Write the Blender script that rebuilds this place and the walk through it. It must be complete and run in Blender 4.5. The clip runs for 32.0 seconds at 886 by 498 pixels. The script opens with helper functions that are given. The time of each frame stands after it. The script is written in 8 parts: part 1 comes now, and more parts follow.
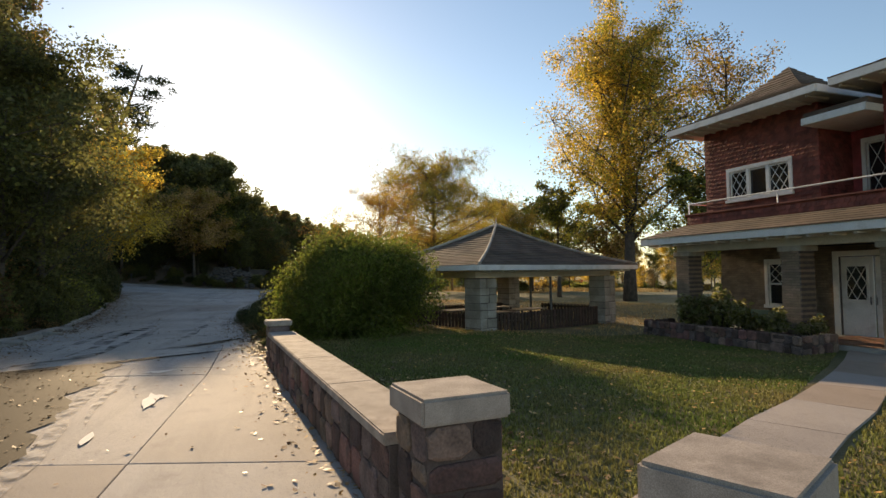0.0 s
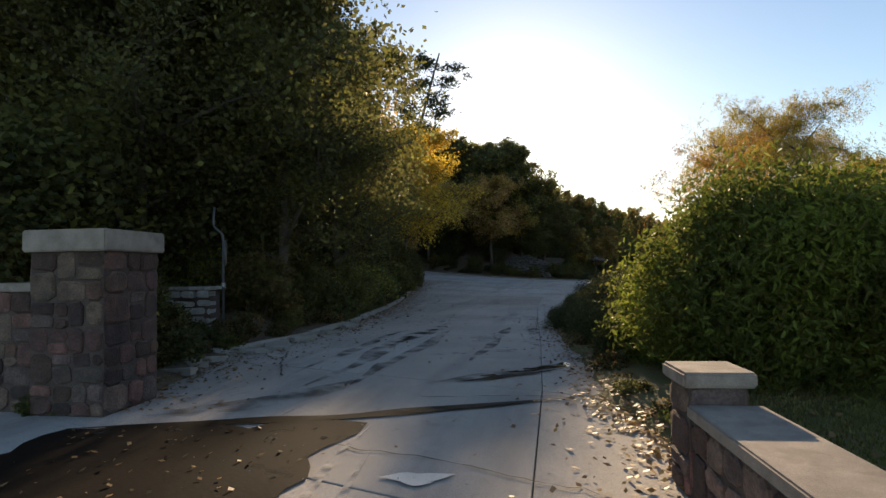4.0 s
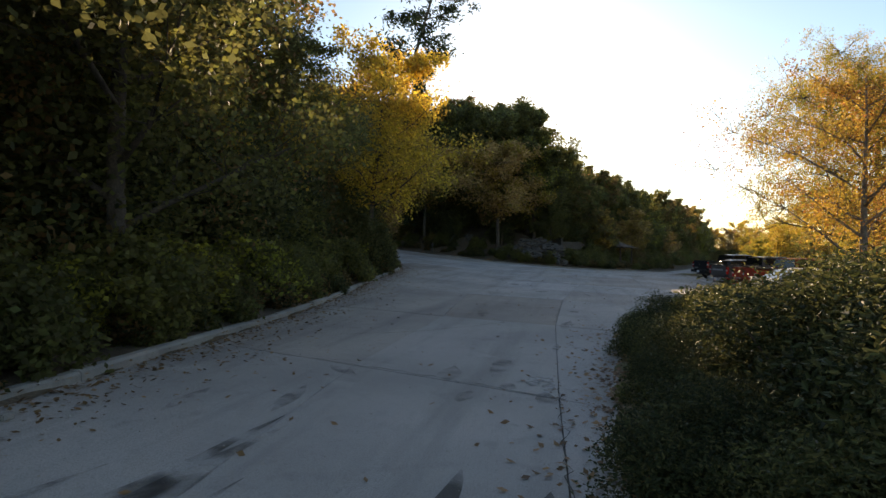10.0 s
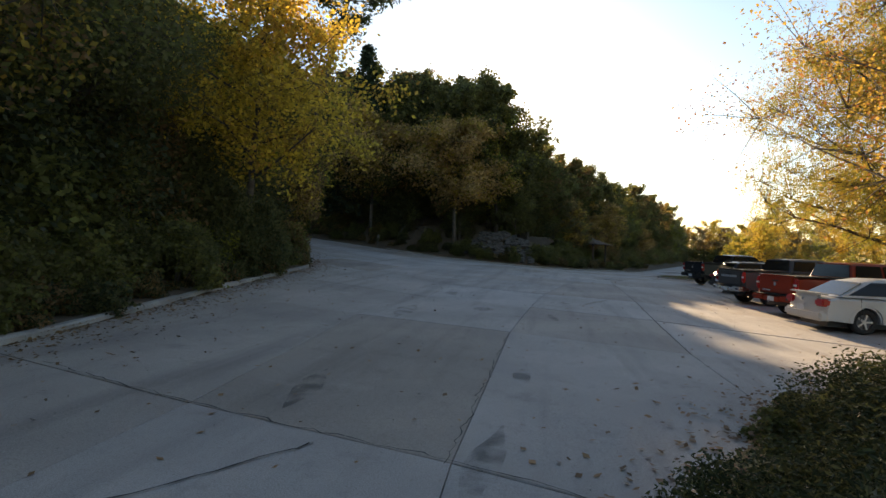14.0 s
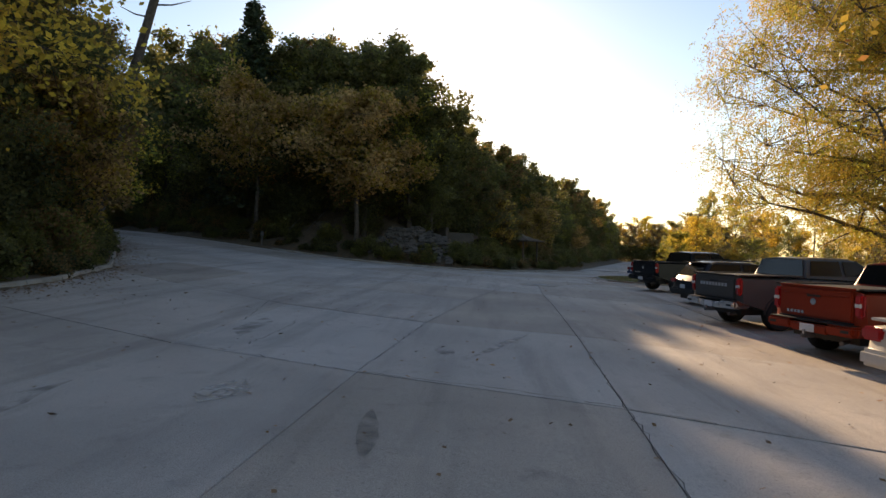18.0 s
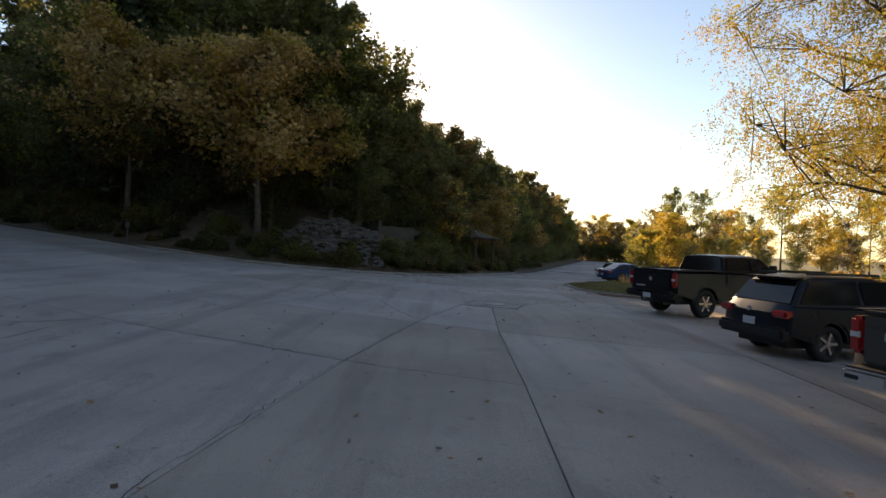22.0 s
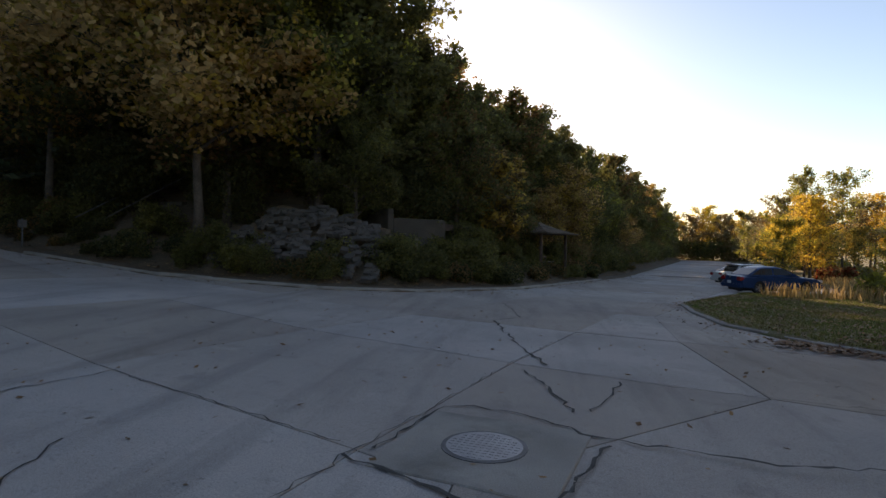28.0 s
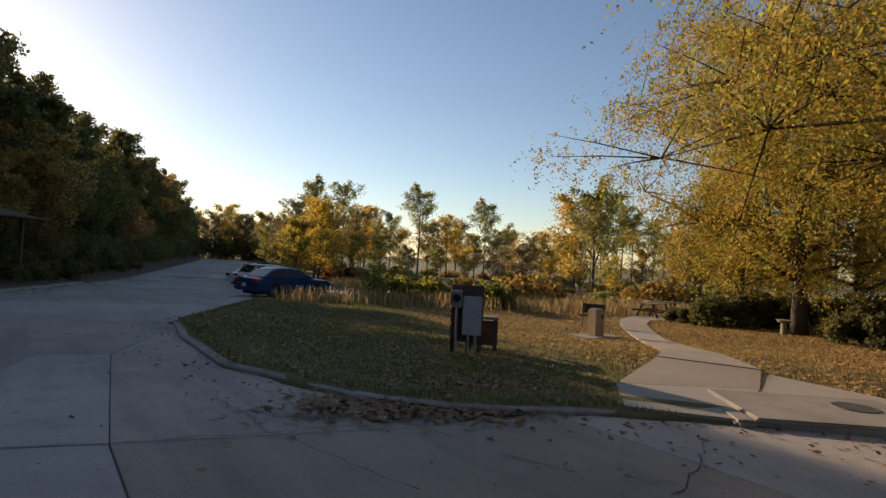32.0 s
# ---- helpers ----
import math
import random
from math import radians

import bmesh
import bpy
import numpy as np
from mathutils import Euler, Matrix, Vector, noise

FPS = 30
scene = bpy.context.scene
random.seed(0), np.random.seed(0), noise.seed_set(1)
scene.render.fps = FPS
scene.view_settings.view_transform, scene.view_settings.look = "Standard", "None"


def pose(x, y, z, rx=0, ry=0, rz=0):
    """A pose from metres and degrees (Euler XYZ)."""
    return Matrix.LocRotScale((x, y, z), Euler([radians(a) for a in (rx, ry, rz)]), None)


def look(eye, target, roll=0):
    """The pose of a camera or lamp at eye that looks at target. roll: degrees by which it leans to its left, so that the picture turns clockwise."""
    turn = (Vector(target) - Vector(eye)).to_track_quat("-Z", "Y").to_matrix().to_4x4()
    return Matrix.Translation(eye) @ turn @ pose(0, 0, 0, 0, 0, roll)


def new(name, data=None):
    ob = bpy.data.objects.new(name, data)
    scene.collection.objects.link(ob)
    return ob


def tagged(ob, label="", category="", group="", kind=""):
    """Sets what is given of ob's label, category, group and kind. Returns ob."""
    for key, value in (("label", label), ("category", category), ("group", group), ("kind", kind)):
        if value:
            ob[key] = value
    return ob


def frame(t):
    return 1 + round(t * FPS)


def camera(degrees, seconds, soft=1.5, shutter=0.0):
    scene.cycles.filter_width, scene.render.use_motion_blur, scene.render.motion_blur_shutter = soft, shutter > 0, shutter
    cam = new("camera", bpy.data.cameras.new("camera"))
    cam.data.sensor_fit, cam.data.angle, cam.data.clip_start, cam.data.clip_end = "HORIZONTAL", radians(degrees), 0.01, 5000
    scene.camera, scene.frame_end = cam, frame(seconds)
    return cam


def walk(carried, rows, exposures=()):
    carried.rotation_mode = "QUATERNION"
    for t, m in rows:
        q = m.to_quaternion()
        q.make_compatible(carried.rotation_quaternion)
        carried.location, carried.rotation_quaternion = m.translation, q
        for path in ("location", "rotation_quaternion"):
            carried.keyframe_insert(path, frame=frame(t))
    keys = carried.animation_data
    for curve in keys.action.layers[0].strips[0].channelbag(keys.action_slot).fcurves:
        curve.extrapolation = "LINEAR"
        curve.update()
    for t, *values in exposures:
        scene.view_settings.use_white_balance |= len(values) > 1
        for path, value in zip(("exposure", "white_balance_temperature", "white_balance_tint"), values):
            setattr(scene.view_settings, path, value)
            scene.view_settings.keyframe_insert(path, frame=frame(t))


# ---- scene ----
cam = camera(77.92, 32.0)
# seconds, place in metres, then yaw, pitch and roll in degrees
PATH = [
    (0.0, -0.000, -0.000, 1.792, -0.00, 2.65, 0.77),
    (0.5, -0.434, 0.885, 1.778, 10.69, 2.53, 0.86),
    (1.0, -0.859, 1.761, 1.764, 18.01, 2.53, 0.90),
    (1.5, -1.270, 2.649, 1.715, 20.59, 2.46, 0.79),
    (2.0, -1.696, 3.525, 1.697, 24.07, 2.51, 0.70),
    (2.5, -2.088, 4.375, 1.655, 25.61, 2.35, 0.69),
    (3.0, -2.463, 5.209, 1.631, 28.57, 2.20, 0.85),
    (3.5, -2.789, 6.024, 1.634, 29.31, 2.06, 0.75),
    (5.5, -3.973, 9.572, 1.782, 30.28, 1.72, 1.47),
    (6.0, -4.234, 10.449, 1.804, 30.48, 1.47, 1.32),
    (6.5, -4.447, 11.291, 1.779, 31.04, 1.34, 1.05),
    (7.0, -4.628, 12.112, 1.743, 30.65, 1.12, 0.26),
    (7.5, -4.860, 12.911, 1.673, 30.32, 1.00, -0.19),
    (8.0, -5.183, 13.704, 1.617, 29.76, 0.83, -1.10),
    (8.5, -5.624, 14.542, 1.643, 30.25, 0.33, -1.62),
    (9.0, -6.105, 15.420, 1.633, 30.60, 0.04, -2.03),
    (9.5, -6.583, 16.365, 1.685, 30.84, 0.17, -1.29),
    (10.0, -7.034, 17.356, 1.668, 30.86, 0.08, -1.15),
    (10.5, -7.448, 18.397, 1.674, 30.69, 0.12, -0.82),
    (11.0, -7.799, 19.464, 1.641, 30.58, 0.17, -0.64),
    (11.5, -8.134, 20.543, 1.661, 30.29, 0.04, -1.02),
    (12.0, -8.445, 21.632, 1.664, 30.38, -0.06, -1.03),
    (12.5, -8.708, 22.693, 1.658, 30.16, -0.15, -1.24),
    (13.0, -8.939, 23.689, 1.629, 29.84, -0.16, -1.34),
    (13.5, -9.135, 24.637, 1.632, 27.99, -0.30, -1.92),
    (14.0, -9.332, 25.557, 1.680, 27.88, -0.42, -2.21),
    (14.5, -9.518, 26.465, 1.676, 28.01, -0.43, -2.13),
    (16.5, -10.190, 30.676, 1.655, 28.38, -0.41, -1.14),
    (17.0, -10.390, 31.898, 1.645, 26.28, -0.37, -1.36),
    (17.5, -10.587, 33.122, 1.655, 23.74, -0.34, -1.54),
    (18.0, -10.794, 34.331, 1.660, 21.39, -0.28, -1.67),
    (18.5, -11.018, 35.509, 1.688, 20.24, -0.27, -1.61),
    (19.0, -11.221, 36.678, 1.682, 18.84, -0.28, -1.96),
    (19.5, -11.418, 37.802, 1.678, 18.52, -0.22, -2.02),
    (20.0, -11.610, 38.954, 1.706, 15.98, -0.26, -2.32),
    (20.5, -11.846, 40.109, 1.715, 14.55, -0.23, -2.20),
    (21.0, -12.084, 41.234, 1.692, 13.66, -0.30, -2.37),
    (21.5, -12.346, 42.335, 1.699, 13.85, -0.24, -2.29),
    (22.0, -12.582, 43.398, 1.734, 16.88, -0.40, -2.05),
    (22.5, -12.808, 44.444, 1.742, 29.87, -0.76, -0.80),
    (23.0, -12.988, 45.485, 1.755, 41.07, -0.86, 0.01),
    (23.5, -13.130, 46.539, 1.754, 46.05, -0.97, 0.33),
    (24.0, -13.269, 47.614, 1.784, 47.34, -0.95, 0.58),
    (24.5, -13.410, 48.694, 1.763, 47.19, -1.03, 0.36),
    (25.0, -13.580, 49.762, 1.757, 47.03, -0.99, 0.17),
    (25.5, -13.771, 50.822, 1.732, 45.10, -1.05, -0.36),
    (26.0, -13.997, 51.881, 1.697, 41.35, -0.88, -0.54),
    (26.5, -14.193, 52.916, 1.623, 35.02, -0.83, -0.64),
    (28.5, -14.146, 56.227, 1.707, 22.87, -0.48, -1.15),
    (29.0, -14.124, 57.115, 1.715, 19.17, -0.54, -1.51),
    (29.5, -14.058, 57.954, 1.702, 16.46, -0.54, -1.80),
    (30.0, -13.938, 58.775, 1.670, 7.40, -0.25, -2.45),
    (30.5, -13.864, 59.528, 1.682, -2.94, 0.09, -2.96),
    (31.0, -13.817, 60.208, 1.638, -10.24, 0.47, -3.00),
    (31.5, -13.785, 60.817, 1.614, -16.13, 0.79, -3.04),
    (32.0, -13.741, 61.358, 1.603, -21.23, 1.01, -2.98),
]
# the film's own brightening and warm balance: seconds, stops, kelvin, tint
EXPOSURES = [(t, e, k, 21 if 22.5 < t < 29 else 18 if 16 < t else 12) for t, e, k in ((0.0, 0.75, 8500), (1.0, 0.62, 8300), (2.0, 0.58, 8100), (3.0, 0.6, 8100), (6.0, 0.8, 8000), (9.0, 0.95, 8400), (13.0, 1.08, 8600), (19.0, 0.95, 9000), (22.0, 0.9, 9000), (23.0, 1.0, 9400), (24.0, 2.35, 10000), (25.0, 2.5, 10600), (26.0, 2.5, 10600), (26.6, 1.75, 9400), (28.5, 0.65, 8700), (30.0, -0.05, 8200), (32.0, 0.25, 8000))]
walk(cam, [(t, pose(x, y, z, 90 + pitch, roll, yaw)) for t, x, y, z, yaw, pitch, roll in PATH], EXPOSURES)

# ---- light ----
SUN_AZ, SUN_EL = radians(22.2), radians(15.1)     # degrees to the left of +y, and up
world = bpy.data.worlds.new("world")
scene.world = world
world.use_nodes = True
wn = world.node_tree
sky = wn.nodes.new("ShaderNodeTexSky")
sky.sky_type, sky.sun_disc = "NISHITA", False
sky.sun_elevation, sky.sun_rotation = SUN_EL, -SUN_AZ
sky.air_density, sky.dust_density, sky.ozone_density = 1.0, 0.24, 3.4
wn.nodes["Background"].inputs["Strength"].default_value = 0.13
wn.links.new(sky.outputs[0], wn.nodes["Background"].inputs[0])
sun = new("sun", bpy.data.lights.new("sun", "SUN"))
sun.data.energy, sun.data.angle, sun.data.color = 4.6, radians(0.53), (1.0, 0.83, 0.62)
sun.matrix_world = look((0, 0, 60), Vector((0, 0, 60)) - Vector((-math.sin(SUN_AZ) * math.cos(SUN_EL), math.cos(SUN_AZ) * math.cos(SUN_EL), math.sin(SUN_EL))))


# ---- materials ----
def mat(name, col, rough=0.8, metal=0.0, var=0.25, scale=3.0, fine=40.0, bump=0.2, col2=None, island=0.0, objvar=0.0, trans=0.0, spec=0.5, stain=None, stain_scale=0.6, dist=0.01, coat=0.0, broken=0.0, broken_scale=5.0, broken_from=0.4, finevar=None):
    """A procedural surface: colour mixed at two scales, relief, and chance shifts for each piece or island."""
    m = bpy.data.materials.new(name)
    m.use_nodes = True
    nt, n = m.node_tree, m.node_tree.nodes
    ln = nt.links.new
    b = n["Principled BSDF"]
    b.inputs["Roughness"].default_value, b.inputs["Metallic"].default_value = rough, metal
    b.inputs["Specular IOR Level"].default_value = spec
    b.inputs["Coat Weight"].default_value = coat
    geo = n.new("ShaderNodeNewGeometry")
    tex = []
    for s, d in ((scale, 5), (fine, 3)):
        t = n.new("ShaderNodeTexNoise")
        t.inputs["Scale"].default_value, t.inputs["Detail"].default_value = s, d
        ln(geo.outputs["Position"], t.inputs["Vector"])
        tex.append(t)
    ramp = n.new("ShaderNodeMix")
    ramp.data_type = "RGBA"
    c2 = col2 or tuple(c * (1 - var) for c in col)
    ramp.inputs[6].default_value, ramp.inputs[7].default_value = (*c2, 1), (*col, 1)
    mr = n.new("ShaderNodeMapRange")
    mr.inputs[1].default_value, mr.inputs[2].default_value = 0.35, 0.65
    ln(tex[0].outputs[0], mr.inputs[0])
    ln(mr.outputs[0], ramp.inputs[0])
    out = ramp.outputs[2]
    fine_mix = n.new("ShaderNodeHueSaturation")
    mrf = n.new("ShaderNodeMapRange")
    mrf.inputs[1].default_value, mrf.inputs[2].default_value = 0.3, 0.7
    mrf.inputs[3].default_value, mrf.inputs[4].default_value = 1 - (finevar or var * 0.7), 1 + (finevar or var * 0.7)
    ln(tex[1].outputs[0], mrf.inputs[0])
    val = mrf.outputs[0]
    for amount, socket in ((island, geo.outputs["Random Per Island"]), (objvar, None)):
        if amount:
            if socket is None:
                socket = n.new("ShaderNodeObjectInfo").outputs["Random"]
            q = n.new("ShaderNodeMapRange")
            q.inputs[3].default_value, q.inputs[4].default_value = 1 - amount, 1 + amount
            ln(socket, q.inputs[0])
            mul = n.new("ShaderNodeMath")
            mul.operation = "MULTIPLY"
            ln(val, mul.inputs[0])
            ln(q.outputs[0], mul.inputs[1])
            val = mul.outputs[0]
            q2 = n.new("ShaderNodeMapRange")
            q2.inputs[3].default_value, q2.inputs[4].default_value = 0.5 + 0.06 * amount, 0.5 - 0.06 * amount
            ln(socket, q2.inputs[0])
            ln(q2.outputs[0], fine_mix.inputs["Hue"])
    ln(val, fine_mix.inputs["Value"])
    ln(out, fine_mix.inputs["Color"])
    out = fine_mix.outputs[0]
    if stain:
        st = n.new("ShaderNodeTexNoise")
        st.inputs["Scale"].default_value, st.inputs["Detail"].default_value = stain_scale, 7
        st.inputs["Roughness"].default_value = 0.65
        ln(geo.outputs["Position"], st.inputs["Vector"])
        sm = n.new("ShaderNodeMapRange")
        sm.inputs[1].default_value, sm.inputs[2].default_value, sm.inputs[4].default_value = 0.52, 0.68, stain[3]
        ln(st.outputs[0], sm.inputs[0])
        mx = n.new("ShaderNodeMix")
        mx.data_type = "RGBA"
        mx.inputs[7].default_value = (*stain[:3], 1)
        ln(sm.outputs[0], mx.inputs[0])
        ln(out, mx.inputs[6])
        out = mx.outputs[2]
    ln(out, b.inputs["Base Color"])
    if bump:
        bp = n.new("ShaderNodeBump")
        bp.inputs["Strength"].default_value, bp.inputs["Distance"].default_value = bump, dist
        ln(tex[1].outputs[0], bp.inputs["Height"])
        ln(bp.outputs[0], b.inputs["Normal"])
    if broken:                                        # worn through to what lies beneath
        br = n.new("ShaderNodeTexNoise")
        br.inputs["Scale"].default_value, br.inputs["Detail"].default_value = broken_scale, 8
        ln(geo.outputs["Position"], br.inputs["Vector"])
        bm_ = n.new("ShaderNodeMapRange")
        bm_.inputs[1].default_value, bm_.inputs[2].default_value, bm_.inputs[4].default_value = broken_from, broken_from + 0.22, broken
        ln(br.outputs[0], bm_.inputs[0])
        clear = n.new("ShaderNodeBsdfTransparent")
        mixb = n.new("ShaderNodeMixShader")
        ln(bm_.outputs[0], mixb.inputs[0])
        ln(clear.outputs[0], mixb.inputs[1])
        ln(b.outputs[0], mixb.inputs[2])
        ln(mixb.outputs[0], n["Material Output"].inputs[0])
    if trans:
        tr = n.new("ShaderNodeBsdfTranslucent")
        ln(out, tr.inputs[0])
        mix = n.new("ShaderNodeMixShader")
        mix.inputs[0].default_value = trans
        ln(b.outputs[0], mix.inputs[1])
        ln(tr.outputs[0], mix.inputs[2])
        ln(mix.outputs[0], n["Material Output"].inputs[0])
    return m


def leafmat(name, col, col2, scale=0.6, trans=0.6, island=0.35):
    return mat(name, col, rough=0.55, var=0.2, scale=scale, fine=6, bump=0, col2=col2, island=island, objvar=0.12, trans=trans, spec=0.25)


def paving(name, light, dark, grime):
    """Cast concrete: broad blotches, streaks worn along the drive, pitted grain, and a tone of its own for each slab."""
    m = bpy.data.materials.new(name)
    m.use_nodes = True
    nt, n = m.node_tree, m.node_tree.nodes
    ln = nt.links.new
    b = n["Principled BSDF"]
    b.inputs["Roughness"].default_value, b.inputs["Specular IOR Level"].default_value = 0.86, 0.35
    pos = n.new("ShaderNodeNewGeometry").outputs["Position"]
    turn = n.new("ShaderNodeVectorRotate")
    turn.rotation_type = "Z_AXIS"
    turn.inputs["Angle"].default_value = radians(-17)
    ln(pos, turn.inputs["Vector"])
    flat = n.new("ShaderNodeVectorMath")
    flat.operation, flat.inputs[1].default_value = "MULTIPLY", (1.5, 0.13, 1.0)
    ln(turn.outputs[0], flat.inputs[0])

    def noise_of(vector, scale, detail, lo, hi, to0=0.0, to1=1.0, rough=0.55):
        t = n.new("ShaderNodeTexNoise")
        t.inputs["Scale"].default_value, t.inputs["Detail"].default_value, t.inputs["Roughness"].default_value = scale, detail, rough
        ln(vector, t.inputs["Vector"])
        r = n.new("ShaderNodeMapRange")
        for k, v in zip((1, 2, 3, 4), (lo, hi, to0, to1)):
            r.inputs[k].default_value = v
        ln(t.outputs[0], r.inputs[0])
        return r.outputs[0]

    def mixed(factor, a, c):
        x = n.new("ShaderNodeMix")
        x.data_type = "RGBA"
        ln(factor, x.inputs[0])
        for k, v in ((6, a), (7, c)):
            if type(v) is tuple:
                x.inputs[k].default_value = (*v, 1)
            else:
                ln(v, x.inputs[k])
        return x.outputs[2]

    col = mixed(noise_of(pos, 0.33, 6, 0.36, 0.64), dark, light)
    col = mixed(noise_of(flat.outputs[0], 1.0, 6, 0.5, 0.74, 0.0, 0.6, 0.6), col, grime)
    col = mixed(noise_of(pos, 1.7, 8, 0.56, 0.72, 0.0, 0.5, 0.7), col, grime)
    col = mixed(noise_of(pos, 0.9, 7, 0.6, 0.75, 0.0, 0.45, 0.65), col, tuple(min(1, k * 1.25) for k in light))
    grain = noise_of(pos, 75, 4, 0.28, 0.72, 0.72, 1.28, 0.7)
    pits = noise_of(pos, 260, 1, 0.3, 0.42, 0.55, 1.0)
    specks = noise_of(pos, 21, 3, 0.31, 0.38, 0.66, 1.0, 0.75)
    own = n.new("ShaderNodeMapRange")
    own.inputs[3].default_value, own.inputs[4].default_value = 0.88, 1.1
    info = n.new("ShaderNodeObjectInfo").outputs["Random"]
    ln(info, own.inputs[0])
    val = grain
    for other in (pits, specks, own.outputs[0]):
        mul = n.new("ShaderNodeMath")
        mul.operation = "MULTIPLY"
        ln(val, mul.inputs[0])
        ln(other, mul.inputs[1])
        val = mul.outputs[0]
    hsv = n.new("ShaderNodeHueSaturation")
    sat = n.new("ShaderNodeMapRange")
    sat.inputs[3].default_value, sat.inputs[4].default_value = 1.15, 0.55
    ln(info, sat.inputs[0])
    ln(sat.outputs[0], hsv.inputs["Saturation"])
    ln(val, hsv.inputs["Value"])
    ln(col, hsv.inputs["Color"])
    ln(hsv.outputs[0], b.inputs["Base Color"])
    bp = n.new("ShaderNodeBump")
    bp.inputs["Strength"].default_value, bp.inputs["Distance"].default_value = 0.6, 0.005
    ln(grain, bp.inputs["Height"])
    ln(bp.outputs[0], b.inputs["Normal"])
    return m


concrete = paving("concrete", (0.47, 0.405, 0.35), (0.365, 0.315, 0.276), (0.21, 0.18, 0.16))
walk_concrete = paving("worn_walk", (0.4, 0.305, 0.235), (0.33, 0.25, 0.195), (0.22, 0.17, 0.13))
path_concrete = paving("path_concrete", (0.47, 0.41, 0.34), (0.39, 0.34, 0.285), (0.27, 0.235, 0.195))
concrete_old = mat("weathered_concrete", (0.36, 0.33, 0.29), 0.9, var=0.25, scale=1.2, fine=90, bump=0.5, objvar=0.08, stain=(0.14, 0.13, 0.11, 0.6), stain_scale=1.1)
tar = mat("joint_filler", (0.06, 0.055, 0.05), 0.8, var=0.3, scale=4, fine=60, bump=0.4)
capstone = mat("cast_capstone", (0.4, 0.33, 0.275), 0.92, var=0.3, scale=5, fine=190, bump=0.4, dist=0.003, finevar=0.3, stain=(0.15, 0.12, 0.1, 0.6), stain_scale=3.0)
fieldstone = [mat("fieldstone_" + n, c, 0.92, var=0.4, scale=5, fine=45, bump=0.9, dist=0.014, col2=tuple(k * 0.55 for k in c), objvar=0.25, stain=(0.07, 0.055, 0.05, 0.6), stain_scale=3.5) for n, c in (("umber", (0.13, 0.074, 0.06)), ("rose", (0.25, 0.125, 0.1)), ("tan", (0.25, 0.165, 0.125)), ("grey", (0.18, 0.125, 0.11)), ("dark", (0.075, 0.047, 0.042)))]
limestone = mat("limestone", (0.42, 0.38, 0.32), 0.9, var=0.3, scale=2.5, fine=50, bump=0.6, dist=0.012, objvar=0.2, stain=(0.2, 0.15, 0.1, 0.5), stain_scale=1.8)
mortar = mat("mortar", (0.12, 0.088, 0.076), 0.95, var=0.3, scale=6, fine=80, bump=0.5)
brick_dark = mat("buff_brick", (0.23, 0.165, 0.115), 0.9, var=0.3, scale=3, fine=60, bump=0.4, objvar=0.2, island=0.2)
red_shingle = mat("red_wood_shingle", (0.26, 0.06, 0.045), 0.8, var=0.4, scale=3, fine=70, bump=0.4, objvar=0.25, island=0.3)
roof_shingle = mat("weathered_roof_shingle", (0.13, 0.088, 0.06), 0.92, var=0.5, scale=1.5, fine=60, bump=0.5, island=0.35, objvar=0.2)
white_paint = mat("white_paint", (0.74, 0.72, 0.68), 0.55, var=0.1, scale=2, fine=30, bump=0.1, stain=(0.45, 0.42, 0.36, 0.5), stain_scale=2.2)
soffit_paint = mat("soffit_paint", (0.6, 0.56, 0.48), 0.7, var=0.15, scale=2, fine=30, bump=0.1)
brown_wood = mat("brown_wood", (0.09, 0.055, 0.04), 0.75, var=0.4, scale=5, fine=50, bump=0.3, objvar=0.2)
table_wood = mat("weathered_table_wood", (0.24, 0.19, 0.15), 0.75, var=0.3, scale=4, fine=50, bump=0.3, objvar=0.2)
grey_wood = mat("grey_pole_wood", (0.3, 0.24, 0.18), 0.9, var=0.4, scale=5, fine=50, bump=0.5, col2=(0.14, 0.11, 0.085))
bark = mat("bark", (0.12, 0.095, 0.075), 0.95, var=0.45, scale=4, fine=30, bump=0.9, dist=0.02)
pale_bark = mat("pale_bark", (0.2, 0.17, 0.14), 0.95, var=0.4, scale=4, fine=30, bump=0.8, dist=0.02)
soil = mat("hill_soil", (0.12, 0.08, 0.05), 0.95, var=0.5, scale=1.2, fine=25, bump=0.8, dist=0.03, col2=(0.09, 0.07, 0.045), stain=(0.24, 0.16, 0.085, 0.5), stain_scale=2)
lawn = mat("lawn", (0.11, 0.12, 0.04), 0.95, var=0.4, scale=0.7, fine=60, bump=0.8, dist=0.03, col2=(0.2, 0.15, 0.07), stain=(0.26, 0.16, 0.06, 0.5), stain_scale=0.5)
blade_green = leafmat("grass_blade", (0.13, 0.17, 0.04), (0.22, 0.19, 0.07), 0.5, 0.35, 0.45)
blade_dry = leafmat("dry_grass_blade", (0.44, 0.3, 0.13), (0.3, 0.23, 0.1), 0.5, 0.4, 0.4)
leaf_dark = leafmat("dark_green_leaf", (0.175, 0.165, 0.06), (0.115, 0.115, 0.048))
leaf_green = leafmat("green_leaf", (0.215, 0.21, 0.056), (0.14, 0.15, 0.05))
leaf_fresh = leafmat("fresh_green_leaf", (0.23, 0.27, 0.045), (0.12, 0.15, 0.035), trans=0.5)
leaf_lime = leafmat("yellow_green_leaf", (0.42, 0.39, 0.065), (0.26, 0.28, 0.055))
leaf_yellow = leafmat("yellow_leaf", (0.8, 0.56, 0.09), (0.66, 0.47, 0.08), trans=0.66)
leaf_gold = leafmat("golden_leaf", (0.56, 0.35, 0.07), (0.32, 0.25, 0.055))
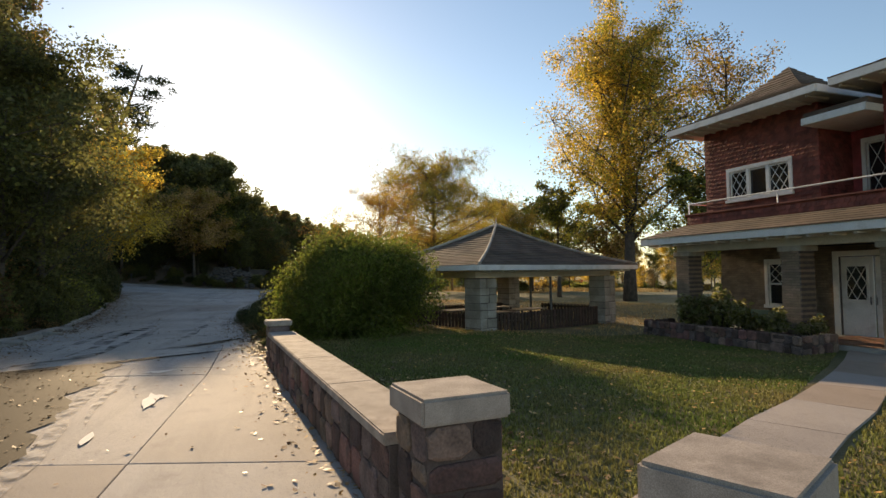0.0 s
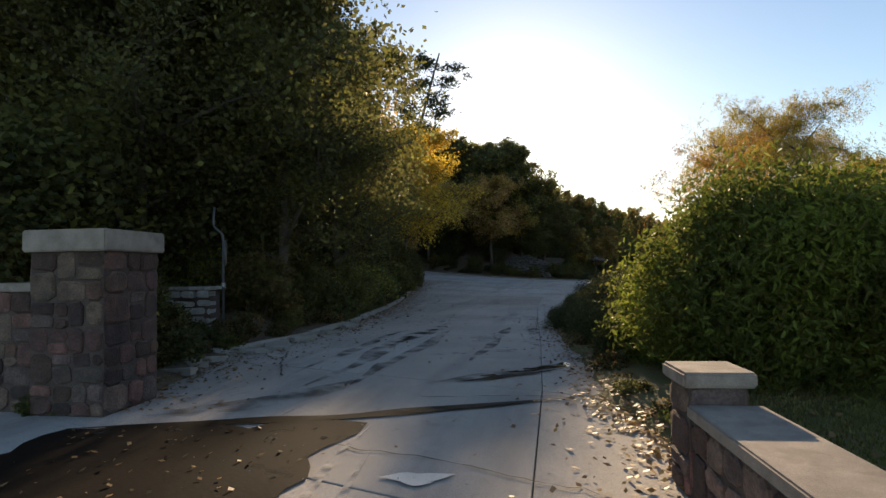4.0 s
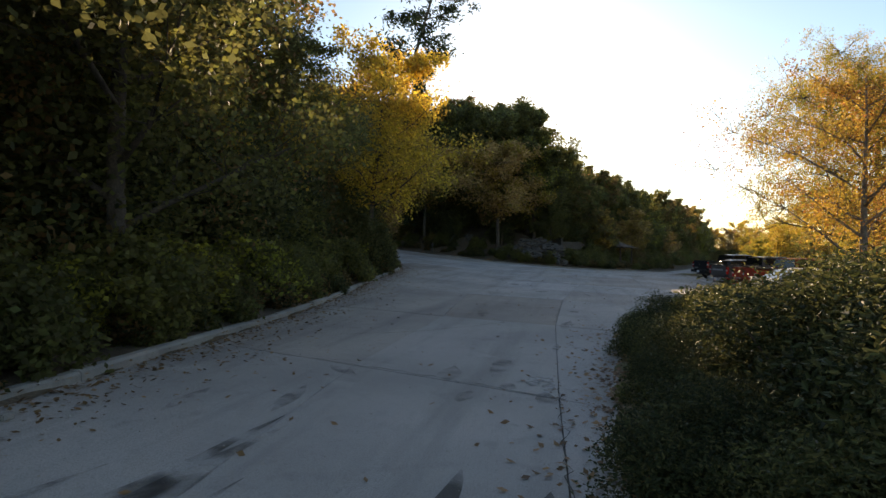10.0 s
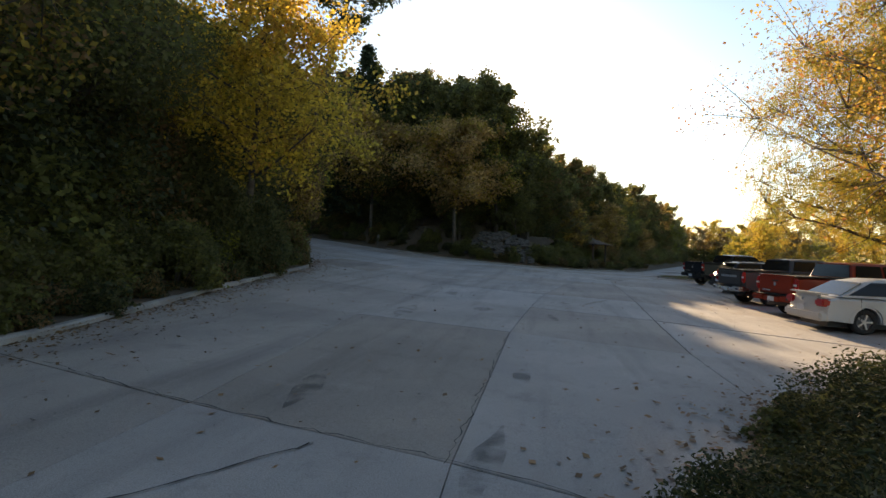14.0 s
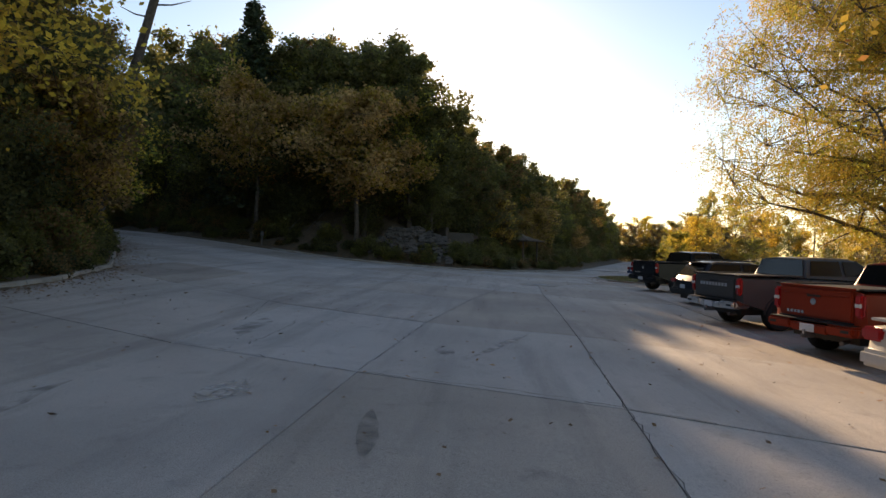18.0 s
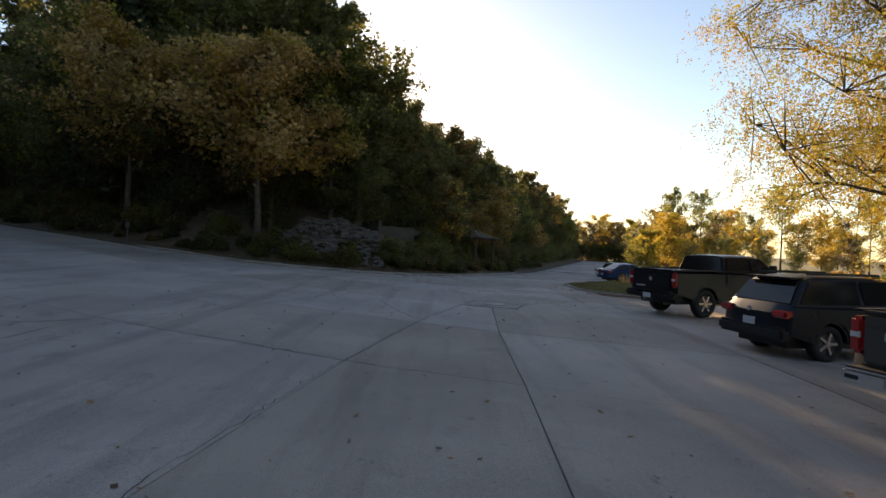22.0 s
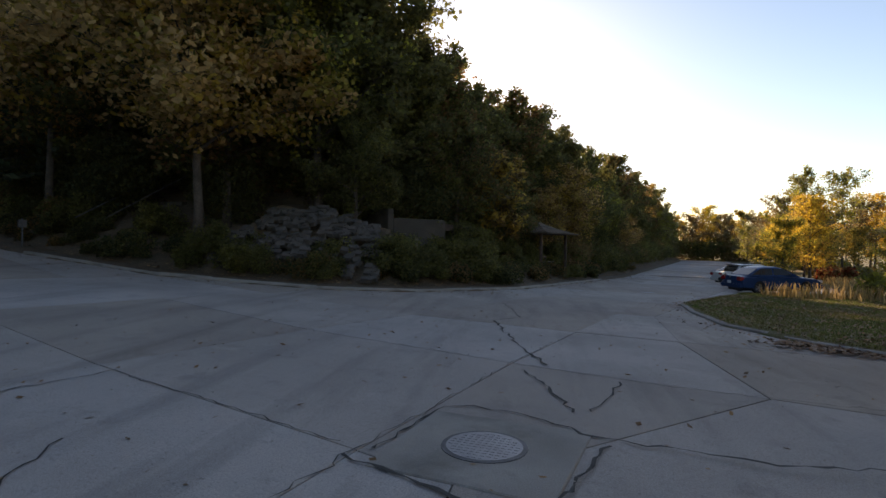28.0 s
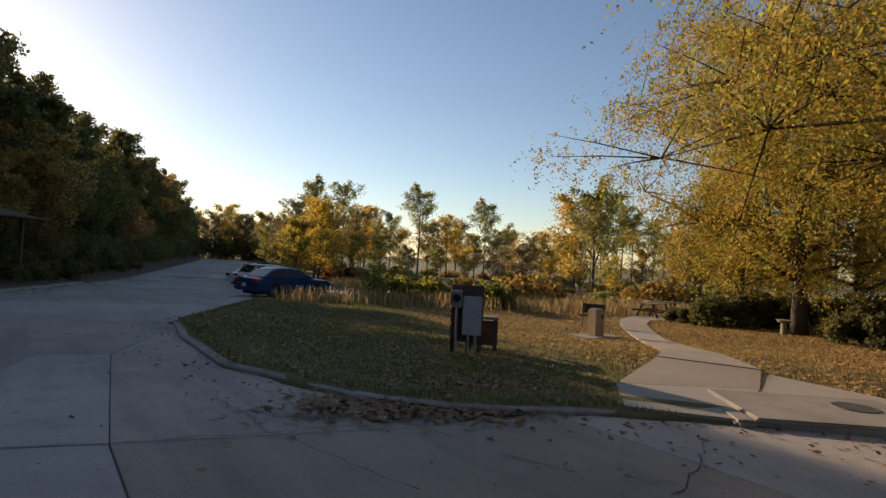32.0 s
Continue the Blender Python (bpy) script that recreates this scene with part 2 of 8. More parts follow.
leaf_tan = leafmat("tan_leaf", (0.6, 0.38, 0.15), (0.44, 0.29, 0.12))
leaf_orange = leafmat("orange_leaf", (0.36, 0.15, 0.045), (0.24, 0.13, 0.045))
leaf_brown = leafmat("rusty_leaf", (0.3, 0.18, 0.075), (0.19, 0.13, 0.06))
leaf_red = leafmat("red_leaf", (0.3, 0.045, 0.025), (0.2, 0.06, 0.03))
leaf_grey = leafmat("grey_green_leaf", (0.34, 0.31, 0.17), (0.24, 0.23, 0.12))
# leaf colour taken darker to stand for the backlit shrubs' shade
leaf_hedge = leafmat("shaded_hedge_leaf", (0.075, 0.085, 0.03), (0.045, 0.055, 0.022), trans=0.35)
needle = leafmat("pine_needle", (0.045, 0.065, 0.028), (0.03, 0.045, 0.02), 0.8, 0.2)
fallen = leafmat("fallen_leaf", (0.3, 0.17, 0.075), (0.17, 0.09, 0.045), 2.0, 0.1, 0.5)
fallen_gold = leafmat("golden_fallen_leaf", (0.56, 0.33, 0.11), (0.38, 0.21, 0.075), 2.0, 0.15, 0.4)
steel = mat("galvanised_steel", (0.35, 0.36, 0.37), 0.5, 0.8, var=0.15, scale=5, fine=50, bump=0.1)
grey_enamel = mat("grey_enamel", (0.42, 0.44, 0.46), 0.45, 0.1, var=0.1, scale=3, fine=30, bump=0.05)
iron = mat("cast_iron", (0.16, 0.16, 0.165), 0.6, 0.6, var=0.25, scale=8, fine=90, bump=0.3)
black_plastic = mat("black_plastic", (0.02, 0.02, 0.021), 0.55, var=0.2, fine=80, bump=0.15)
rubber = mat("tyre_rubber", (0.022, 0.022, 0.022), 0.85, var=0.2, fine=60, bump=0.3)
chrome = mat("chrome", (0.7, 0.7, 0.7), 0.18, 1.0, var=0.05, bump=0)
alloy = mat("alloy", (0.5, 0.5, 0.51), 0.3, 0.9, var=0.05, bump=0)
tail_red = mat("tail_lamp_red", (0.42, 0.02, 0.02), 0.25, var=0.1, bump=0, coat=0.6)
lamp_clear = mat("lamp_lens", (0.6, 0.6, 0.6), 0.15, var=0.05, bump=0, coat=0.6)
plate_white = mat("licence_plate", (0.65, 0.66, 0.68), 0.4, var=0.1, bump=0)
car_glass = mat("tinted_car_glass", (0.01, 0.011, 0.012), 0.09, var=0.0, bump=0, spec=0.35)
dark_glass = mat("dark_window_glass", (0.015, 0.017, 0.02), 0.08, var=0.0, bump=0, spec=0.7)
gold_paint = mat("gold_letter_paint", (0.5, 0.38, 0.12), 0.5, var=0.1, bump=0)
sign_board = mat("dark_sign_board", (0.03, 0.03, 0.03), 0.6, var=0.2, bump=0.1)
brick_paving = mat("clay_paving_brick", (0.36, 0.17, 0.09), 0.85, var=0.3, scale=3, fine=60, bump=0.4, objvar=0.25)


def car_paint(name, col, flake=0.35):
    return mat(name, col, 0.34, flake * 0.25, var=0.08, scale=1.5, fine=200, bump=0, coat=0.08, spec=0.22)


paint_red = car_paint("copper_red_paint", (0.27, 0.034, 0.014))
paint_grey = car_paint("graphite_paint", (0.085, 0.08, 0.078), 0.5)
paint_black = car_paint("black_paint", (0.014, 0.015, 0.018))
paint_slate = car_paint("dark_slate_paint", (0.017, 0.02, 0.026))
paint_silver = car_paint("silver_paint", (0.55, 0.54, 0.52), 0.5)
paint_blue = car_paint("blue_paint", (0.012, 0.05, 0.14), 0.4)
paint_white = car_paint("white_car_paint", (0.7, 0.69, 0.66), 0.1)


# ---- building blocks ----
def link_mesh(name, me, parent=None, label=""):
    ob = new(name, me)
    if parent is not None:
        ob.parent = parent
    if label:
        ob["label"] = label
    return ob


def part(name, bm, material, parent=None, label="", smooth=False):
    """Links a bmesh as one mesh object under a thing or a part."""
    me = bpy.data.meshes.new(name)
    bm.to_mesh(me)
    bm.free()
    me.materials.append(material)
    if smooth:
        me.polygons.foreach_set("use_smooth", [True] * len(me.polygons))
    return link_mesh(name, me, parent, label)


def raw(name, verts, faces, material, parent=None, label="", smooth=False):
    me = bpy.data.meshes.new(name)
    me.from_pydata([tuple(v) for v in verts], [], faces)
    me.update()
    me.materials.append(material)
    if smooth:
        me.polygons.foreach_set("use_smooth", [True] * len(me.polygons))
    return link_mesh(name, me, parent, label)


def quads(name, v, material, parent=None, label=""):
    """A mesh of loose quads from an array (n, 4, 3)."""
    v = np.asarray(v, np.float32)
    n = len(v)
    me = bpy.data.meshes.new(name)
    me.vertices.add(4 * n)
    me.vertices.foreach_set("co", v.ravel())
    me.loops.add(4 * n)
    me.loops.foreach_set("vertex_index", np.arange(4 * n, dtype=np.int32))
    me.polygons.add(n)
    me.polygons.foreach_set("loop_start", np.arange(0, 4 * n, 4, dtype=np.int32))
    me.update(calc_edges=True)
    me.materials.append(material)
    return link_mesh(name, me, parent, label)


def thing(name, label, category, x=0, y=0, z=0, rz=0, group="", kind=""):
    e = new(name)
    e.empty_display_size = 0.1
    e.matrix_basis = pose(x, y, z, 0, 0, rz)
    return tagged(e, label, category, group, kind)


def bm_box(bm, x0, x1, y0, y1, z0, z1, bevel=0.0, m=None):
    r = bmesh.ops.create_cube(bm, size=1.0)
    vs = r["verts"]
    for v in vs:
        v.co = Vector(((x0 + x1) / 2 + v.co.x * (x1 - x0), (y0 + y1) / 2 + v.co.y * (y1 - y0), (z0 + z1) / 2 + v.co.z * (z1 - z0)))
    if m is not None:
        bmesh.ops.transform(bm, matrix=m, verts=vs)
    if bevel:
        es = list({e for v in vs for e in v.link_edges})
        bmesh.ops.bevel(bm, geom=es, offset=bevel, segments=2, affect="EDGES")
    return bm


def box(x0, x1, y0, y1, z0, z1, bevel=0.0, m=None):
    return bm_box(bmesh.new(), x0, x1, y0, y1, z0, z1, bevel, m)


def cyl(r, z0, z1, r2=None, seg=16, m=None, bm=None):
    bm = bm or bmesh.new()
    g = bmesh.ops.create_cone(bm, cap_ends=True, segments=seg, radius1=r, radius2=r if r2 is None else r2, depth=z1 - z0)
    bmesh.ops.translate(bm, verts=g["verts"], vec=(0, 0, (z0 + z1) / 2))
    if m is not None:
        bmesh.ops.transform(bm, matrix=m, verts=g["verts"])
    return bm


def prism(pts, z0, z1, bevel=0.0):
    """An upright prism over a polygon (counter-clockwise)."""
    bm = bmesh.new()
    lo = [bm.verts.new((x, y, z0)) for x, y in pts]
    hi = [bm.verts.new((x, y, z1)) for x, y in pts]
    n = len(pts)
    bm.faces.new(lo[::-1])
    top = bm.faces.new(hi)
    for i in range(n):
        bm.faces.new((lo[i], lo[(i + 1) % n], hi[(i + 1) % n], hi[i]))
    if bevel:
        bmesh.ops.bevel(bm, geom=list(top.edges), offset=bevel, segments=1, affect="EDGES")
    return bm


def tube(pts, radii, seg=7):
    """A bent, tapered tube through points: vertices and faces."""
    pts = [Vector(p) for p in pts]
    vs, fs = [], []
    for i, p in enumerate(pts):
        d = (pts[min(i + 1, len(pts) - 1)] - pts[max(i - 1, 0)]).normalized()
        a = d.orthogonal().normalized()
        b = d.cross(a)
        for k in range(seg):
            t = 2 * math.pi * k / seg
            vs.append(p + (a * math.cos(t) + b * math.sin(t)) * radii[i])
    for i in range(len(pts) - 1):
        for k in range(seg):
            k2 = (k + 1) % seg
            fs.append((i * seg + k, i * seg + k2, (i + 1) * seg + k2, (i + 1) * seg + k))
    fs.append(tuple(range(seg))[::-1])
    fs.append(tuple(range((len(pts) - 1) * seg, len(pts) * seg)))
    return vs, fs


def merge(list_vf):
    vs, fs = [], []
    for v, f in list_vf:
        o = len(vs)
        vs += v
        fs += [tuple(i + o for i in q) for q in f]
    return vs, fs


# ---- plants ----
def leaf_quads(rng, centres, size, droop=0.3, long=1.5, folded=False):
    """Leaf blades round the centres: bent-diamond quads at chance angles, or pointed ovals folded along the midrib."""
    n = len(centres)
    a = rng.normal(size=(n, 3))
    a[:, 2] = a[:, 2] * 0.6 - droop
    a /= np.linalg.norm(a, axis=1)[:, None]
    b = np.cross(a, rng.normal(size=(n, 3)))
    b /= np.linalg.norm(b, axis=1)[:, None] + 1e-9
    s = size * rng.uniform(0.6, 1.3, (n, 1))
    lng, wid = a * s * long * 0.5, b * s * 0.5
    c = np.asarray(centres)
    if folded:
        up = np.cross(a, b) * s
        tip = c + lng - up * rng.uniform(0.05, 0.25, (n, 1))
        lift = up * rng.uniform(0.05, 0.22, (n, 1))
        halves = [np.stack([c - lng, c + k * wid * 0.62 - lng * 0.45 + lift * 0.8, c + k * wid * 0.58 + lng * 0.25 + lift, tip][::k], 1) for k in (1, -1)]
        return np.concatenate(halves)
    return np.stack([c - lng, c + wid - lng * 0.1, c + lng, c - wid - lng * 0.1], 1)


def limbs_of(rng, h, r, crown_r, base, n=9, lean=(0.0, 0.0), up=0.55, wig=0.05, twigs=3):
    """Trunk, limbs and twigs as one tube mesh, and the points along the limbs where leaves grow."""
    tubes, pts = [], []
    k = 7
    spine = [Vector((lean[0] * (i / k) * h + rng.normal() * wig * r * 3 * (i > 0), lean[1] * (i / k) * h + rng.normal() * wig * r * 3 * (i > 0), h * i / k)) for i in range(k + 1)]
    spine[0].z = -0.3
    tubes.append(tube(spine, [r * (1.25 if i == 0 else 1.0) * (1 - 0.85 * i / k) for i in range(k + 1)], 8))
    for j in range(n):
        f = base + (0.95 - base) * (j + rng.uniform(0, 0.8)) / n
        i = min(int(f * k), k - 1)
        p = spine[i].lerp(spine[i + 1], f * k - i)
        az = j * 2.4 + rng.uniform(-0.5, 0.5)
        ln = crown_r * (1.0 - 0.55 * max(0, (f - base) / (1 - base)) ** 1.5) * rng.uniform(0.75, 1.1)
        d = Vector((math.cos(az), math.sin(az), up * rng.uniform(0.6, 1.4)))
        q = [p]
        for s in range(4):
            q.append(q[-1] + d * ln / 4)
            d = (d + Vector((rng.normal() * 0.22, rng.normal() * 0.22, rng.normal() * 0.18 - 0.03))).normalized() * d.length
        rr = r * (0.42 - 0.2 * f)
        tubes.append(tube(q, [rr, rr * 0.75, rr * 0.5, rr * 0.32, rr * 0.12], 5))
        for s in range(1, 5):
            pts.append((q[s], ln * 0.3))
            for w in range(twigs):
                dd = Vector((rng.normal(), rng.normal(), rng.normal() * 0.6 + 0.25)).normalized() * ln * rng.uniform(0.2, 0.42)
                tubes.append(tube([q[s], q[s] + dd * 0.55 + Vector((0, 0, 0.04)), q[s] + dd], [rr * 0.28, rr * 0.16, rr * 0.06], 3))
                pts.append((q[s] + dd * 0.8, ln * 0.24))
    pts.append((spine[-1], crown_r * 0.3))
    return merge(tubes), pts


def tree_mesh(seed, h, r, crown_r, base, leaves, leaf_size, mats, n=10, up=0.55, lean=(0, 0), droop=0.3, spread=0.5, twigs=3, long=1.5, squash=0.8, hang=0.0, barkm=None):
    """Meshes of one tree: the trunk with its limbs, and a crown for each leaf colour."""
    rng = np.random.default_rng(seed)
    (v, f), pts = limbs_of(rng, h, r, crown_r, base, n, lean, up, twigs=twigs)
    me = bpy.data.meshes.new("trunk")
    me.from_pydata([tuple(p) for p in v], [], f)
    me.materials.append(barkm or bark)
    me.polygons.foreach_set("use_smooth", [True] * len(me.polygons))
    crowns = []
    share = leaves // len(mats)
    for k, m in enumerate(mats):
        sel = rng.integers(0, len(pts), max(6, len(pts)))
        pick = rng.choice(sel, share)
        c = np.array([pts[i][0] for i in pick])
        rad = np.array([pts[i][1] for i in pick])[:, None]
        off = rng.normal(size=(share, 3)) * rad * spread
        off[:, 2] *= squash
        off[:, 2] -= hang * np.abs(rng.normal(size=share)) * rad[:, 0]
        q = leaf_quads(rng, c + off, leaf_size, droop, long)
        cm = bpy.data.meshes.new("crown")
        nn = len(q)
        cm.vertices.add(4 * nn)
        cm.vertices.foreach_set("co", q.astype(np.float32).ravel())
        cm.loops.add(4 * nn)
        cm.loops.foreach_set("vertex_index", np.arange(4 * nn, dtype=np.int32))
        cm.polygons.add(nn)
        cm.polygons.foreach_set("loop_start", np.arange(0, 4 * nn, 4, dtype=np.int32))
        cm.update(calc_edges=True)
        cm.materials.append(m)
        crowns.append(cm)
    return me, crowns


def plant_tree(meshes, x, y, z, label, category="tree", name="tree", rz=0.0, s=1.0, sz=None, group=""):
    trunk, crowns = meshes
    e = thing(name, label, category, x, y, z, rz, group)
    e.scale = (s, s, sz or s)
    link_mesh("trunk", trunk, e)
    for c in crowns:
        link_mesh("crown", c, e)
    return e


def bush_mesh(seed, rx, ry, h, leaves, leaf_size, mats, droop=0.2, lumps=26, long=1.6, shell=0.75, stems=10, folded=False):
    """Meshes of a shrub: stems, and leaves thick over many uneven lumps."""
    rng = np.random.default_rng(seed)
    tubes, cs = [], []
    for i in range(lumps):
        a, u = rng.uniform(0, 2 * math.pi), rng.uniform(0, 1) ** 0.5
        zz = rng.uniform(0.12, 1.0)
        k = math.sqrt(max(0.05, 1 - (max(0, zz - 0.35) / 0.72) ** 2))
        cs.append((rx * u * k * math.cos(a), ry * u * k * math.sin(a), h * zz * 0.88, rng.uniform(0.16, 0.3)))
    for i in range(stems):
        c = cs[i % lumps]
        tubes.append(tube([(c[0] * 0.3, c[1] * 0.3, -0.15), (c[0] * 0.6, c[1] * 0.6, c[2] * 0.5), c[:3]], [0.03, 0.02, 0.008], 5))
    me = None
    if tubes:
        v, f = merge(tubes)
        me = bpy.data.meshes.new("woody_base")
        me.from_pydata([tuple(p) for p in v], [], f)
        me.materials.append(bark)
    crowns = []
    share = leaves // len(mats)
    ca = np.array(cs)
    for m in mats:
        i = rng.integers(0, lumps, share)
        d = rng.normal(size=(share, 3))
        d /= np.linalg.norm(d, axis=1)[:, None]
        rad = ca[i, 3:4] * (rx + ry + h) / 2 * (shell + (1 - shell) * rng.uniform(-1, 1, (share, 1))) * rng.uniform(0.85, 1.15, (share, 1))
        c = ca[i, :3] + d * rad
        c[:, 2] = np.abs(c[:, 2])
        q = leaf_quads(rng, c, leaf_size, droop, long, folded)
        cm = bpy.data.meshes.new("foliage")
        nn = len(q)
        cm.vertices.add(4 * nn)
        cm.vertices.foreach_set("co", q.astype(np.float32).ravel())
        cm.loops.add(4 * nn)
        cm.loops.foreach_set("vertex_index", np.arange(4 * nn, dtype=np.int32))
        cm.polygons.add(nn)
        cm.polygons.foreach_set("loop_start", np.arange(0, 4 * nn, 4, dtype=np.int32))
        cm.update(calc_edges=True)
        cm.materials.append(m)
        crowns.append(cm)
    return me, crowns


def plant_bush(meshes, x, y, z, label, rz=0.0, s=1.0, sz=None, group="", name="shrub", category="shrub"):
    e = thing(name, label, category, x, y, z, rz, group)
    e.scale = (s, s, sz or s)
    if meshes[0]:
        link_mesh("woody_base", meshes[0], e)
    for c in meshes[1]:
        link_mesh("foliage", c, e)
    return e


# ---- the lie of the land ----
# The edge of the paved surface, anticlockwise: right side outward, far end, back along the hill.
OUTLINE = [(4.5, -9), (2.2, -1.2), (0.05, 4.0), (-3.6, 12.1), (-4.8, 14.0), (-6.0, 17.2), (-7.2, 19.6), (-8.6, 23.8), (-9.45, 29.0), (-9.0, 32.5), (-6.5, 37.0),
           (-2.5, 38.5), (-0.5, 42), (-2.2, 52), (-3.6, 60), (-5.0, 64.6), (-6.4, 65.3), (-7.9, 66.05), (-9.3, 66.75), (-11.3, 67.15), (-12.3, 67.9), (-13.8, 70.2), (-15.0, 76.6),
           (-13.9, 81.5), (-12.6, 86.8), (-9.0, 89.2), (-6.0, 97), (-10, 190), (-18, 190), (-20.4, 120), (-21.0, 96), (-21.6, 79), (-23.4, 72.4), (-25.6, 69.6), (-30.6, 67.7), (-37, 66.9), (-46, 67.2),
           (-80, 82), (-82, 74), (-51, 62.6), (-45.2, 59.6), (-37.8, 55.3), (-32.9, 51.5), (-29.6, 48.8), (-26.5, 44.9), (-24.4, 40.8), (-22.6, 37.2), (-18.6, 29.9), (-16.7, 26.3), (-14.1, 20.8), (-12.7, 17.2), (-12.2, 14.6),
           (-9.9, 10.6), (-14, 9.3), (-19, 7.0), (-22, 1), (-14, -11)]
HILL_FROM, HILL_TO = 28, 53      # the edges along which the land rises
EDGE = np.array(OUTLINE, float)


def edge_distance(x, y):
    """Signed distance to the paved edge (inside: minus), and the nearest edge's number."""
    p = np.stack([np.ravel(x), np.ravel(y)], 1)
    a, b = EDGE, np.roll(EDGE, -1, 0)
    best, idx = np.full(len(p), 1e9), np.zeros(len(p), int)
    inside = np.zeros(len(p), bool)
    for i in range(len(a)):
        ab = b[i] - a[i]
        t = np.clip(((p - a[i]) @ ab) / (ab @ ab), 0, 1)
        d = np.hypot(*(p - a[i] - t[:, None] * ab).T)
        m = d < best
        best[m], idx[m] = d[m], i
        c = (a[i, 1] > p[:, 1]) != (b[i, 1] > p[:, 1])
        with np.errstate(divide="ignore", invalid="ignore"):
            xx = a[i, 0] + (p[:, 1] - a[i, 1]) * (ab[0] / ab[1] if ab[1] else 0)
        inside ^= c & (p[:, 0] < xx)
    return np.where(inside, -best, best), idx


def road_z(x, y):
    """The paved surface: level along the walk, falling away at the far end, climbing along the side road."""
    x, y = np.asarray(x, float), np.asarray(y, float)
    far = -0.026 * np.clip(y - 63, 0, 45) * np.clip((x + 40) / 12, 0, 1)
    side = 0.05 * np.clip(-19 - x, 0, 12) + 0.085 * np.clip(-31 - x, 0, 16) + 0.03 * np.clip(-47 - x, 0, 60)
    lot = -0.045 * np.clip(x + 12.5, 0, 5) * np.clip((y - 34) / 6, 0, 1) * np.clip((70 - y) / 5, 0, 1)
    return far + side + lot


def smooth(t):
    t = np.clip(t, 0, 1)
    return t * t * (3 - 2 * t)


def land_z(x, y):
    x, y = np.asarray(x, float), np.asarray(y, float)
    d, idx = edge_distance(x, y)
    d, idx = d.reshape(np.shape(x)), idx.reshape(np.shape(x))
    base = road_z(x, y)
    hill = (idx >= HILL_FROM) & (idx <= HILL_TO)
    rough = 0.25 * np.sin(x * 0.9 + 1.3 * np.sin(y * 0.35)) * np.sin(y * 0.8 + x * 0.21) + 0.1 * np.sin(x * 2.3) * np.sin(y * 2.1 + 0.6)
    up = 0.13 + 0.42 * np.clip(d - 1.0, 0, 24) + 0.12 * np.clip(d - 25, 0, 60) + rough * np.clip((d - 1) / 5, 0, 1)
    up = np.where(idx > 51, 0.1 + 0.5 * np.clip(d - 1.5, 0, 14), up)
    flat = 0.07 - 0.06 * np.clip(d - 4.5, 0, 6) - 0.02 * np.clip(d - 14, 0, 60) * (y > 55) + 0.25 * rough * np.clip((d - 2) / 6, 0, 1) * 0.4
    out = base + np.where(hill, up, flat)
    return np.where(d > 0.75, out, np.where(d > 0, out - 0.2, base - 0.14))


def spread(lo, hi, step, far, grow=1.22):
    mid = list(np.arange(lo, hi + 1e-6, step))
    out, s = [], step
    while not out or out[-1] < far:
        s *= grow
        out.append((out[-1] if out else 0) + s)
    return np.array([lo - o for o in out[::-1]] + mid + [hi + o for o in out])


gx, gy = spread(-48, 16, 0.45, 2500), spread(-6, 98, 0.45, 2500)
GX, GY = np.meshgrid(gx, gy)
GZ = land_z(GX, GY)
far_out = np.clip((np.hypot(GX + 10, GY - 45) - 160) / 200, 0, 1)
GZ = GZ * (1 - far_out) + (-2.5) * far_out
nx, ny = len(gx), len(gy)
verts = np.stack([GX.ravel(), GY.ravel(), GZ.ravel()], 1)
i0 = (np.arange(ny - 1)[:, None] * nx + np.arange(nx - 1)[None]).ravel()
me = bpy.data.meshes.new("ground")
me.from_pydata(verts.tolist(), [], np.stack([i0, i0 + 1, i0 + nx + 1, i0 + nx], 1).tolist())
me.materials.append(lawn)
me.materials.append(soil)
mid = verts[i0] + np.array([0.2, 0.2, 0])
_, near = edge_distance(mid[:, 0], mid[:, 1])
me.polygons.foreach_set("material_index", ((near >= HILL_FROM) & (near <= HILL_TO)).astype(np.int32))
me.polygons.foreach_set("use_smooth", [True] * len(me.polygons))
ground = tagged(link_mesh("ground", me), "autumn grass, leaf litter and bare hillside soil", "ground", kind="structure")

# a verge that follows the paved edge closely
ring_d = (-0.02, 0.0, 0.12, 0.35, 0.7, 1.15)
n_edge = len(OUTLINE)
vv, ff, mm = [], [], []
walkers = []
for i in range(n_edge):
    a, b = EDGE[i], EDGE[(i + 1) % n_edge]
    L = np.hypot(*(b - a))
    for k in range(max(1, int(L / 0.35))):
        walkers.append((i, a + (b - a) * k / max(1, int(L / 0.35))))
pts = np.array([w[1] for w in walkers])
tang = np.roll(pts, -2, 0) - np.roll(pts, 2, 0)
tang /= np.linalg.norm(tang, axis=1)[:, None]
out_n = np.stack([tang[:, 1], -tang[:, 0]], 1)
wob = 0.05 * np.sin(np.arange(len(pts)) * 1.7) + 0.04 * np.sin(np.arange(len(pts)) * 0.53)
for j, d in enumerate(ring_d):
    q = pts + out_n * (d + (wob[:, None] if d < 0.2 else 0))
    z = road_z(q[:, 0], q[:, 1]) + (-0.12 if j == 0 else 0.015 if j == 1 else 0.055 if j == 2 else 0.09)
    if j >= 4:
        z = np.maximum(road_z(q[:, 0], q[:, 1]) + 0.09, 0) * 0 + road_z(q[:, 0], q[:, 1]) + (0.11 if j == 4 else 0.06)
    vv.append(np.stack([q[:, 0], q[:, 1], z], 1))
n_w = len(pts)
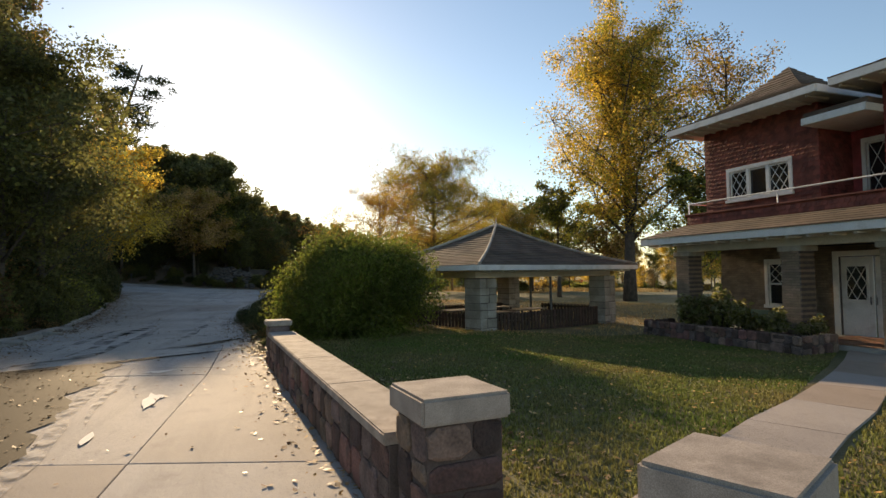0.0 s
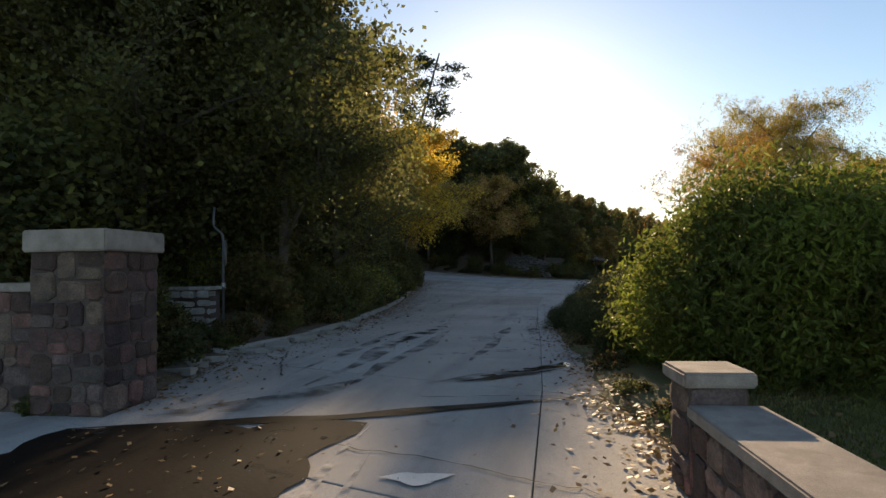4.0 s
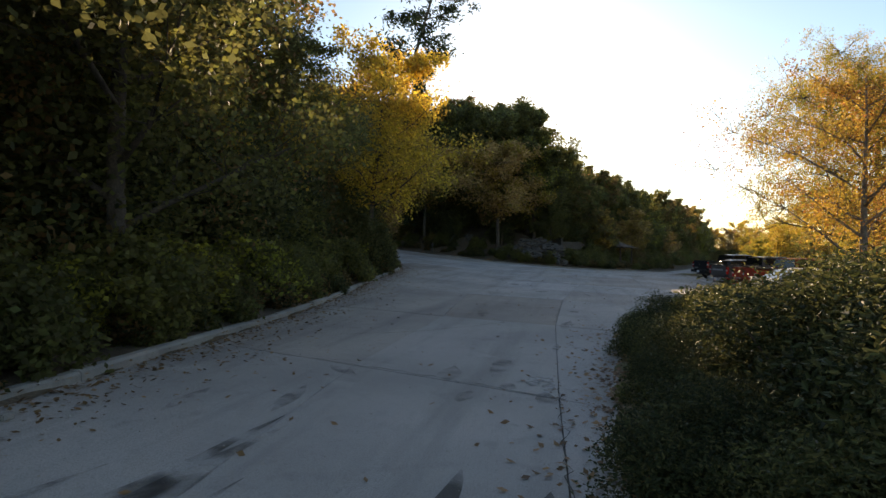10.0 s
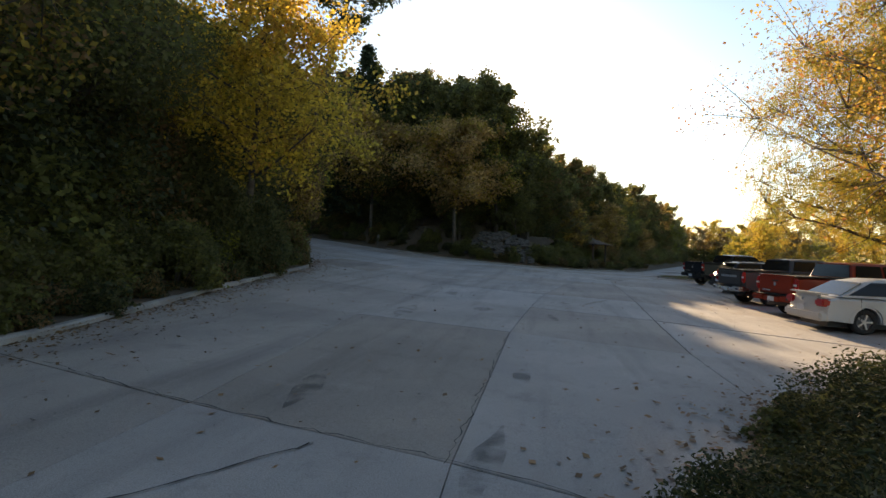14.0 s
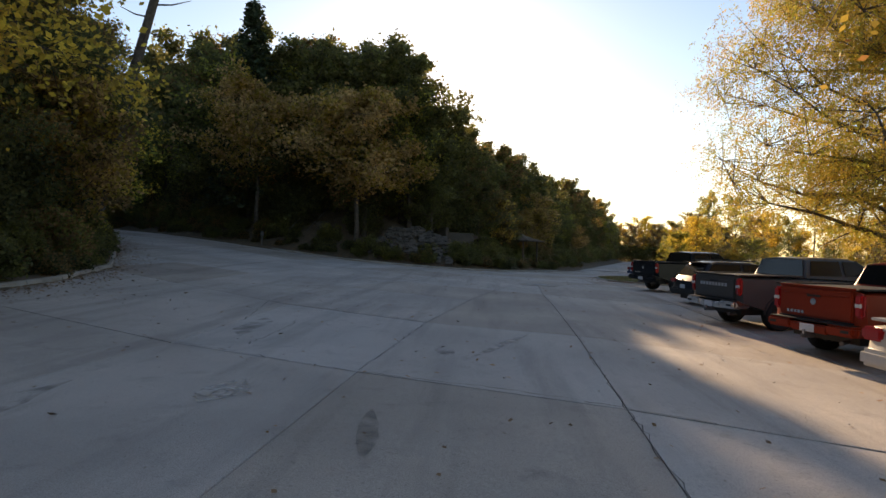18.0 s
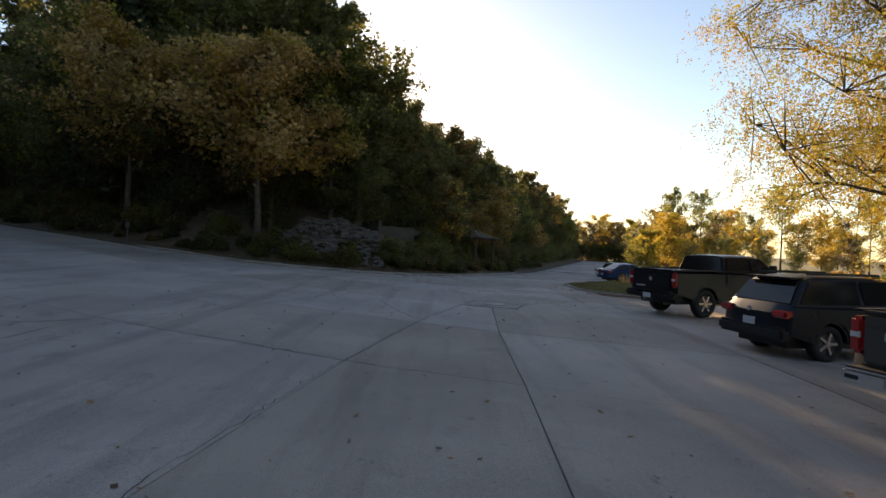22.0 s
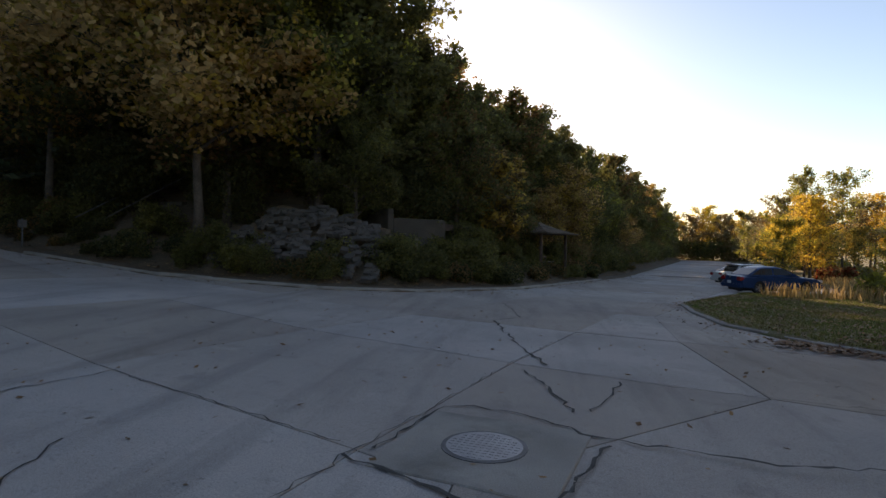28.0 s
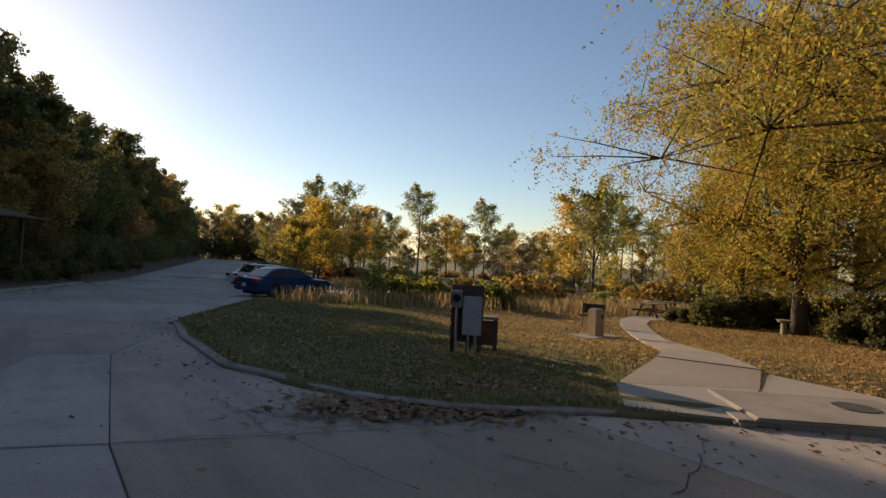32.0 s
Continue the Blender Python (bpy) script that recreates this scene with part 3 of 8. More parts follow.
for j in range(len(ring_d) - 1):
    for k in range(n_w):
        k2 = (k + 1) % n_w
        ff.append((j * n_w + k, j * n_w + k2, (j + 1) * n_w + k2, (j + 1) * n_w + k))
        mm.append(1 if HILL_FROM <= walkers[k][0] <= HILL_TO else 0)
verge = raw("verge", np.concatenate(vv).tolist(), [f[::-1] for f in ff], lawn, smooth=True)
verge.data.materials.append(soil)
verge.data.polygons.foreach_set("material_index", mm)
tagged(verge, "grass and leaf-strewn edge beside the paving", "verge", kind="structure")

# ---- concrete slabs ----
ROWS_Y = [-9, -4.2, 0.6, 5.4, 10.2, 13.9, 18.8, 23.4, 29.3, 35.9, 40.6, 45.2, 50.4, 54.6, 58.8, 62.6, 66.7, 71.5, 77, 83, 89, 95, 101, 107, 113]
LINE_A = ([-9, 0, 10.2, 13.9, 19.3, 23.5, 29.6, 35.5, 40.7, 45.6, 50.2, 55.3, 59.2, 66.2, 74, 86, 113], [0.6, -1.6, -4.4, -5.6, -7.5, -9.1, -11.3, -13.1, -14.4, -15.5, -16.2, -16.7, -16.7, -16.6, -16.4, -15.6, -13.5])
LINE_C = ([-9, 10, 18.7, 23.1, 29.1, 34.8, 40.7, 46, 51, 55.6, 60.2, 66, 74, 113], [-3.6, -7.4, -10, -12, -14, -16.8, -18, -20, -21.2, -21.4, -20.9, -20.6, -20.2, -17.6])
LINE_B = ([-9, 10, 23.8, 35.5, 40.8, 45.4, 49.9, 54.2, 58.8, 61.2, 64.4, 66.7, 70.9, 74, 113], [3.8, -1.2, -6.2, -9.8, -11.1, -12.25, -13.4, -14.6, -15.75, -13.1, -14.0, -14.6, -15.5, -15.2, -10.5])


def lane_x(k, y):
    a, b, c = (np.interp(y, *q) for q in (LINE_A, LINE_B, LINE_C))
    if k >= 2:
        return b + (k - 2) * 4.6
    return (a, b)[k] if k >= 0 else c + (k + 1) * 5.0


def row_skew(x, y):
    """The cross joints bend up the side road."""
    return (0.21 - 0.05 * min(max((y - 46) / 4, 0), 1)) * min(max((y - 38) / 6, 0), 1) * min(max((70 - y) / 8, 0), 1) * min(max(-15 - x, 0), 22)


def slab_z(x, y):
    """Height of the flat slabs' tops, which bridge the bends of the road's fall."""
    x, y = np.atleast_1d(np.asarray(x, float)), np.atleast_1d(np.asarray(y, float))
    rows = np.array(ROWS_Y, float)
    j = np.clip(np.searchsorted(rows, y) - 1, 0, len(rows) - 2)
    y0, y1 = rows[j], rows[j + 1]
    v = np.clip((y - y0) / (y1 - y0), 0, 1)
    out = road_z(x, y)
    for k in range(-9, 5):
        a, b = lane_x(k - 1, y), lane_x(k, y)
        m = (x >= a) & (x < b)
        u = np.clip((x - a) / (b - a), 0, 1)
        z0 = road_z(lane_x(k - 1, y0), y0) * (1 - u) + road_z(lane_x(k, y0), y0) * u
        z1 = road_z(lane_x(k - 1, y1), y1) * (1 - u) + road_z(lane_x(k, y1), y1) * u
        out = np.where(m, np.maximum(out, z0 * (1 - v) + z1 * v), out)
    return out


road = tagged(new("road"), "worn grey concrete road and parking area in jointed slabs", "road", kind="structure")
# bedding seen in the joints
bx = np.linspace(-86, 6, 150)
by = np.linspace(-12, 192, 260)
BX, BY = np.meshgrid(bx, by)
bv = np.stack([BX.ravel(), BY.ravel(), (road_z(BX, BY) - 0.11).ravel()], 1)
i0 = (np.arange(259)[:, None] * 150 + np.arange(149)[None]).ravel()
keep = edge_distance(bv[i0, 0] + 0.3, bv[i0, 1] + 0.4)[0] < 1.5
raw("bedding", bv.tolist(), np.stack([i0, i0 + 1, i0 + 151, i0 + 150], 1)[keep].tolist(), tar, road)


def slab(pts, z=None, gap=0.0065, material=None, name="slab"):
    """A slab with slightly rounded top edges over four corners."""
    c = Vector((sum(p[0] for p in pts) / 4, sum(p[1] for p in pts) / 4))
    rings = []
    for inset, dz in ((0.0, -0.14), (0.0, -0.006), (0.007, 0.0)):
        ring = []
        for x, y in pts:
            v = Vector((x, y)) - c
            k = 1 - (gap + inset) * 1.4 / max(v.length, 0.1)
            q = c + v * k
            ring.append((q.x, q.y, float(road_z(q.x, q.y)) + dz + (z or 0)))
        rings.append(ring)
    vs = rings[0] + rings[1] + rings[2]
    fs = [(8, 9, 10, 11)] + [(a + k, a + (k + 1) % 4, a + 4 + (k + 1) % 4, a + 4 + k) for a in (0, 4) for k in range(4)]
    return raw(name, vs, fs, material or concrete, road)


rng = np.random.default_rng(5)
for j in range(len(ROWS_Y) - 1):
    for k in range(-9, 5):
        y0, y1 = ROWS_Y[j], ROWS_Y[j + 1]
        pts = [(lane_x(k - 1, y0), y0), (lane_x(k, y0), y0), (lane_x(k, y1), y1), (lane_x(k - 1, y1), y1)]
        pts = [(float(x), float(y) + 0.05 * math.sin(x) + row_skew(x, y)) for x, y in pts]
        xs = np.array([p[0] for p in pts] + [np.mean([p[0] for p in pts])])
        ys = np.array([p[1] for p in pts] + [np.mean([p[1] for p in pts])])
        if edge_distance(xs, ys)[0].min() < 0.3 and xs.min() > -60 and ys.min() < 112:
            slab(pts, z=float(rng.normal() * 0.003))
for j in range(6):                                    # the side road up the hill and the far end of the drive
    slab([(-58 - 5 * j, 58 + 2 * j), (-53 - 5 * j, 56 + 2 * j), (-53 - 5 * j, 76 + 2 * j), (-58 - 5 * j, 78 + 2 * j)])
for j in range(12):
    slab([(-21.5, 113 + 6.5 * j), (-5, 113 + 6.5 * j), (-5, 119.5 + 6.5 * j), (-21.5, 119.5 + 6.5 * j)])


# ---- kerbs ----
def kerb_run(pts, label, height=0.13, width=0.17, piece=1.6, seed=3, chance=1.0, material=None):
    """Kerb stones end to end along a line of corners."""
    e = tagged(new("kerb"), label, "kerb", kind="structure")
    krng = np.random.default_rng(seed)
    p = [Vector(q) for q in pts]
    for a, b in zip(p[:-1], p[1:]):
        L = (b - a).length
        n = max(1, round(L / piece))
        ang = math.atan2(b.y - a.y, b.x - a.x)
        for k in range(n):
            if krng.uniform() > chance:
                continue
            s0, s1 = L * k / n, L * (k + 1) / n
            c = a + (b - a) * ((s0 + s1) / 2 / L)
            zz = float(road_z(c.x, c.y))
            dz = (float(road_z(*(a + (b - a) * (s1 / L)))) - float(road_z(*(a + (b - a) * (s0 / L))))) / max(s1 - s0, 0.1)
            m = Matrix.Translation((c.x, c.y, zz)) @ Matrix.Rotation(ang + krng.normal() * 0.012, 4, "Z") @ Matrix.Rotation(-math.atan(dz), 4, "Y")
            h = height * krng.uniform(0.8, 1.05)
            l = (s1 - s0) / 2
            vs = [(sx * l * 0.995, y, z) for sx in (-1, 1) for y, z in ((0.0, -0.1), (0.015, h * 0.75), (0.05, h), (width, h), (width + 0.01, -0.1))]
            fs = [(0, 1, 6, 5), (1, 2, 7, 6), (2, 3, 8, 7), (3, 4, 9, 8), (4, 3, 2, 1, 0), (5, 6, 7, 8, 9)]
            vs = [m @ Vector((x, y, z)) for x, y, z in vs]
            raw("kerb_stone", vs, [f[::-1] for f in fs], material or concrete_old, e)
    return e


# walked so that the land lies to the left of each run
kerb_run(OUTLINE[39:52][::-1], "broken pale concrete kerb at the foot of the bank", seed=4, chance=0.97)
kerb_run(OUTLINE[30:36][::-1], "weathered concrete kerb along the far bank", seed=5, height=0.12)
kerb_run([(-9.0, 66.62), (-9.3, 66.75), (-11.3, 67.15), (-12.3, 67.9), (-13.8, 70.2), (-14.6, 73.6), (-15.0, 76.6)][::-1], "low concrete kerb round the grass island", seed=6, height=0.06)

# storm drain inlet beside the footpath
IN = thing("drain_inlet", "kerbside concrete storm drain inlet with an iron lid", "drain inlet", -7.05, 65.68, float(road_z(-7.05, 65.68)), -26)
part("lintel", box(-0.85, 1.5, 0.02, 1.55, 0.1, 0.17, 0.02), concrete_old, IN)
# black back plate and floor plate paint in the shade of the opening
part("throat_shade", box(-0.8, 1.4, 0.16, 0.22, -0.12, 0.1), black_plastic, IN)
part("sill", box(-0.8, 1.4, -0.25, 0.16, -0.05, 0.016), black_plastic, IN)
part("cheek", box(-1.12, -0.86, -0.06, 0.5, -0.1, 0.15, 0.04), concrete_old, IN)
part("iron_lid", cyl(0.27, 0.171, 0.182, seg=24, m=Matrix.Translation((0.83, 0.95, 0))), iron, IN)

# footpath over the lawn to the water, in slabs: left and right edges
PATH_L = [(-9.1, 66.85), (-8.3, 68.0), (-5.9, 69.8), (-4.8, 70.8), (-3.7, 72.4), (-1.8, 75.1), (-0.2, 77.6), (1.7, 80.2), (3.6, 82.4), (6.2, 84.4)]
PATH_R = [(-7.95, 66.2), (-6.1, 67.4), (-4.7, 68.5), (-3.7, 70.2), (-2.7, 72.0), (-1.0, 74.7), (0.7, 77.1), (2.6, 79.6), (4.6, 81.6), (8.0, 82.6)]
PATH_LINE = [((a + c) / 2, (b + d) / 2) for (a, b), (c, d) in zip(PATH_L, PATH_R)]
fp = tagged(new("footpath"), "pale concrete footpath curving over the lawn", "footpath", kind="structure")
for i in range(len(PATH_LINE) - 1):
    t = (Vector(PATH_LINE[i + 1]) - Vector(PATH_LINE[i])).normalized() * 0.01
    c = [Vector(PATH_R[i]) + t, Vector(PATH_R[i + 1]) - t, Vector(PATH_L[i + 1]) - t, Vector(PATH_L[i]) + t]
    zs = [float(land_z(np.array([q.x]), np.array([q.y]))[0]) for q in c]
    zs = [max(zz, float(road_z(q.x, q.y)) + 0.07) + 0.03 if i < 2 else zz + 0.05 for zz, q in zip(zs, c)]
    vs = [(q.x, q.y, zz - 0.2) for q, zz in zip(c, zs)] + [(q.x, q.y, zz) for q, zz in zip(c, zs)]
    raw("slab", vs, [(4, 5, 6, 7), (0, 1, 5, 4), (1, 2, 6, 5), (2, 3, 7, 6), (3, 0, 4, 7)], path_concrete, fp)
ap = [(-7.9, 66.15), (-6.3, 65.35), (-4.5, 66.6), (-4.75, 68.4), (-6.1, 67.36)]
apz = float(road_z(-7, 66)) + 0.115
raw("slab", [(x, y, apz - 0.2) for x, y in ap] + [(x, y, apz) for x, y in ap], [(5, 6, 7, 8, 9)] + [(k, (k + 1) % 5, 5 + (k + 1) % 5, 5 + k) for k in range(5)], path_concrete, fp)
# footpath from the gate piers to the porch
hp = tagged(new("footpath"), "worn concrete footpath from the gate to the porch", "footpath", kind="structure")
line = [(1.2, 3.3), (2.4, 4.6), (3.75, 5.95), (5.1, 7.3), (6.5, 8.85), (7.95, 10.5), (9.4, 12.2), (10.75, 13.85), (11.4, 14.9)]
for i in range(len(line) - 1):
    a, b = Vector(line[i]), Vector(line[i + 1])
    t = (b - a).normalized()
    n = Vector((-t.y, t.x)) * 0.46
    c = [a - n + t * 0.008, b - n - t * 0.008, b + n - t * 0.008, a + n + t * 0.008]
    zs = [float(land_z(np.array([q.x]), np.array([q.y]))[0]) + 0.035 for q in c]
    if i == 0:
        zs = [0.1] * 4
    vs = [(q.x, q.y, zz - 0.2) for q, zz in zip(c, zs)] + [(q.x, q.y, zz) for q, zz in zip(c, zs)]
    raw("slab", vs, [(4, 5, 6, 7), (0, 1, 5, 4), (1, 2, 6, 5), (2, 3, 7, 6), (3, 0, 4, 7)], walk_concrete, hp)

# ---- manhole in its broken collar, cracks ----
MH = thing("manhole", "round ribbed iron manhole cover in a cracked concrete collar", "manhole", -15.8, 59.65, 0.0, 4)
part("collar", prism([(-0.72, -0.72), (0.72, -0.8), (0.8, 0.7), (-0.75, 0.75)], -0.04, 0.012, 0.01), concrete_old, MH)
part("ring", cyl(0.36, 0.004, 0.018, seg=36), iron, MH)
cover = part("cover", cyl(0.32, 0.006, 0.022, seg=36), steel, MH, "worn grey iron cover")
for i in range(-5, 6):
    for j in range(-5, 6):
        if math.hypot(i, j) < 5.2:
            part("stud", box(i * 0.055 - 0.018, i * 0.055 + 0.018, j * 0.055 - 0.018, j * 0.055 + 0.018, 0.022, 0.026), steel, cover)
M2 = thing("manhole", "distant round iron manhole cover in the drive", "manhole", -16.8, 84, float(road_z(-16.8, 84)), 0)
part("cover", cyl(0.35, 0.0, 0.012, seg=28), steel, M2)


def crack(pts, w=0.03, seed=1):
    """A ragged open crack filled with tar and grit, lying on the slabs."""
    crng = np.random.default_rng(seed)
    p = []
    for a, b in zip(pts[:-1], pts[1:]):
        a, b = Vector(a), Vector(b)
        n = max(2, int((b - a).length / 0.12))
        for k in range(n):
            q = a.lerp(b, k / n)
            p.append(q + Vector((crng.normal(), crng.normal())) * 0.025)
    vs, fs = [], []
    for i, q in enumerate(p):
        d = (p[min(i + 1, len(p) - 1)] - p[max(i - 1, 0)]).normalized()
        nn = Vector((-d.y, d.x)) * w * crng.uniform(0.1, 0.62)
        z = float(slab_z(q.x, q.y)[0]) + 0.0125
        vs += [(q.x + nn.x, q.y + nn.y, z), (q.x - nn.x, q.y - nn.y, z)]
    for i in range(len(p) - 1):
        fs.append((2 * i, 2 * i + 1, 2 * i + 3, 2 * i + 2))
    return raw("crack", vs, fs, tar, road)


crack([(-16.75, 58.95), (-16.45, 58.9), (-15.8, 58.75), (-15.05, 58.55)], 0.05, 1)
crack([(-16.6, 59.2), (-16.6, 60.5), (-16.3, 60.66), (-15.94, 60.67), (-15.4, 60.5), (-15.0, 60.3), (-13.6, 60.4), (-12.6, 60.7)], 0.04, 2)
crack([(-15.0, 58.55), (-14.96, 59.4), (-14.9, 60.3)], 0.035, 3)
crack([(-16.76, 55.39), (-17.48, 56.16), (-18.92, 58.15)], 0.026, 4)
crack([(-23.2, 49.6), (-22.06, 50.34), (-21.65, 51.44), (-20.9, 53.42), (-20.81, 55.29), (-20.7, 57.84), (-20.6, 59.9)], 0.024, 14)
crack([(-13.82, 68.34), (-13.33, 66.83), (-12.69, 65.57), (-12.35, 64.95)], 0.016, 17)
crack([(-12.04, 67.06), (-11.49, 65.83), (-10.88, 65.07)], 0.016, 18)
crack([(-10.47, 64.64), (-9.6, 65.2), (-8.83, 65.85)], 0.014, 19)
crack([(-20.0, 72.0), (-19.1, 70.2), (-18.3, 68.4), (-18.6, 67.4), (-17.9, 66.1), (-17.0, 64.3), (-16.1, 62.9)], 0.045, 6)
crack([(-16.35, 62.5), (-15.75, 61.7), (-15.25, 60.85)], 0.04, 7)
crack([(-15.08, 62.5), (-15.12, 61.7), (-15.21, 60.9)], 0.035, 15)
crack([(-17.8, 44.0), (-17.2, 42.6), (-16.8, 41.2)], 0.02, 8)
crack([(-18.6, 43.2), (-20.3, 46.1), (-21.5, 50.4)], 0.02, 9)
crack([(-22.6, 49.3), (-21.6, 51.3)], 0.03, 16)
for k, (x0, x1, y) in enumerate(((-21.4, -14.6, 50.4), (-20.5, -11.2, 45.2), (-18.6, -10.0, 40.6), (-17.0, -9.6, 29.3), (-14.2, -8.9, 23.4), (-21.3, -15.0, 54.6), (-20.9, -16.8, 58.8), (-20.9, -11.0, 62.6), (-16.6, -12.2, 66.7))):
    xs = np.linspace(x0, x1, 12)                      # ravelled edges along the cross joints
    crack([(x, y + 0.05 * math.sin(x) + row_skew(x, y)) for x in xs], 0.019, 30 + k)
for k, (lane, y0, y1) in enumerate(((0, 29.3, 35.9), (0, 40.6, 50.0), (0, 50.0, 66.6), (-1, 45.6, 56.6), (1, 35.9, 46.0), (0, 20.0, 24.0))):
    ys = np.linspace(y0, y1, 12)
    crack([(float(lane_x(lane, y)), y) for y in ys], 0.013, 40 + k)
crack([(-12.3, 15.4), (-11.2, 14.9), (-10.6, 14.1), (-9.5, 13.1)], 0.04, 10)
crack([(-6.9, 12.9), (-5.6, 13.6), (-4.5, 13.9)], 0.03, 11)
crack([(-6.6, 10.9), (-5.2, 11.0), (-4.0, 10.9)], 0.018, 12)
crack([(-14.1, 25.4), (-13.1, 26.6), (-12.6, 28.0), (-12.3, 29.2)], 0.022, 13)

# ---- wet and patched road ----
# real mud, its colour deepened to hold the trees' shade as well
wet = mat("shaded_wet_mud", (0.015, 0.01, 0.007), 0.7, var=0.45, scale=1.2, fine=30, bump=0.2, spec=0.08, broken=0.98, broken_scale=1.6, broken_from=0.15, col2=(0.008, 0.006, 0.005))
patch_pale = mat("pale_patch", (0.74, 0.71, 0.66), 0.8, var=0.15, scale=3, fine=60, bump=0.2)
patch_broken = mat("broken_pale_patch", (0.55, 0.5, 0.45), 0.85, var=0.15, scale=3, fine=60, bump=0.2, broken=0.8)
track = mat("muddy_tyre_track", (0.085, 0.073, 0.066), 0.8, var=0.4, scale=1.5, fine=30, bump=0.15, spec=0.25, broken=0.6, broken_scale=2.2, broken_from=0.4)
skid = mat("tyre_stain", (0.11, 0.098, 0.09), 0.85, var=0.5, scale=2, fine=25, bump=0.2, broken=0.4, broken_scale=3.2, broken_from=0.42)


def splash(cx, cy, rx, ry, rot, material, label, name, seed, n=42, z=0.0135, rag=0.22, kind="structure", cat="puddle"):
    """A thin flat patch with a ragged outline."""
    srng = np.random.default_rng(seed)
    ph = srng.uniform(0, 6.28, 5)
    c, s = math.cos(radians(rot)), math.sin(radians(rot))
    pts = []
    for i in range(n):
        a = 2 * math.pi * i / n
        k = 1 + rag * sum(math.sin((j + 2) * a + ph[j]) / (j + 1.4) for j in range(5)) * 0.6
        x, y = rx * k * math.cos(a), ry * k * math.sin(a)
        pts.append((cx + x * c - y * s, cy + x * s + y * c))
    zs = slab_z([cx] + [q[0] for q in pts], [cy] + [q[1] for q in pts]) + z
    vs = [(q[0], q[1], float(zz)) for q, zz in zip([(cx, cy)] + pts, zs)]
    ob = raw(name, vs, [(0, 1 + i, 1 + (i + 1) % n) for i in range(n)], material)
    return tagged(ob, label, cat, kind=kind)


def patch_within(outline, material, label, name, seed, z=0.0135, rag=0.07, step=0.22, cat="puddle"):
    """A thin flat patch within an outline of corners, its edge broken up by chance."""
    prng = np.random.default_rng(seed)
    ring = []
    for a, b in zip(outline, outline[1:] + outline[:1]):
        a, b = Vector(a), Vector(b)
        n = max(1, int((b - a).length / step))
        side = Vector((b.y - a.y, a.x - b.x)).normalized()
        for k in range(n):
            ring.append(a.lerp(b, k / n) + side * (prng.normal() * rag + 0.08 * math.sin((len(ring)) * 0.7 + seed)))
    zs = slab_z([q.x for q in ring], [q.y for q in ring]) + z
    return tagged(raw(name, [(q.x, q.y, float(w)) for q, w in zip(ring, zs)], [tuple(range(len(ring)))], material), label, cat, kind="structure")


def ribbon(line, width, material, label, seed, z=0.0128, name="road_stain", cat="road stain", step=0.16):
    """A worn streak along a line, thinning towards its ends."""
    rr = np.random.default_rng(seed)
    pts = []
    for a, b in zip(line[:-1], line[1:]):
        a, b = Vector(a), Vector(b)
        n = max(1, int((b - a).length / step))
        pts += [a.lerp(b, k / n) for k in range(n)]
    pts.append(Vector(line[-1]))
    m, vs = len(pts), []
    ph = rr.uniform(0, 6.28, 4)
    for i, q in enumerate(pts):
        d = (pts[min(i + 1, m - 1)] - pts[max(i - 1, 0)]).normalized()
        nn = Vector((-d.y, d.x)) * width * 0.5 * min(1, 3 * i / m + 0.04, 3 * (m - 1 - i) / m + 0.04) * (0.85 + 0.15 * math.sin(i * 0.31 + ph[0]) + 0.1 * math.sin(i * 0.83 + ph[1]))
        o = Vector((-d.y, d.x)) * width * (0.1 * math.sin(i * 0.23 + ph[2]) + 0.05 * math.sin(i * 0.61 + ph[3]))
        for e in (q + nn + o, q - nn + o):
            vs.append((e.x, e.y, float(slab_z(e.x, e.y)[0]) + z))
    return tagged(raw(name, vs, [(2 * i, 2 * i + 1, 2 * i + 3, 2 * i + 2) for i in range(m - 1)], material), label, cat, kind="structure")


WET_EDGE = [(-6.75, 11.5), (-6.55, 10.8), (-6.0, 9.5), (-5.7, 8.6), (-5.3, 7.6), (-4.75, 6.6), (-4.25, 5.4), (-3.7, 4.0), (-3.0, 2.4)]
patch_within([(-9.4, 10.05), (-8.95, 8.15), (-8.6, 7.0), (-8.0, 5.6), (-7.2, 3.8), (-6.4, 2.0)] + WET_EDGE[::-1] + [(-7.3, 11.5)], wet, "dark wet mud and water along the drive", "puddle", 1)
ribbon([(x + 0.12, y + 0.06) for x, y in WET_EDGE], 0.26, patch_broken, "pale silt dried along the wet edge", 2, 0.0129, "road_patch", "road patch")
ribbon([(x + 0.42, y + 0.1) for x, y in WET_EDGE[1:6]], 0.14, patch_broken, "pale silt dried along the wet edge", 3, 0.0129, "road_patch", "road patch")
ribbon([(-9.5, 10.0), (-8.4, 10.75), (-7.3, 11.6), (-6.2, 12.65), (-5.05, 13.7)], 0.3, wet, "muddy water in the joint across the road", 4, 0.0149, "puddle", "puddle")
ribbon([(-9.3, 10.7), (-8.6, 11.6), (-8.2, 12.4), (-8.3, 13.6)], 0.7, track, "thin wet mud beyond the joint", 2, 0.0142, "puddle", "puddle")
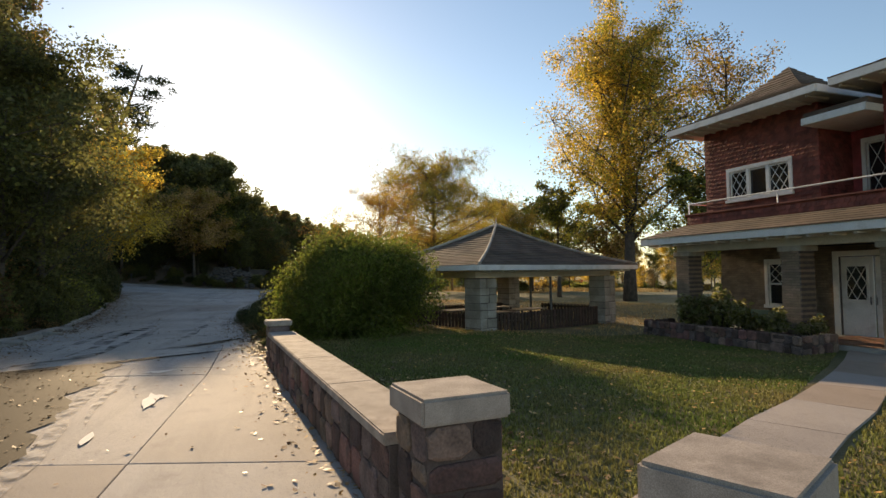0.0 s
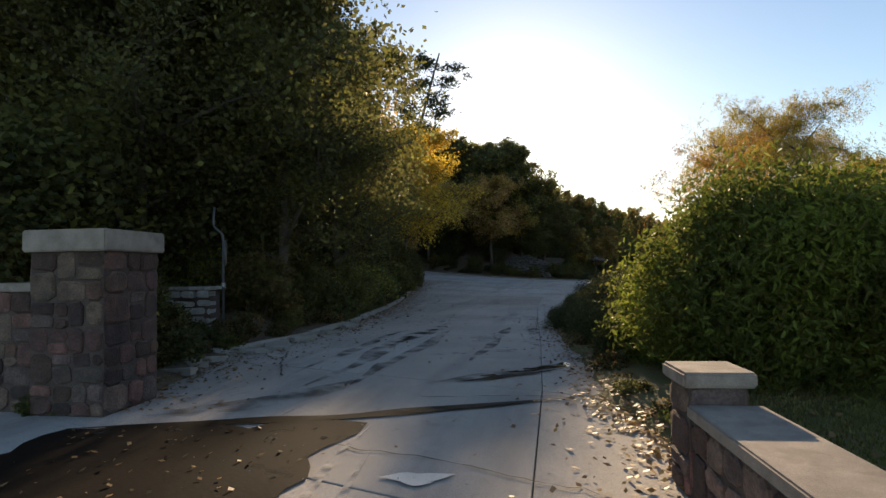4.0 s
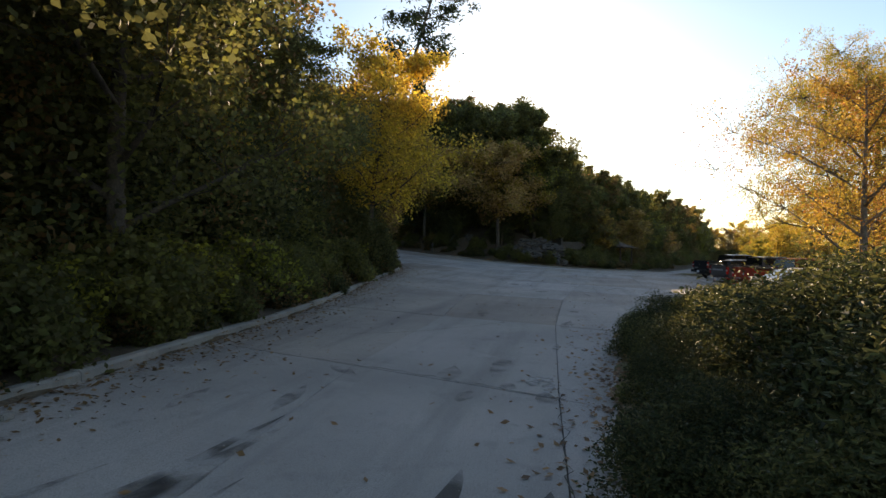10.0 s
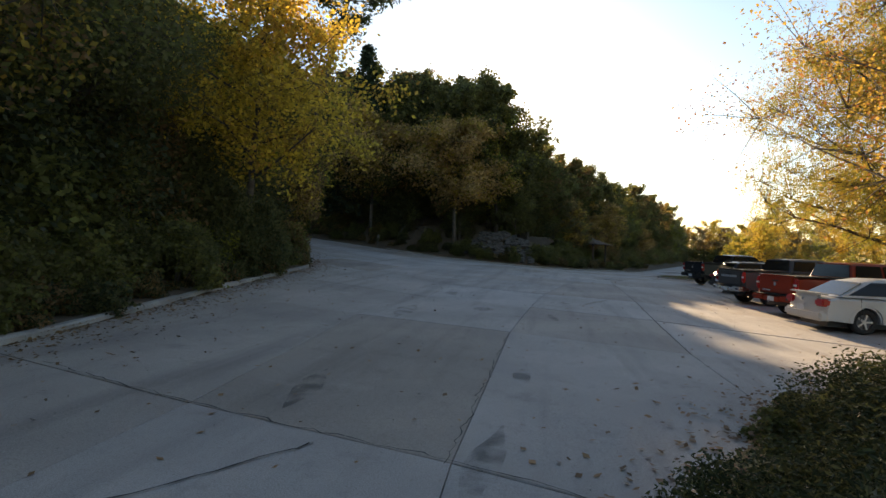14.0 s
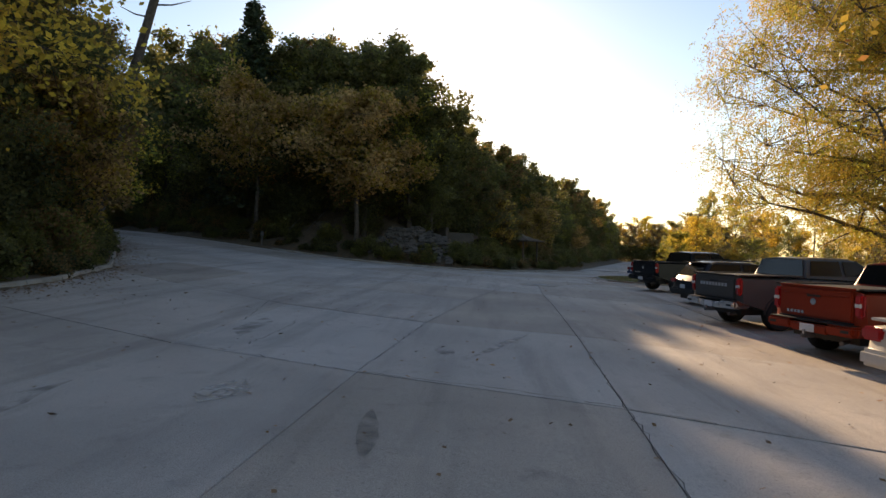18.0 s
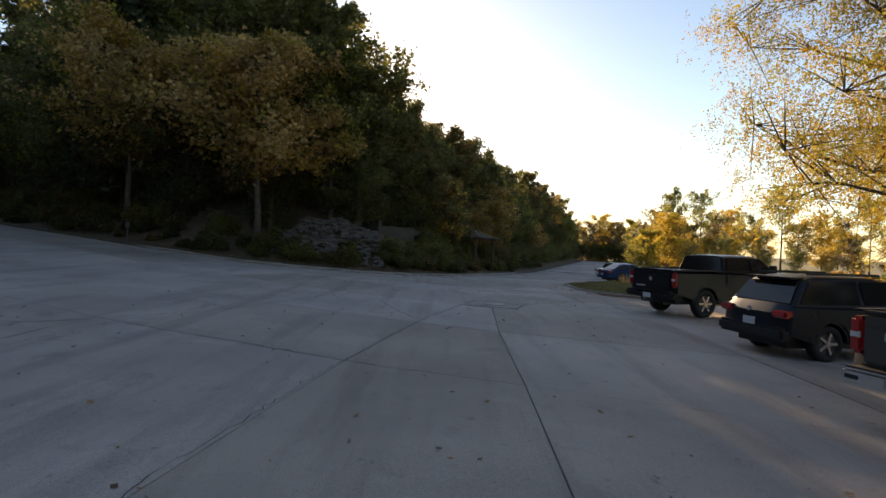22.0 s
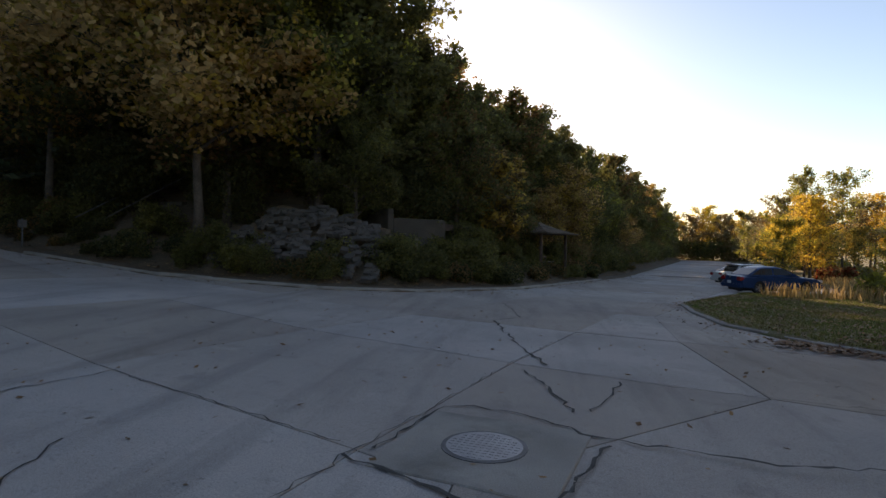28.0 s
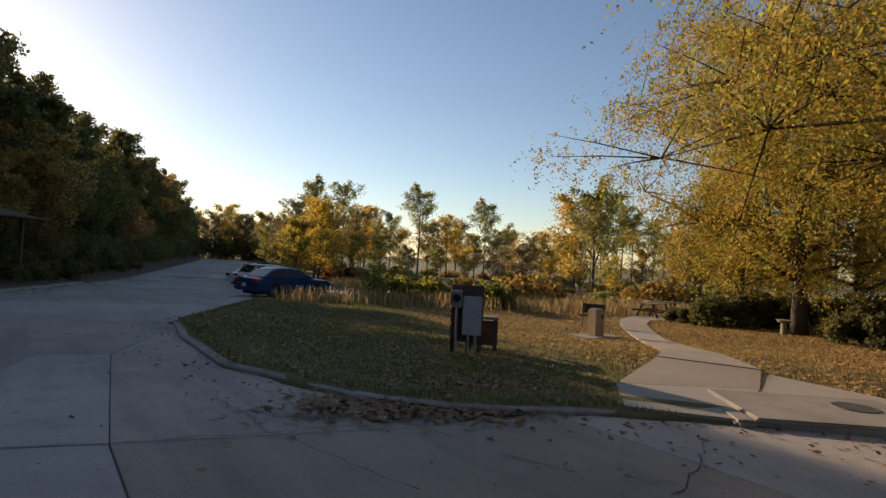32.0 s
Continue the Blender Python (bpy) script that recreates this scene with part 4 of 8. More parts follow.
for k, (line, w) in enumerate((([(-8.7, 12.6), (-8.96, 14.0), (-9.94, 16.4), (-10.6, 19.0), (-11.1, 21.2)], 0.5), ([(-8.1, 12.8), (-8.6, 14.35), (-9.1, 16.4), (-9.6, 17.9), (-10.2, 20.0)], 0.34), ([(-9.5, 13.2), (-10.1, 15.2), (-11.0, 18.0), (-11.3, 19.6)], 0.3), ([(-9.9, 16.6), (-10.5, 19.2), (-10.85, 21.0)], 0.42), ([(-8.45, 18.7), (-8.7, 19.9), (-9.0, 21.0)], 0.36), ([(-8.0, 20.0), (-8.3, 21.0)], 0.3), ([(-7.4, 15.2), (-7.9, 17.2), (-8.4, 19.0)], 0.24),
                               ([(-10.1, 23.9), (-10.5, 25.2)], 0.4), ([(-10.5, 23.2), (-10.9, 24.2)], 0.34), ([(-11.6, 22.9), (-12.4, 23.2)], 0.26), ([(-9.0, 22.9), (-9.3, 23.6)], 0.3), ([(-9.65, 23.1), (-9.9, 23.8)], 0.26), ([(-9.9, 22.6), (-10.05, 23.1)], 0.3), ([(-11.3, 21.2), (-11.8, 22.2)], 0.28), ([(-12.2, 20.6), (-12.6, 21.5)], 0.2),
                               ([(-10.75, 28.6), (-11.15, 30.4)], 0.34), ([(-13.2, 29.6), (-13.9, 31.2)], 0.34), ([(-11.5, 31.8), (-11.8, 32.8)], 0.3), ([(-12.9, 38.0), (-13.4, 39.2)], 0.3), ([(-13.6, 42.1), (-14.05, 42.7)], 0.5), ([(-16.0, 36.0), (-17.0, 38.6)], 0.5), ([(-17.4, 41.8), (-18.6, 44.0)], 0.5))):
    ribbon(line, w, track if k < 7 else skid, "dark tyre and oil stain on the concrete", 20 + k, 0.0126 + 0.0003 * (k % 4))
for k, (line, w) in enumerate((([(-9.25, 23.5), (-9.45, 24.3)], 0.16), ([(-10.1, 26.1), (-10.3, 26.9)], 0.14), ([(-13.4, 41.9), (-13.25, 43.0), (-13.05, 44.8)], 0.2), ([(-15.0, 38.6), (-15.3, 39.6)], 0.7))):
    ribbon(line, w, patch_broken, "pale scuffed streak on the concrete", 60 + k, 0.0127, "road_patch", "road patch")
for k, (line, w) in enumerate((([(-4.56, 8.62), (-4.4, 8.3), (-4.26, 8.0), (-4.08, 7.56)], 0.2), ([(-4.36, 8.5), (-4.22, 8.25)], 0.16), ([(-5.72, 10.42), (-5.45, 10.56), (-5.22, 10.78)], 0.2), ([(-5.52, 10.44), (-5.3, 10.56)], 0.14), ([(-4.1, 6.5), (-3.92, 5.96)], 0.12))):
    ribbon(line, w, patch_pale, "bright pale streak on the concrete", 80 + k, 0.0131 + 0.0003 * (k % 2), "road_patch", "road patch", 0.05)
water = mat("puddle_water", (0.03, 0.03, 0.03), 0.03, var=0.1, bump=0, spec=0.9)
for x, y, a, b, r, sd in ((-6.1, 15.55, 0.24, 0.1, 40, 4), (-5.95, 15.98, 0.14, 0.07, 60, 5), (-5.86, 15.74, 0.1, 0.06, 50, 25), (-6.3, 15.32, 0.1, 0.05, 45, 26), (-6.4, 15.0, 0.16, 0.06, 45, 6), (-6.65, 14.55, 0.14, 0.05, 50, 7), (-6.2, 15.2, 0.1, 0.05, 50, 8), (-6.5, 14.35, 0.08, 0.03, 40, 18), (-6.85, 14.2, 0.09, 0.03, 40, 19)):
    splash(x, y, a, b, r, water, "shallow bright puddle at the road's edge", "puddle", sd, z=0.0156, rag=0.7)
ribbon([(-7.3, 13.7), (-6.8, 14.3), (-6.4, 14.9), (-6.05, 15.6), (-5.8, 16.2)], 0.55, track, "wet mud round the puddle", 9, 0.0142, "puddle", "puddle", 0.1)
ribbon([(-6.9, 13.9), (-6.3, 14.7), (-5.85, 15.5)], 0.2, wet, "dark mud left along the puddle", 10, 0.0147, "puddle", "puddle", 0.08)
for x, y, a, b, r, sd in ((-7.42, 16.95, 0.24, 0.16, 20, 13), (-7.2, 18.0, 0.1, 0.13, 70, 14), (-8.38, 16.07, 0.13, 0.07, 30, 15), (-8.1, 16.3, 0.16, 0.1, 40, 16), (-8.6, 18.6, 0.5, 0.4, 60, 10), (-9.6, 24.0, 0.3, 0.12, 70, 17)):
    splash(x, y, a, b, r, patch_broken, "pale ragged patch on the concrete", "road_patch", sd, 60, 0.013, rag=0.75, cat="road patch")


# ---- stone walls of the bridge ----
def stone_face(parent, u, v, origin, length, height, rng, size=0.24, proud=0.03, material=None, name="stone", count=None):
    """Uneven fieldstones set proud of a wall face. u runs along the wall, v is the face's outward normal."""
    u, v = Vector(u).normalized(), Vector(v).normalized()
    todo, cells = [(0.0, 0.0, length, height)], []
    while todo:
        x, z, w, h = todo.pop()
        big = max(w / 1.25, h)
        if big < size * rng.uniform(1.0, 1.9) or big < size * 0.75:
            cells.append((x, z, w, h))
        elif w / 1.25 > h:
            k = w * rng.uniform(0.36, 0.64)
            todo += [(x, z, k, h), (x + k, z, w - k, h)]
        else:
            k = h * rng.uniform(0.36, 0.64)
            todo += [(x, z, w, k), (x, z + k, w, h - k)]
    for x, z, w, h in cells:
        p, g = rng.uniform(0.35, 1.3) * proud, 0.007
        cut = [min(w, h) * rng.uniform(0.12, 0.34) for _ in range(4)]
        a, b, c, d = x + g, x + w - g, z + g, z + h - g
        ring = [(a + cut[0], c), (b - cut[1], c), (b, c + cut[1] * 0.8), (b, d - cut[2] * 0.8), (b - cut[2], d), (a + cut[3], d), (a, d - cut[3] * 0.8), (a, c + cut[0] * 0.8)]
        ring = [(q + rng.normal() * 0.008, max(0.0, min(height, r + rng.normal() * 0.008))) for q, r in ring]
        cx, cz = (a + b) / 2, (c + d) / 2
        vs = []
        for k, dep in ((1.0, -0.02), (0.97, p * 0.55), (0.8, p)):
            for q, r in ring:
                vs.append(Vector(origin) + u * (cx + (q - cx) * k) + v * (dep + (rng.normal() * 0.004 if k < 0.9 else 0)) + Vector((0, 0, cz + (r - cz) * k)))
        fs = [tuple(range(16, 24))] + [(r + i, r + (i + 1) % 8, r + 8 + (i + 1) % 8, r + 8 + i) for r in (0, 8) for i in range(8)]
        m = material or fieldstone
        raw(name, vs, fs, m[rng.choice(5, p=[0.3, 0.2, 0.22, 0.14, 0.14])] if type(m) is list else m, parent)


def stone_pier(x, y, rz, w, h, cap_h, cap_over, label, material, cap_mat, size=0.24, z=0.0, name="stone_pier"):
    rng = np.random.default_rng(int(abs(x * 100 + y * 10)))
    e = thing(name, label, "stone pier", x, y, z, rz)
    a = w / 2
    part("core", box(-a, a, -a, a, -0.3, h - cap_h), mortar, e)
    for u, v, o in (((1, 0, 0), (0, -1, 0), (-a, -a, 0)), ((0, 1, 0), (1, 0, 0), (a, -a, 0)), ((-1, 0, 0), (0, 1, 0), (a, a, 0)), ((0, -1, 0), (-1, 0, 0), (-a, a, 0))):
        stone_face(e, u, v, o, w, h - cap_h, rng, size, material=material)
    c = a + cap_over
    part("cap", box(-c, c, -c, c, h - cap_h, h, 0.018), cap_mat, e, "cast concrete capstone")
    return e


def stone_wall(x0, y0, x1, y1, w, h, cap_h, label, material, cap_mat, size=0.24, z=0.0, both=True):
    rng = np.random.default_rng(int(abs(x0 * 31 + y1 * 17)))
    L = math.hypot(x1 - x0, y1 - y0)
    e = thing("stone_wall", label, "stone wall", x0, y0, z, math.degrees(math.atan2(y1 - y0, x1 - x0)))
    a = w / 2
    part("core", box(0, L, -a, a, -0.3, h - cap_h), mortar, e)
    stone_face(e, (1, 0, 0), (0, -1, 0), (0, -a, 0), L, h - cap_h, rng, size, material=material)
    if both:
        stone_face(e, (-1, 0, 0), (0, 1, 0), (L, a, 0), L, h - cap_h, rng, size, material=material)
    n = max(1, round(L / 2.1))
    for i in range(n):
        part("coping", box(L * i / n + 0.002, L * (i + 1) / n - 0.002, -a - 0.045, a + 0.045, h - cap_h, h, 0.012), cap_mat, e)
    return e


WALL_TURN = math.degrees(math.atan2(7.55, -3.4))
stone_pier(0.02, 3.72, WALL_TURN - 90, 0.52, 1.04, 0.17, 0.05, "square fieldstone pier with a cast concrete cap beside the road", fieldstone, capstone)
stone_pier(-3.42, 11.38, WALL_TURN - 90, 0.4, 0.9, 0.11, 0.05, "low fieldstone pier with a concrete cap at the wall's end", fieldstone, capstone)
stone_wall(-0.2, 4.0, -3.3, 11.16, 0.42, 0.68, 0.09, "low fieldstone parapet wall with a concrete coping", fieldstone, capstone)
stone_pier(1.16, 2.22, WALL_TURN - 90 + 20, 0.48, 1.04, 0.17, 0.045, "square fieldstone pier with a cast concrete cap beside the footpath", fieldstone, capstone)
stone_wall(1.5, 1.55, 3.0, -2.0, 0.42, 0.7, 0.09, "low fieldstone parapet wall behind the footpath gate", fieldstone, capstone)
stone_pier(-10.3, 10.75, 22, 0.95, 2.18, 0.26, 0.07, "tall fieldstone gate pier with a heavy concrete cap", fieldstone, capstone, 0.24)
stone_wall(-19.5, 6.9, -10.75, 10.45, 0.5, 1.55, 0.1, "tall fieldstone retaining wall with a thin coping", fieldstone, capstone, 0.25, both=False)


# ---- the shelter ----
def hip_roof(parent, hw, hd, eave, apex, over, mat_roof, courses=20, flare=0.18, name="roof_course"):
    """A flared pyramid roof laid in shingle courses, each its own mesh."""
    for i in range(courses):
        f0, f1 = i / courses, (i + 1) / courses
        ring = []
        for f, lift in ((f0, 0.022), (f1, 0.0)):
            k = 1 - f
            zz = eave + (apex - eave) * (f - flare * math.sin(math.pi * f) * 0.6)
            ring.append([(sx * (hw + over) * k, sy * (hd + over) * k, zz + lift) for sx, sy in ((-1, -1), (1, -1), (1, 1), (-1, 1))])
        lo = [(x, y, z - 0.04) for x, y, z in ring[0]]
        vs = lo + ring[0] + ring[1]
        fs = [(r + k, r + (k + 1) % 4, r + 4 + (k + 1) % 4, r + 4 + k) for r in (0, 4) for k in range(4)]
        raw(name, vs, fs, mat_roof, parent)


def course_pier(parent, x, y, w, z0, h, rng, material, name="column", size=0.27):
    a = w / 2
    c = part(name, box(x - a + 0.02, x + a - 0.02, y - a + 0.02, y + a - 0.02, z0 - 0.3, z0 + h), mortar, parent, "coursed limestone column")
    z = z0
    while z < z0 + h - 0.06:
        hh = min(size * rng.uniform(0.8, 1.1), z0 + h - z)
        cut = rng.uniform(-0.15, 0.15)
        for s in (0, 1):
            x0, x1 = (x - a, x + cut * w) if s == 0 else (x + cut * w, x + a)
            j = rng.uniform(-0.012, 0.012, 4)
            part("block", box(x0 + 0.006 + j[0], x1 - 0.006 + j[1], y - a + j[2], y + a + j[3], z + 0.006, z + hh - 0.006, 0.012), limestone, c)
        z += hh
    return c


SH = thing("picnic_shelter", "open picnic shelter with limestone columns and a shingled hip roof", "shelter", 2.2, 22.4, -0.47, 40)
SH.scale = (1.05, 1.05, 1.05)
rng = np.random.default_rng(11)
SX, SY = 3.3, 2.5
for sx in (-1, 1):
    for sy in (-1, 1):
        course_pier(SH, sx * SX, sy * SY, 0.72, 0, 2.02, rng, limestone)
part("floor_slab", prism([(-SX - 0.7, -SY - 0.7), (SX + 0.7, -SY - 0.7), (SX + 0.7, SY + 0.7), (-SX - 0.7, SY + 0.7)], -0.3, 0.06), concrete_old, SH)
for s in (-1, 1):
    part("beam", box(-SX - 0.35, SX + 0.35, s * SY - 0.15, s * SY + 0.15, 2.03, 2.24, 0.01), soffit_paint, SH)
    part("beam", box(s * SX - 0.15, s * SX + 0.15, -SY + 0.16, SY - 0.16, 2.03, 2.24, 0.01), soffit_paint, SH)
hip_roof(SH, SX, SY, 2.42, 4.02, 0.95, roof_shingle)
EX, EY = SX + 0.97, SY + 0.97
for s in (-1, 1):
    part("fascia", box(-EX - 0.02, EX + 0.02, s * EY - 0.02, s * EY + 0.02, 2.26, 2.42, 0.006), white_paint, SH)
    part("fascia", box(s * EX - 0.02, s * EX + 0.02, -EY + 0.03, EY - 0.03, 2.26, 2.42, 0.006), white_paint, SH)
part("soffit", box(-EX + 0.04, EX - 0.04, -EY + 0.04, EY - 0.04, 2.255, 2.28), soffit_paint, SH)
for i in range(15):
    for s in (-1, 1):
        x = -EX + 0.5 + i * (2 * EX - 1) / 14
        part("rafter_tail", box(x - 0.03, x + 0.03, s * (EY - 0.4) - 0.36, s * (EY - 0.4) + 0.36, 2.2, 2.252), soffit_paint, SH)
part("finial", cyl(0.035, 3.98, 4.3, 0.015), steel, SH)
for sx in (-1, 1):
    for sy in (-1, 1):
        vs, fs = tube([(sx * EX * (1 - f), sy * EY * (1 - f), 2.47 + 1.6 * (f - 0.18 * math.sin(math.pi * f) * 0.6)) for f in np.linspace(0, 1, 9)], [0.05] * 9, 6)
        raw("hip_cap", vs, fs, limestone, SH)
# picket rail between the columns
for side in range(4):
    half, dep = ((SX, SY), (SY, SX))[side % 2]
    m = Matrix.Rotation(side * math.pi / 2, 4, "Z")
    gap = (-half + 0.38, half - 0.38) if side != 1 else (-half + 0.38, 0.6)
    for z0 in (0.18, 0.72):
        part("rail", box(gap[0], gap[1], -dep - 0.03, -dep + 0.02, z0, z0 + 0.09, 0.006, m), brown_wood, SH)
    n = int((gap[1] - gap[0]) / 0.17)
    for i in range(n):
        x = gap[0] + 0.06 + i * 0.17
        part("picket", box(x, x + 0.115, -dep - 0.075, -dep - 0.035, 0.06, 0.86, 0.006, m), brown_wood, SH)
for x, y in ((0.4, -2.3), (2.3, 0.3)):
    part("pipe_post", cyl(0.045, 0.06, 2.03, seg=10, m=Matrix.Translation((x, y, 0))), iron, SH)


def picnic_table(x, y, z, rz, label):
    e = thing("picnic_table", label, "picnic table", x, y, z, rz)
    for i in range(5):
        part("board", box(-0.92, 0.92, -0.37 + i * 0.15, -0.37 + i * 0.15 + 0.138, 0.71, 0.75, 0.006), table_wood, e)
    for s in (-1, 1):
        for i in range(2):
            y0 = s * 0.72 - 0.15 + i * 0.152
            part("bench_board", box(-0.92, 0.92, y0, y0 + 0.14, 0.41, 0.45, 0.006), table_wood, e)
        part("cross_beam", box(s * 0.62 - 0.025, s * 0.62 + 0.025, -0.85, 0.85, 0.33, 0.41), brown_wood, e)
        for q in (-1, 1):
            m = pose(s * 0.66, q * 0.42, 0.36, q * 24, 0, 0)
            part("leg", box(-0.02, 0.02, -0.045, 0.045, -0.4, 0.38, 0.004, m), brown_wood, e)
    return e


for x, y, r in ((-1.2, -0.9, 0), (1.1, -0.6, 4), (-0.9, 1.2, 0), (1.2, 1.3, -3)):
    q = pose(2.2, 22.4, 0, 0, 0, 40) @ Vector((x, y, 0))
    picnic_table(q.x, q.y, -0.407, 40 + r, "brown wooden picnic table under the shelter roof")


# ---- the museum house ----
HOUSE = thing("museum_house", "two-storey red-shingled house with a pillared porch and white trim", "house", 8.66, 19.2, -0.14, -69)
# local x runs along the front, local y into the house; the columns stand at y = 0
rng = np.random.default_rng(31)


def joined_boxes(name, boxes, material, parent, label=""):
    """Many small blocks in one mesh."""
    vs, fs = [], []
    for x0, x1, y0, y1, z0, z1 in boxes:
        o = len(vs)
        vs += [(x0, y0, z0), (x1, y0, z0), (x1, y1, z0), (x0, y1, z0), (x0, y0, z1), (x1, y0, z1), (x1, y1, z1), (x0, y1, z1)]
        fs += [(o, o + 1, o + 5, o + 4), (o + 1, o + 2, o + 6, o + 5), (o + 3, o, o + 4, o + 7), (o + 4, o + 5, o + 6, o + 7), (o + 2, o + 3, o + 7, o + 6)]
    ob = raw(name, vs, fs, material, parent, label)
    ob["kind"] = "stuff"
    return ob


def wall_with_holes(name, x0, x1, z0, z1, y0, y1, holes, material, parent):
    """A wall of real thickness, built of the pieces round its openings."""
    xs = sorted({x0, x1, *[h[0] for h in holes], *[h[1] for h in holes]})
    bm = bmesh.new()
    for a, b in zip(xs[:-1], xs[1:]):
        cuts = sorted([(h[2], h[3]) for h in holes if h[0] < (a + b) / 2 < h[1]])
        z = z0
        for c0, c1 in cuts:
            if c0 > z:
                bm_box(bm, a, b, y0, y1, z, c0)
            z = c1
        if z < z1:
            bm_box(bm, a, b, y0, y1, z, z1)
    return part(name, bm, material, parent)


def lattice(parent, x0, x1, z0, z1, y, n=3, material=None):
    """Diamond lattice bars over a pane."""
    w, h = x1 - x0, z1 - z0
    bars = []
    for s in (-1, 1):
        for k in range(-n, 2 * n + 1):
            pts = []
            for f in np.linspace(0, 1, 21):
                xx = x0 + w * (k / n + f * h / w * (w / h) * 1.0) if s == 1 else x0 + w * (k / n + (1 - f))
                if x0 - 1e-6 <= xx <= x1 + 1e-6:
                    pts.append((xx, y, z0 + h * f))
            if len(pts) > 1:
                bars.append(tube([pts[0], pts[-1]], [0.011, 0.011], 4))
    v, f = merge(bars)
    return raw("lattice", v, f, material or white_paint, parent)


def window(parent, name, x0, x1, z0, z1, y, sashes=1, lat=True, sill=True):
    """A framed window: frame, sashes with panes and lattice, sill."""
    w = part(name, box(x0 - 0.11, x1 + 0.11, y - 0.05, y - 0.005, z1, z1 + 0.13, 0.006), white_paint, parent)
    for a, b in ((x0 - 0.11, x0), (x1, x1 + 0.11)):
        part("frame", box(a, b, y - 0.05, y - 0.005, z0, z1, 0.005), white_paint, w)
    if sill:
        part("sill", box(x0 - 0.14, x1 + 0.14, y - 0.1, y - 0.005, z0 - 0.1, z0, 0.006), white_paint, w)
    sw = (x1 - x0) / sashes
    for i in range(sashes):
        a, b = x0 + sw * i, x0 + sw * (i + 1)
        if i:
            part("mullion", box(a - 0.06, a + 0.06, y - 0.04, y + 0.02, z0, z1, 0.005), white_paint, w)
        part("pane", box(a + 0.05, b - 0.05, y + 0.04, y + 0.05, z0 + 0.04, z1 - 0.04), dark_glass, w)
        for q in ((a + 0.0, a + 0.05, z0, z1), (b - 0.05, b, z0, z1), (a + 0.05, b - 0.05, z0, z0 + 0.05), (a + 0.05, b - 0.05, z1 - 0.05, z1)):
            part("sash", box(q[0], q[1], y + 0.01, y + 0.06, q[2], q[3]), white_paint, w)
        if lat and not (sashes == 3 and i == 1):
            lattice(w, a + 0.08, b - 0.08, z0 + 0.06, z1 - 0.06, y + 0.03, 2)
    return w


# lower storey
LOWER = [(1.6, 2.38, 0.78, 2.16), (3.9, 5.74, 0.0, 2.3), (7.6, 8.4, 0.78, 2.16)]
wall_with_holes("lower_wall", -0.26, 10.66, -0.3, 3.0, 1.76, 2.0, LOWER, mortar, HOUSE)
wall_with_holes("side_wall", -0.26, -0.02, -0.3, 3.0, 2.004, 10, [], mortar, HOUSE)
bricks = []
for j in range(42):
    z0 = -0.1 + j * 0.074
    x = -0.26 - (j % 2) * 0.11
    while x < 10.66:
        a, b = max(x, -0.26) + 0.004, min(x + 0.215, 10.66) - 0.004
        x += 0.22
        if b - a < 0.03 or any(h[0] - 0.1 < (a + b) / 2 < h[1] + 0.1 and h[2] - 0.05 < z0 + 0.03 < h[3] + 0.05 for h in LOWER):
            continue
        bricks.append((a, b, 1.745 + rng.uniform(-0.002, 0.002), 1.765, z0 + 0.004, z0 + 0.07))
joined_boxes("brickwork", bricks, brick_dark, HOUSE, "weathered buff brickwork")
window(HOUSE, "porch_window", 1.6, 2.38, 0.78, 2.16, 1.76, 1, False)
window(HOUSE, "porch_window", 7.6, 8.4, 0.78, 2.16, 1.76, 1, False)
part("meeting_rail", box(1.64, 2.34, 1.79, 1.83, 1.44, 1.5), white_paint, HOUSE)
lattice(HOUSE, 1.68, 2.3, 1.52, 2.1, 1.79, 2)
part("green_bench_panel", box(1.1, 3.6, 1.35, 1.42, 0.2, 0.62, 0.01), mat("green_paint", (0.12, 0.2, 0.14), 0.6, bump=0.1), HOUSE, "green painted bench back")
for a, b in ((3.9, 4.81), (4.83, 5.74)):
    d = part("door", box(a + 0.02, b - 0.02, 1.8, 1.85, 0.0, 2.28, 0.006), white_paint, HOUSE, "white door with diamond-latticed glass")
    part("glazing", box(a + 0.19, b - 0.19, 1.785, 1.797, 1.05, 2.0), dark_glass, d)
    lattice(d, a + 0.19, b - 0.19, 1.05, 2.0, 1.778, 2)
    for q in ((a + 0.13, a + 0.19, 1.0, 2.06), (b - 0.19, b - 0.13, 1.0, 2.06), (a + 0.19, b - 0.19, 1.0, 1.05), (a + 0.19, b - 0.19, 2.0, 2.06)):
        part("moulding", box(q[0], q[1], 1.77, 1.8, q[2], q[3]), white_paint, d)
    part("kick_panel", box(a + 0.16, b - 0.16, 1.78, 1.8, 0.2, 0.8, 0.008), white_paint, d)
    part("handle", cyl(0.018, 0.92, 1.14, seg=8, m=Matrix.Translation((4.74 if a < 4.5 else 4.9, 1.74, 0))), iron, d, "dark door pull")
for q in ((3.74, 3.9, 0, 2.46), (5.74, 5.9, 0, 2.46), (3.9, 5.74, 2.3, 2.46)):
    part("door_casing", box(q[0], q[1], 1.7, 1.755, q[2], q[3], 0.008), white_paint, HOUSE)
sign = part("sign_board", box(3.3, 7.1, 1.62, 1.68, 2.62, 2.94, 0.01), sign_board, HOUSE, "dark wooden name board with gold letters")
